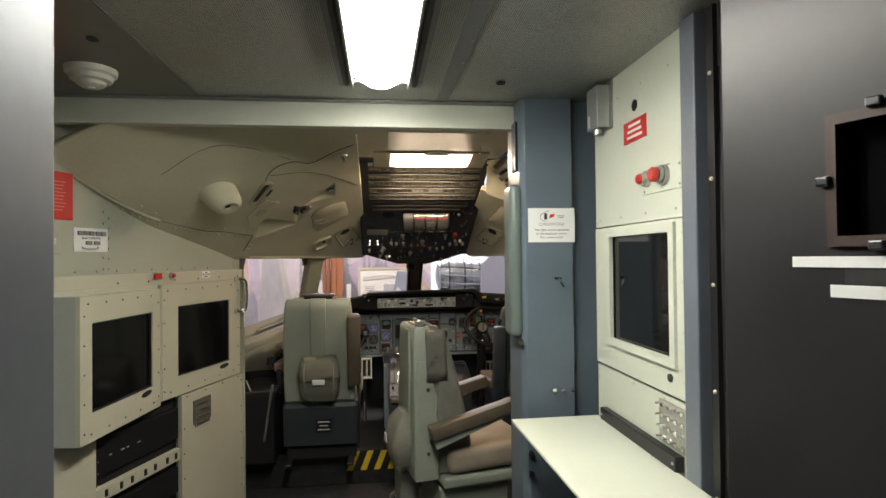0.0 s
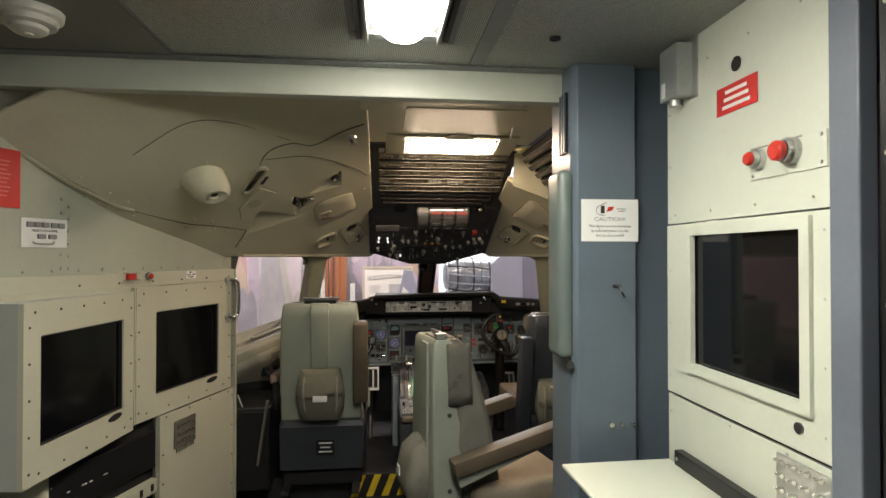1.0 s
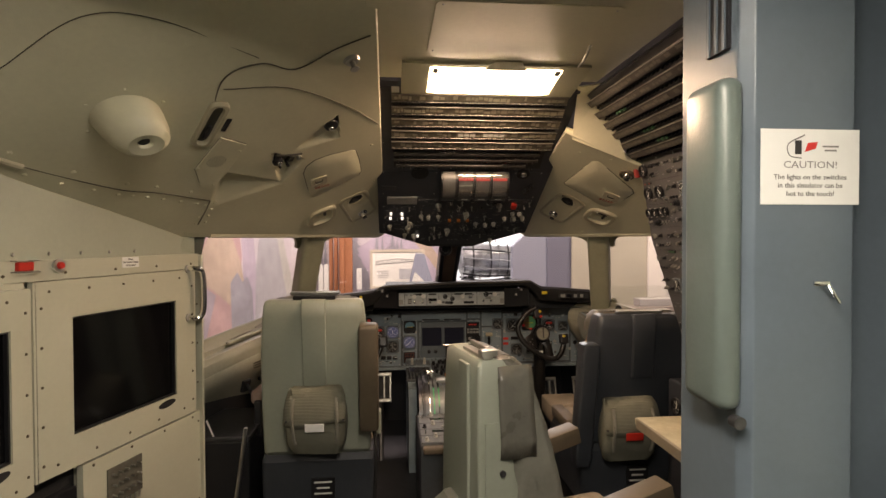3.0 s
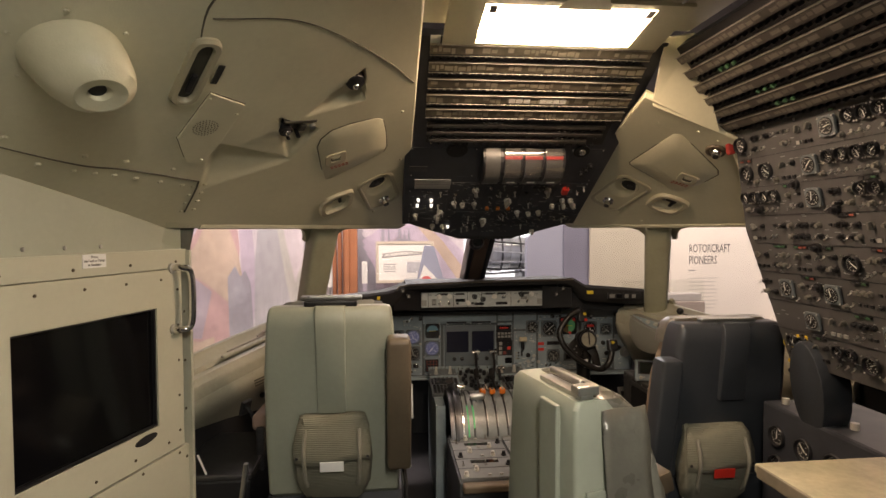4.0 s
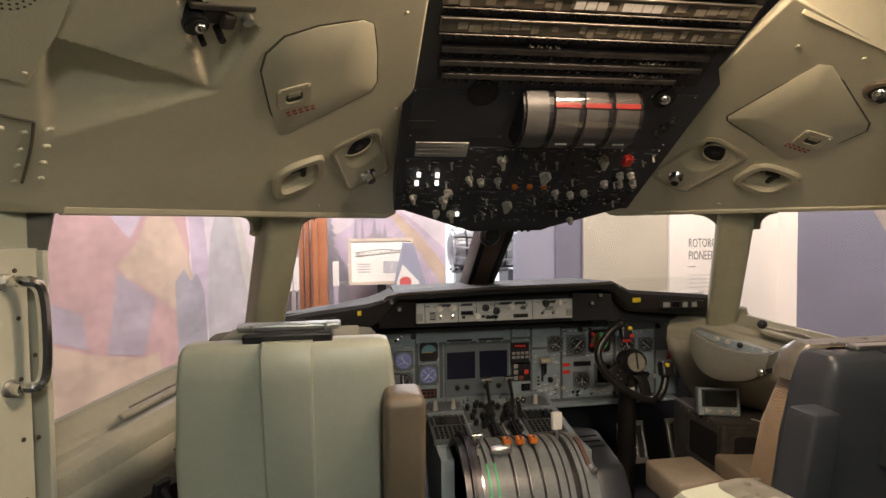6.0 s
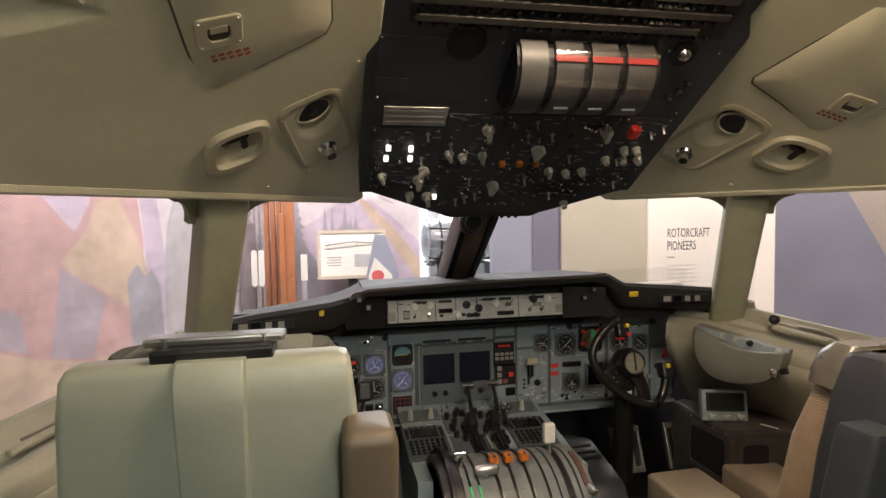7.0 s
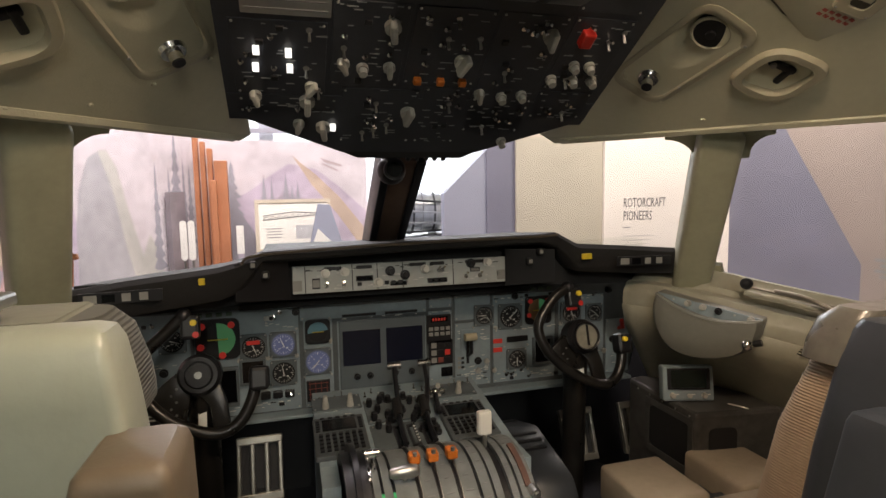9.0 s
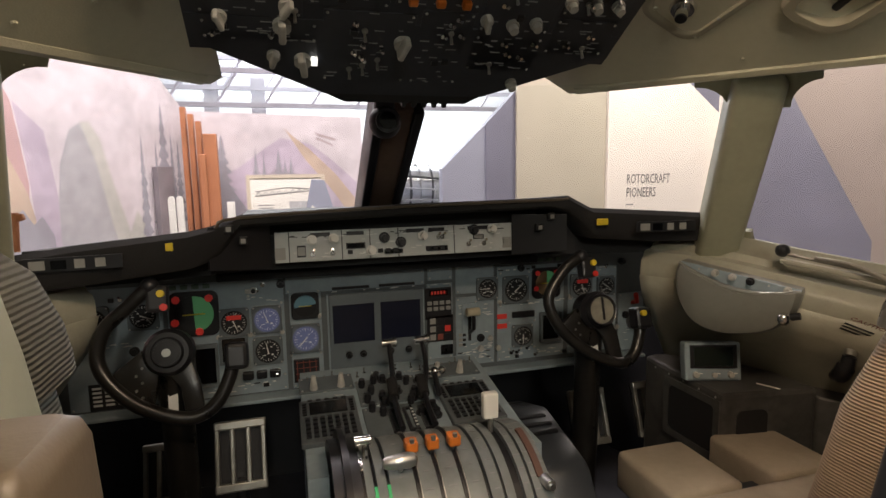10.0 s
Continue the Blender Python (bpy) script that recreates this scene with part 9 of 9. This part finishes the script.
# engine on its stand in the bright hall
en = thing("display_engine", "grey aircraft engine with ribbed casing on a stand", "aircraft engine", pose(1.22, 9.9, 1.17))
STEEL = mat("engine_steel", (0.42, 0.42, 0.43), 0.35, 0.8, vary=0.25, scale=8)
rings = [(-0.5, 0.12), (-0.46, 0.24), (-0.3, 0.30), (-0.1, 0.31), (0.1, 0.27), (0.35, 0.29), (0.5, 0.22), (0.62, 0.18)]
part("casing", loft(bmesh.new(), [[(x, r * math.cos(a), r * math.sin(a)) for a in np.linspace(0, 2 * math.pi, 26, endpoint=False)] for x, r in rings]), STEEL, en, smooth=True)
for k in range(7):
    part("band", Cyl((-0.42 + 0.14 * k, 0, 0), 0.325 - 0.012 * abs(k - 2), 0.025, "x", 26), DARKMETAL if k % 2 else STEEL, en)
for k in range(10):
    a = radians(150 + 24 * k)
    part("pipe", Tube(curve_pts([(-0.45, 0.33 * math.cos(a), 0.33 * math.sin(a)), (-0.1, 0.36 * math.cos(a + 0.1), 0.36 * math.sin(a + 0.1)), (0.4, 0.32 * math.cos(a + 0.2), 0.32 * math.sin(a + 0.2))], 3), 0.014, 5), STEEL if k % 3 else BLACK, en)
for x in (-0.3, 0.35):
    part("stand_leg", Box((x, 0, -1.55), (0.08, 0.5, 2.5)), DARKMETAL, en)
single("display_column", Cyl((1.02, 10.6, 1.9), 0.09, 7.3), mat("column_white", (0.75, 0.76, 0.8), 0.5, vary=0.05), "white round column in the bright hall", "column", kind="structure")
tk = thing("display_table", "pale display case below the engine", "display case", pose(1.3, 9.3, -1.7))
part("case", Box((0, 0, 1.2), (1.3, 0.5, 2.4), 0.02), mat("case_grey", (0.4, 0.42, 0.47), 0.5, vary=0.1), tk)
# coloured walls to the right
R = basis((0, 8.6, 0), (1, 0, 0), (0, 0, 1))
w = wall_with("gallery_wall_blue", R, [(1.33, -1.7), (1.82, -1.7), (1.82, 1.85), (1.33, 1.38)], BLUELIGHT, "light blue-grey gallery wall with a slanted top")
w = wall_with("gallery_wall_blue_dark", R @ Matrix.Translation((0, 0, 0.02)), [(1.82, -1.7), (2.16, -1.7), (2.16, 2.2), (1.82, 1.85)], BLUEWALL, "dark blue-grey gallery wall with a slanted top")
w = wall_with("gallery_wall_tan", R @ Matrix.Translation((0, 0, 0.06)), [(2.16, -1.7), (3.25, -1.7), (3.25, 4.4), (2.16, 4.4)], TANWALL, "tan gallery wall panel")
w = wall_with("gallery_wall_white", R @ Matrix.Translation((0, 0, 0.10)), [(3.25, -1.7), (4.75, -1.7), (4.75, 4.4), (3.25, 4.4)], WHITEWALL, "white gallery panel with a printed heading")
HEADINK = mat("heading_ink", (0.10, 0.095, 0.10), 0.7, vary=0)
letters("ROTORCRAFT", 0.158, Matrix.Translation((3.50, 1.185, 0.002)), HEADINK, w, "LEFT", 0.57)
letters("PIONEERS", 0.158, Matrix.Translation((3.50, 1.03, 0.002)), HEADINK, w, "LEFT", 0.57)
part("dash", Box((3.55, 0.945, 0.001), (0.10, 0.012, 0.002)), GREYINK, w)
for k in range(9):
    part("print_bar", Box((3.50 + (0.42 - 0.03 * (k % 3)) / 2, 0.84 - 0.05 * k, 0.001), (0.42 - 0.03 * (k % 3), 0.012, 0.001)), mat("pale_print", (0.55, 0.52, 0.49), 0.7, vary=0), w)
painted(w, [(4.15, 4.39), (4.15, 2.46), (4.74, 2.0), (4.74, 4.39)], BLUEWALL, 0, "blue_corner")
RS = basis((4.75, 6, 0), (0, -1, 0), (0, 0, 1))
w = wall_with("gallery_wall_right", RS, [(-2.6, -1.7), (5.0, -1.7), (5.0, 4.4), (-2.6, 4.4)], TAUPE, "taupe gallery side wall with a blue slanted field")
painted(w, [(-2.2, -1.69), (-0.60, -1.69), (-0.60, 0.66), (-1.41, 1.90), (-2.2, 3.2)], BLUEWALL, 0, "blue_field")
painted(w, [(-2.59, -1.69), (-2.2, -1.69), (-2.2, 4.3), (-2.59, 4.3)], WHITEWALL, 0, "white_field")
for k in range(4):
    part("print_bar", Box((-0.42 + 0.05 * (k % 2), 0.72 - 0.05 * k, 0.001), (0.12, 0.03, 0.002)), GREYINK, w)
sc_ = thing("showcase", "low glass showcase in front of the white panel", "showcase", pose(3.0, 8.25, -1.7))
part("plinth", Box((0, 0, 1.14), (1.02, 0.26, 2.28), 0.01), TAUPE, sc_)
part("tray", Box((0.22, 0, 2.33), (0.52, 0.2, 0.10), 0.01), mat("case_tray", (0.42, 0.39, 0.38), 0.5, vary=0.1), sc_)
cv = part("glass_cover", Box((0, 0, 2.41), (1.0, 0.24, 0.26)), GLASS, sc_, "clear glass cover")
cv.visible_shadow = False
# roof trusses above the mural
TRUSS = mat("truss_grey", (0.42, 0.41, 0.46), 0.5, vary=0.08)
for k in range(4):
    t = thing("roof_beam", "white roof beam with hanging lights", "beam", pose(0, 11.0 + 1.2 * k, 2.30 + 0.40 * k), group="roof beams", kind="structure")
    part("chord", Box((0, 0, 0), (9, 0.08, 0.06)), TRUSS, t)
    part("chord", Box((0, 0, 0.45), (9, 0.08, 0.06)), TRUSS, t)
    for j in range(14):
        part("web", Tube([(-4.2 + j * 0.62, 0, 0), (-3.9 + j * 0.62, 0, 0.45)], 0.02, 5), TRUSS, t)
for x in (-2.2, -1.3, -0.6):
    single("hall_column", Box((x, 12.5, 1.9), (0.22, 0.22, 7.3)), mat("hall_column_grey", (0.45, 0.44, 0.48), 0.6, vary=0.1), "grey square column in the hall", "column", kind="structure")
for k in range(5):
    t = thing("hall_lamp", "glowing hall light fitting", "ceiling lamp", pose(-2.4 + 0.9 * k, 13.4, 2.75), group="hall lamps")
    part("tube", Box((0, 0, 0), (0.5, 0.06, 0.05)), mat("hall_glow", (1, 1, 1), 0.5, vary=0, emit=(0.95, 0.97, 1), strength=5), t)
    part("rod", Box((0, 0, 0.17), (0.012, 0.012, 0.32)), DARKMETAL, t)
# little wooden propeller ornament by the windscreen
pr = thing("wooden_ornament", "small orange wooden ornament on the glareshield end", "ornament", pose(-0.824, 4.26, 1.20))
part("stick", Tube([(0, 0, -0.03), (0.005, 0, 0.05)], 0.008), ORANGEWOOD, pr)
part("arm", Box((0.012, 0, 0.035), (0.04, 0.012, 0.014), 0.003, pose(0, 0, 0, 0, -15, 0)), ORANGEWOOD, pr)
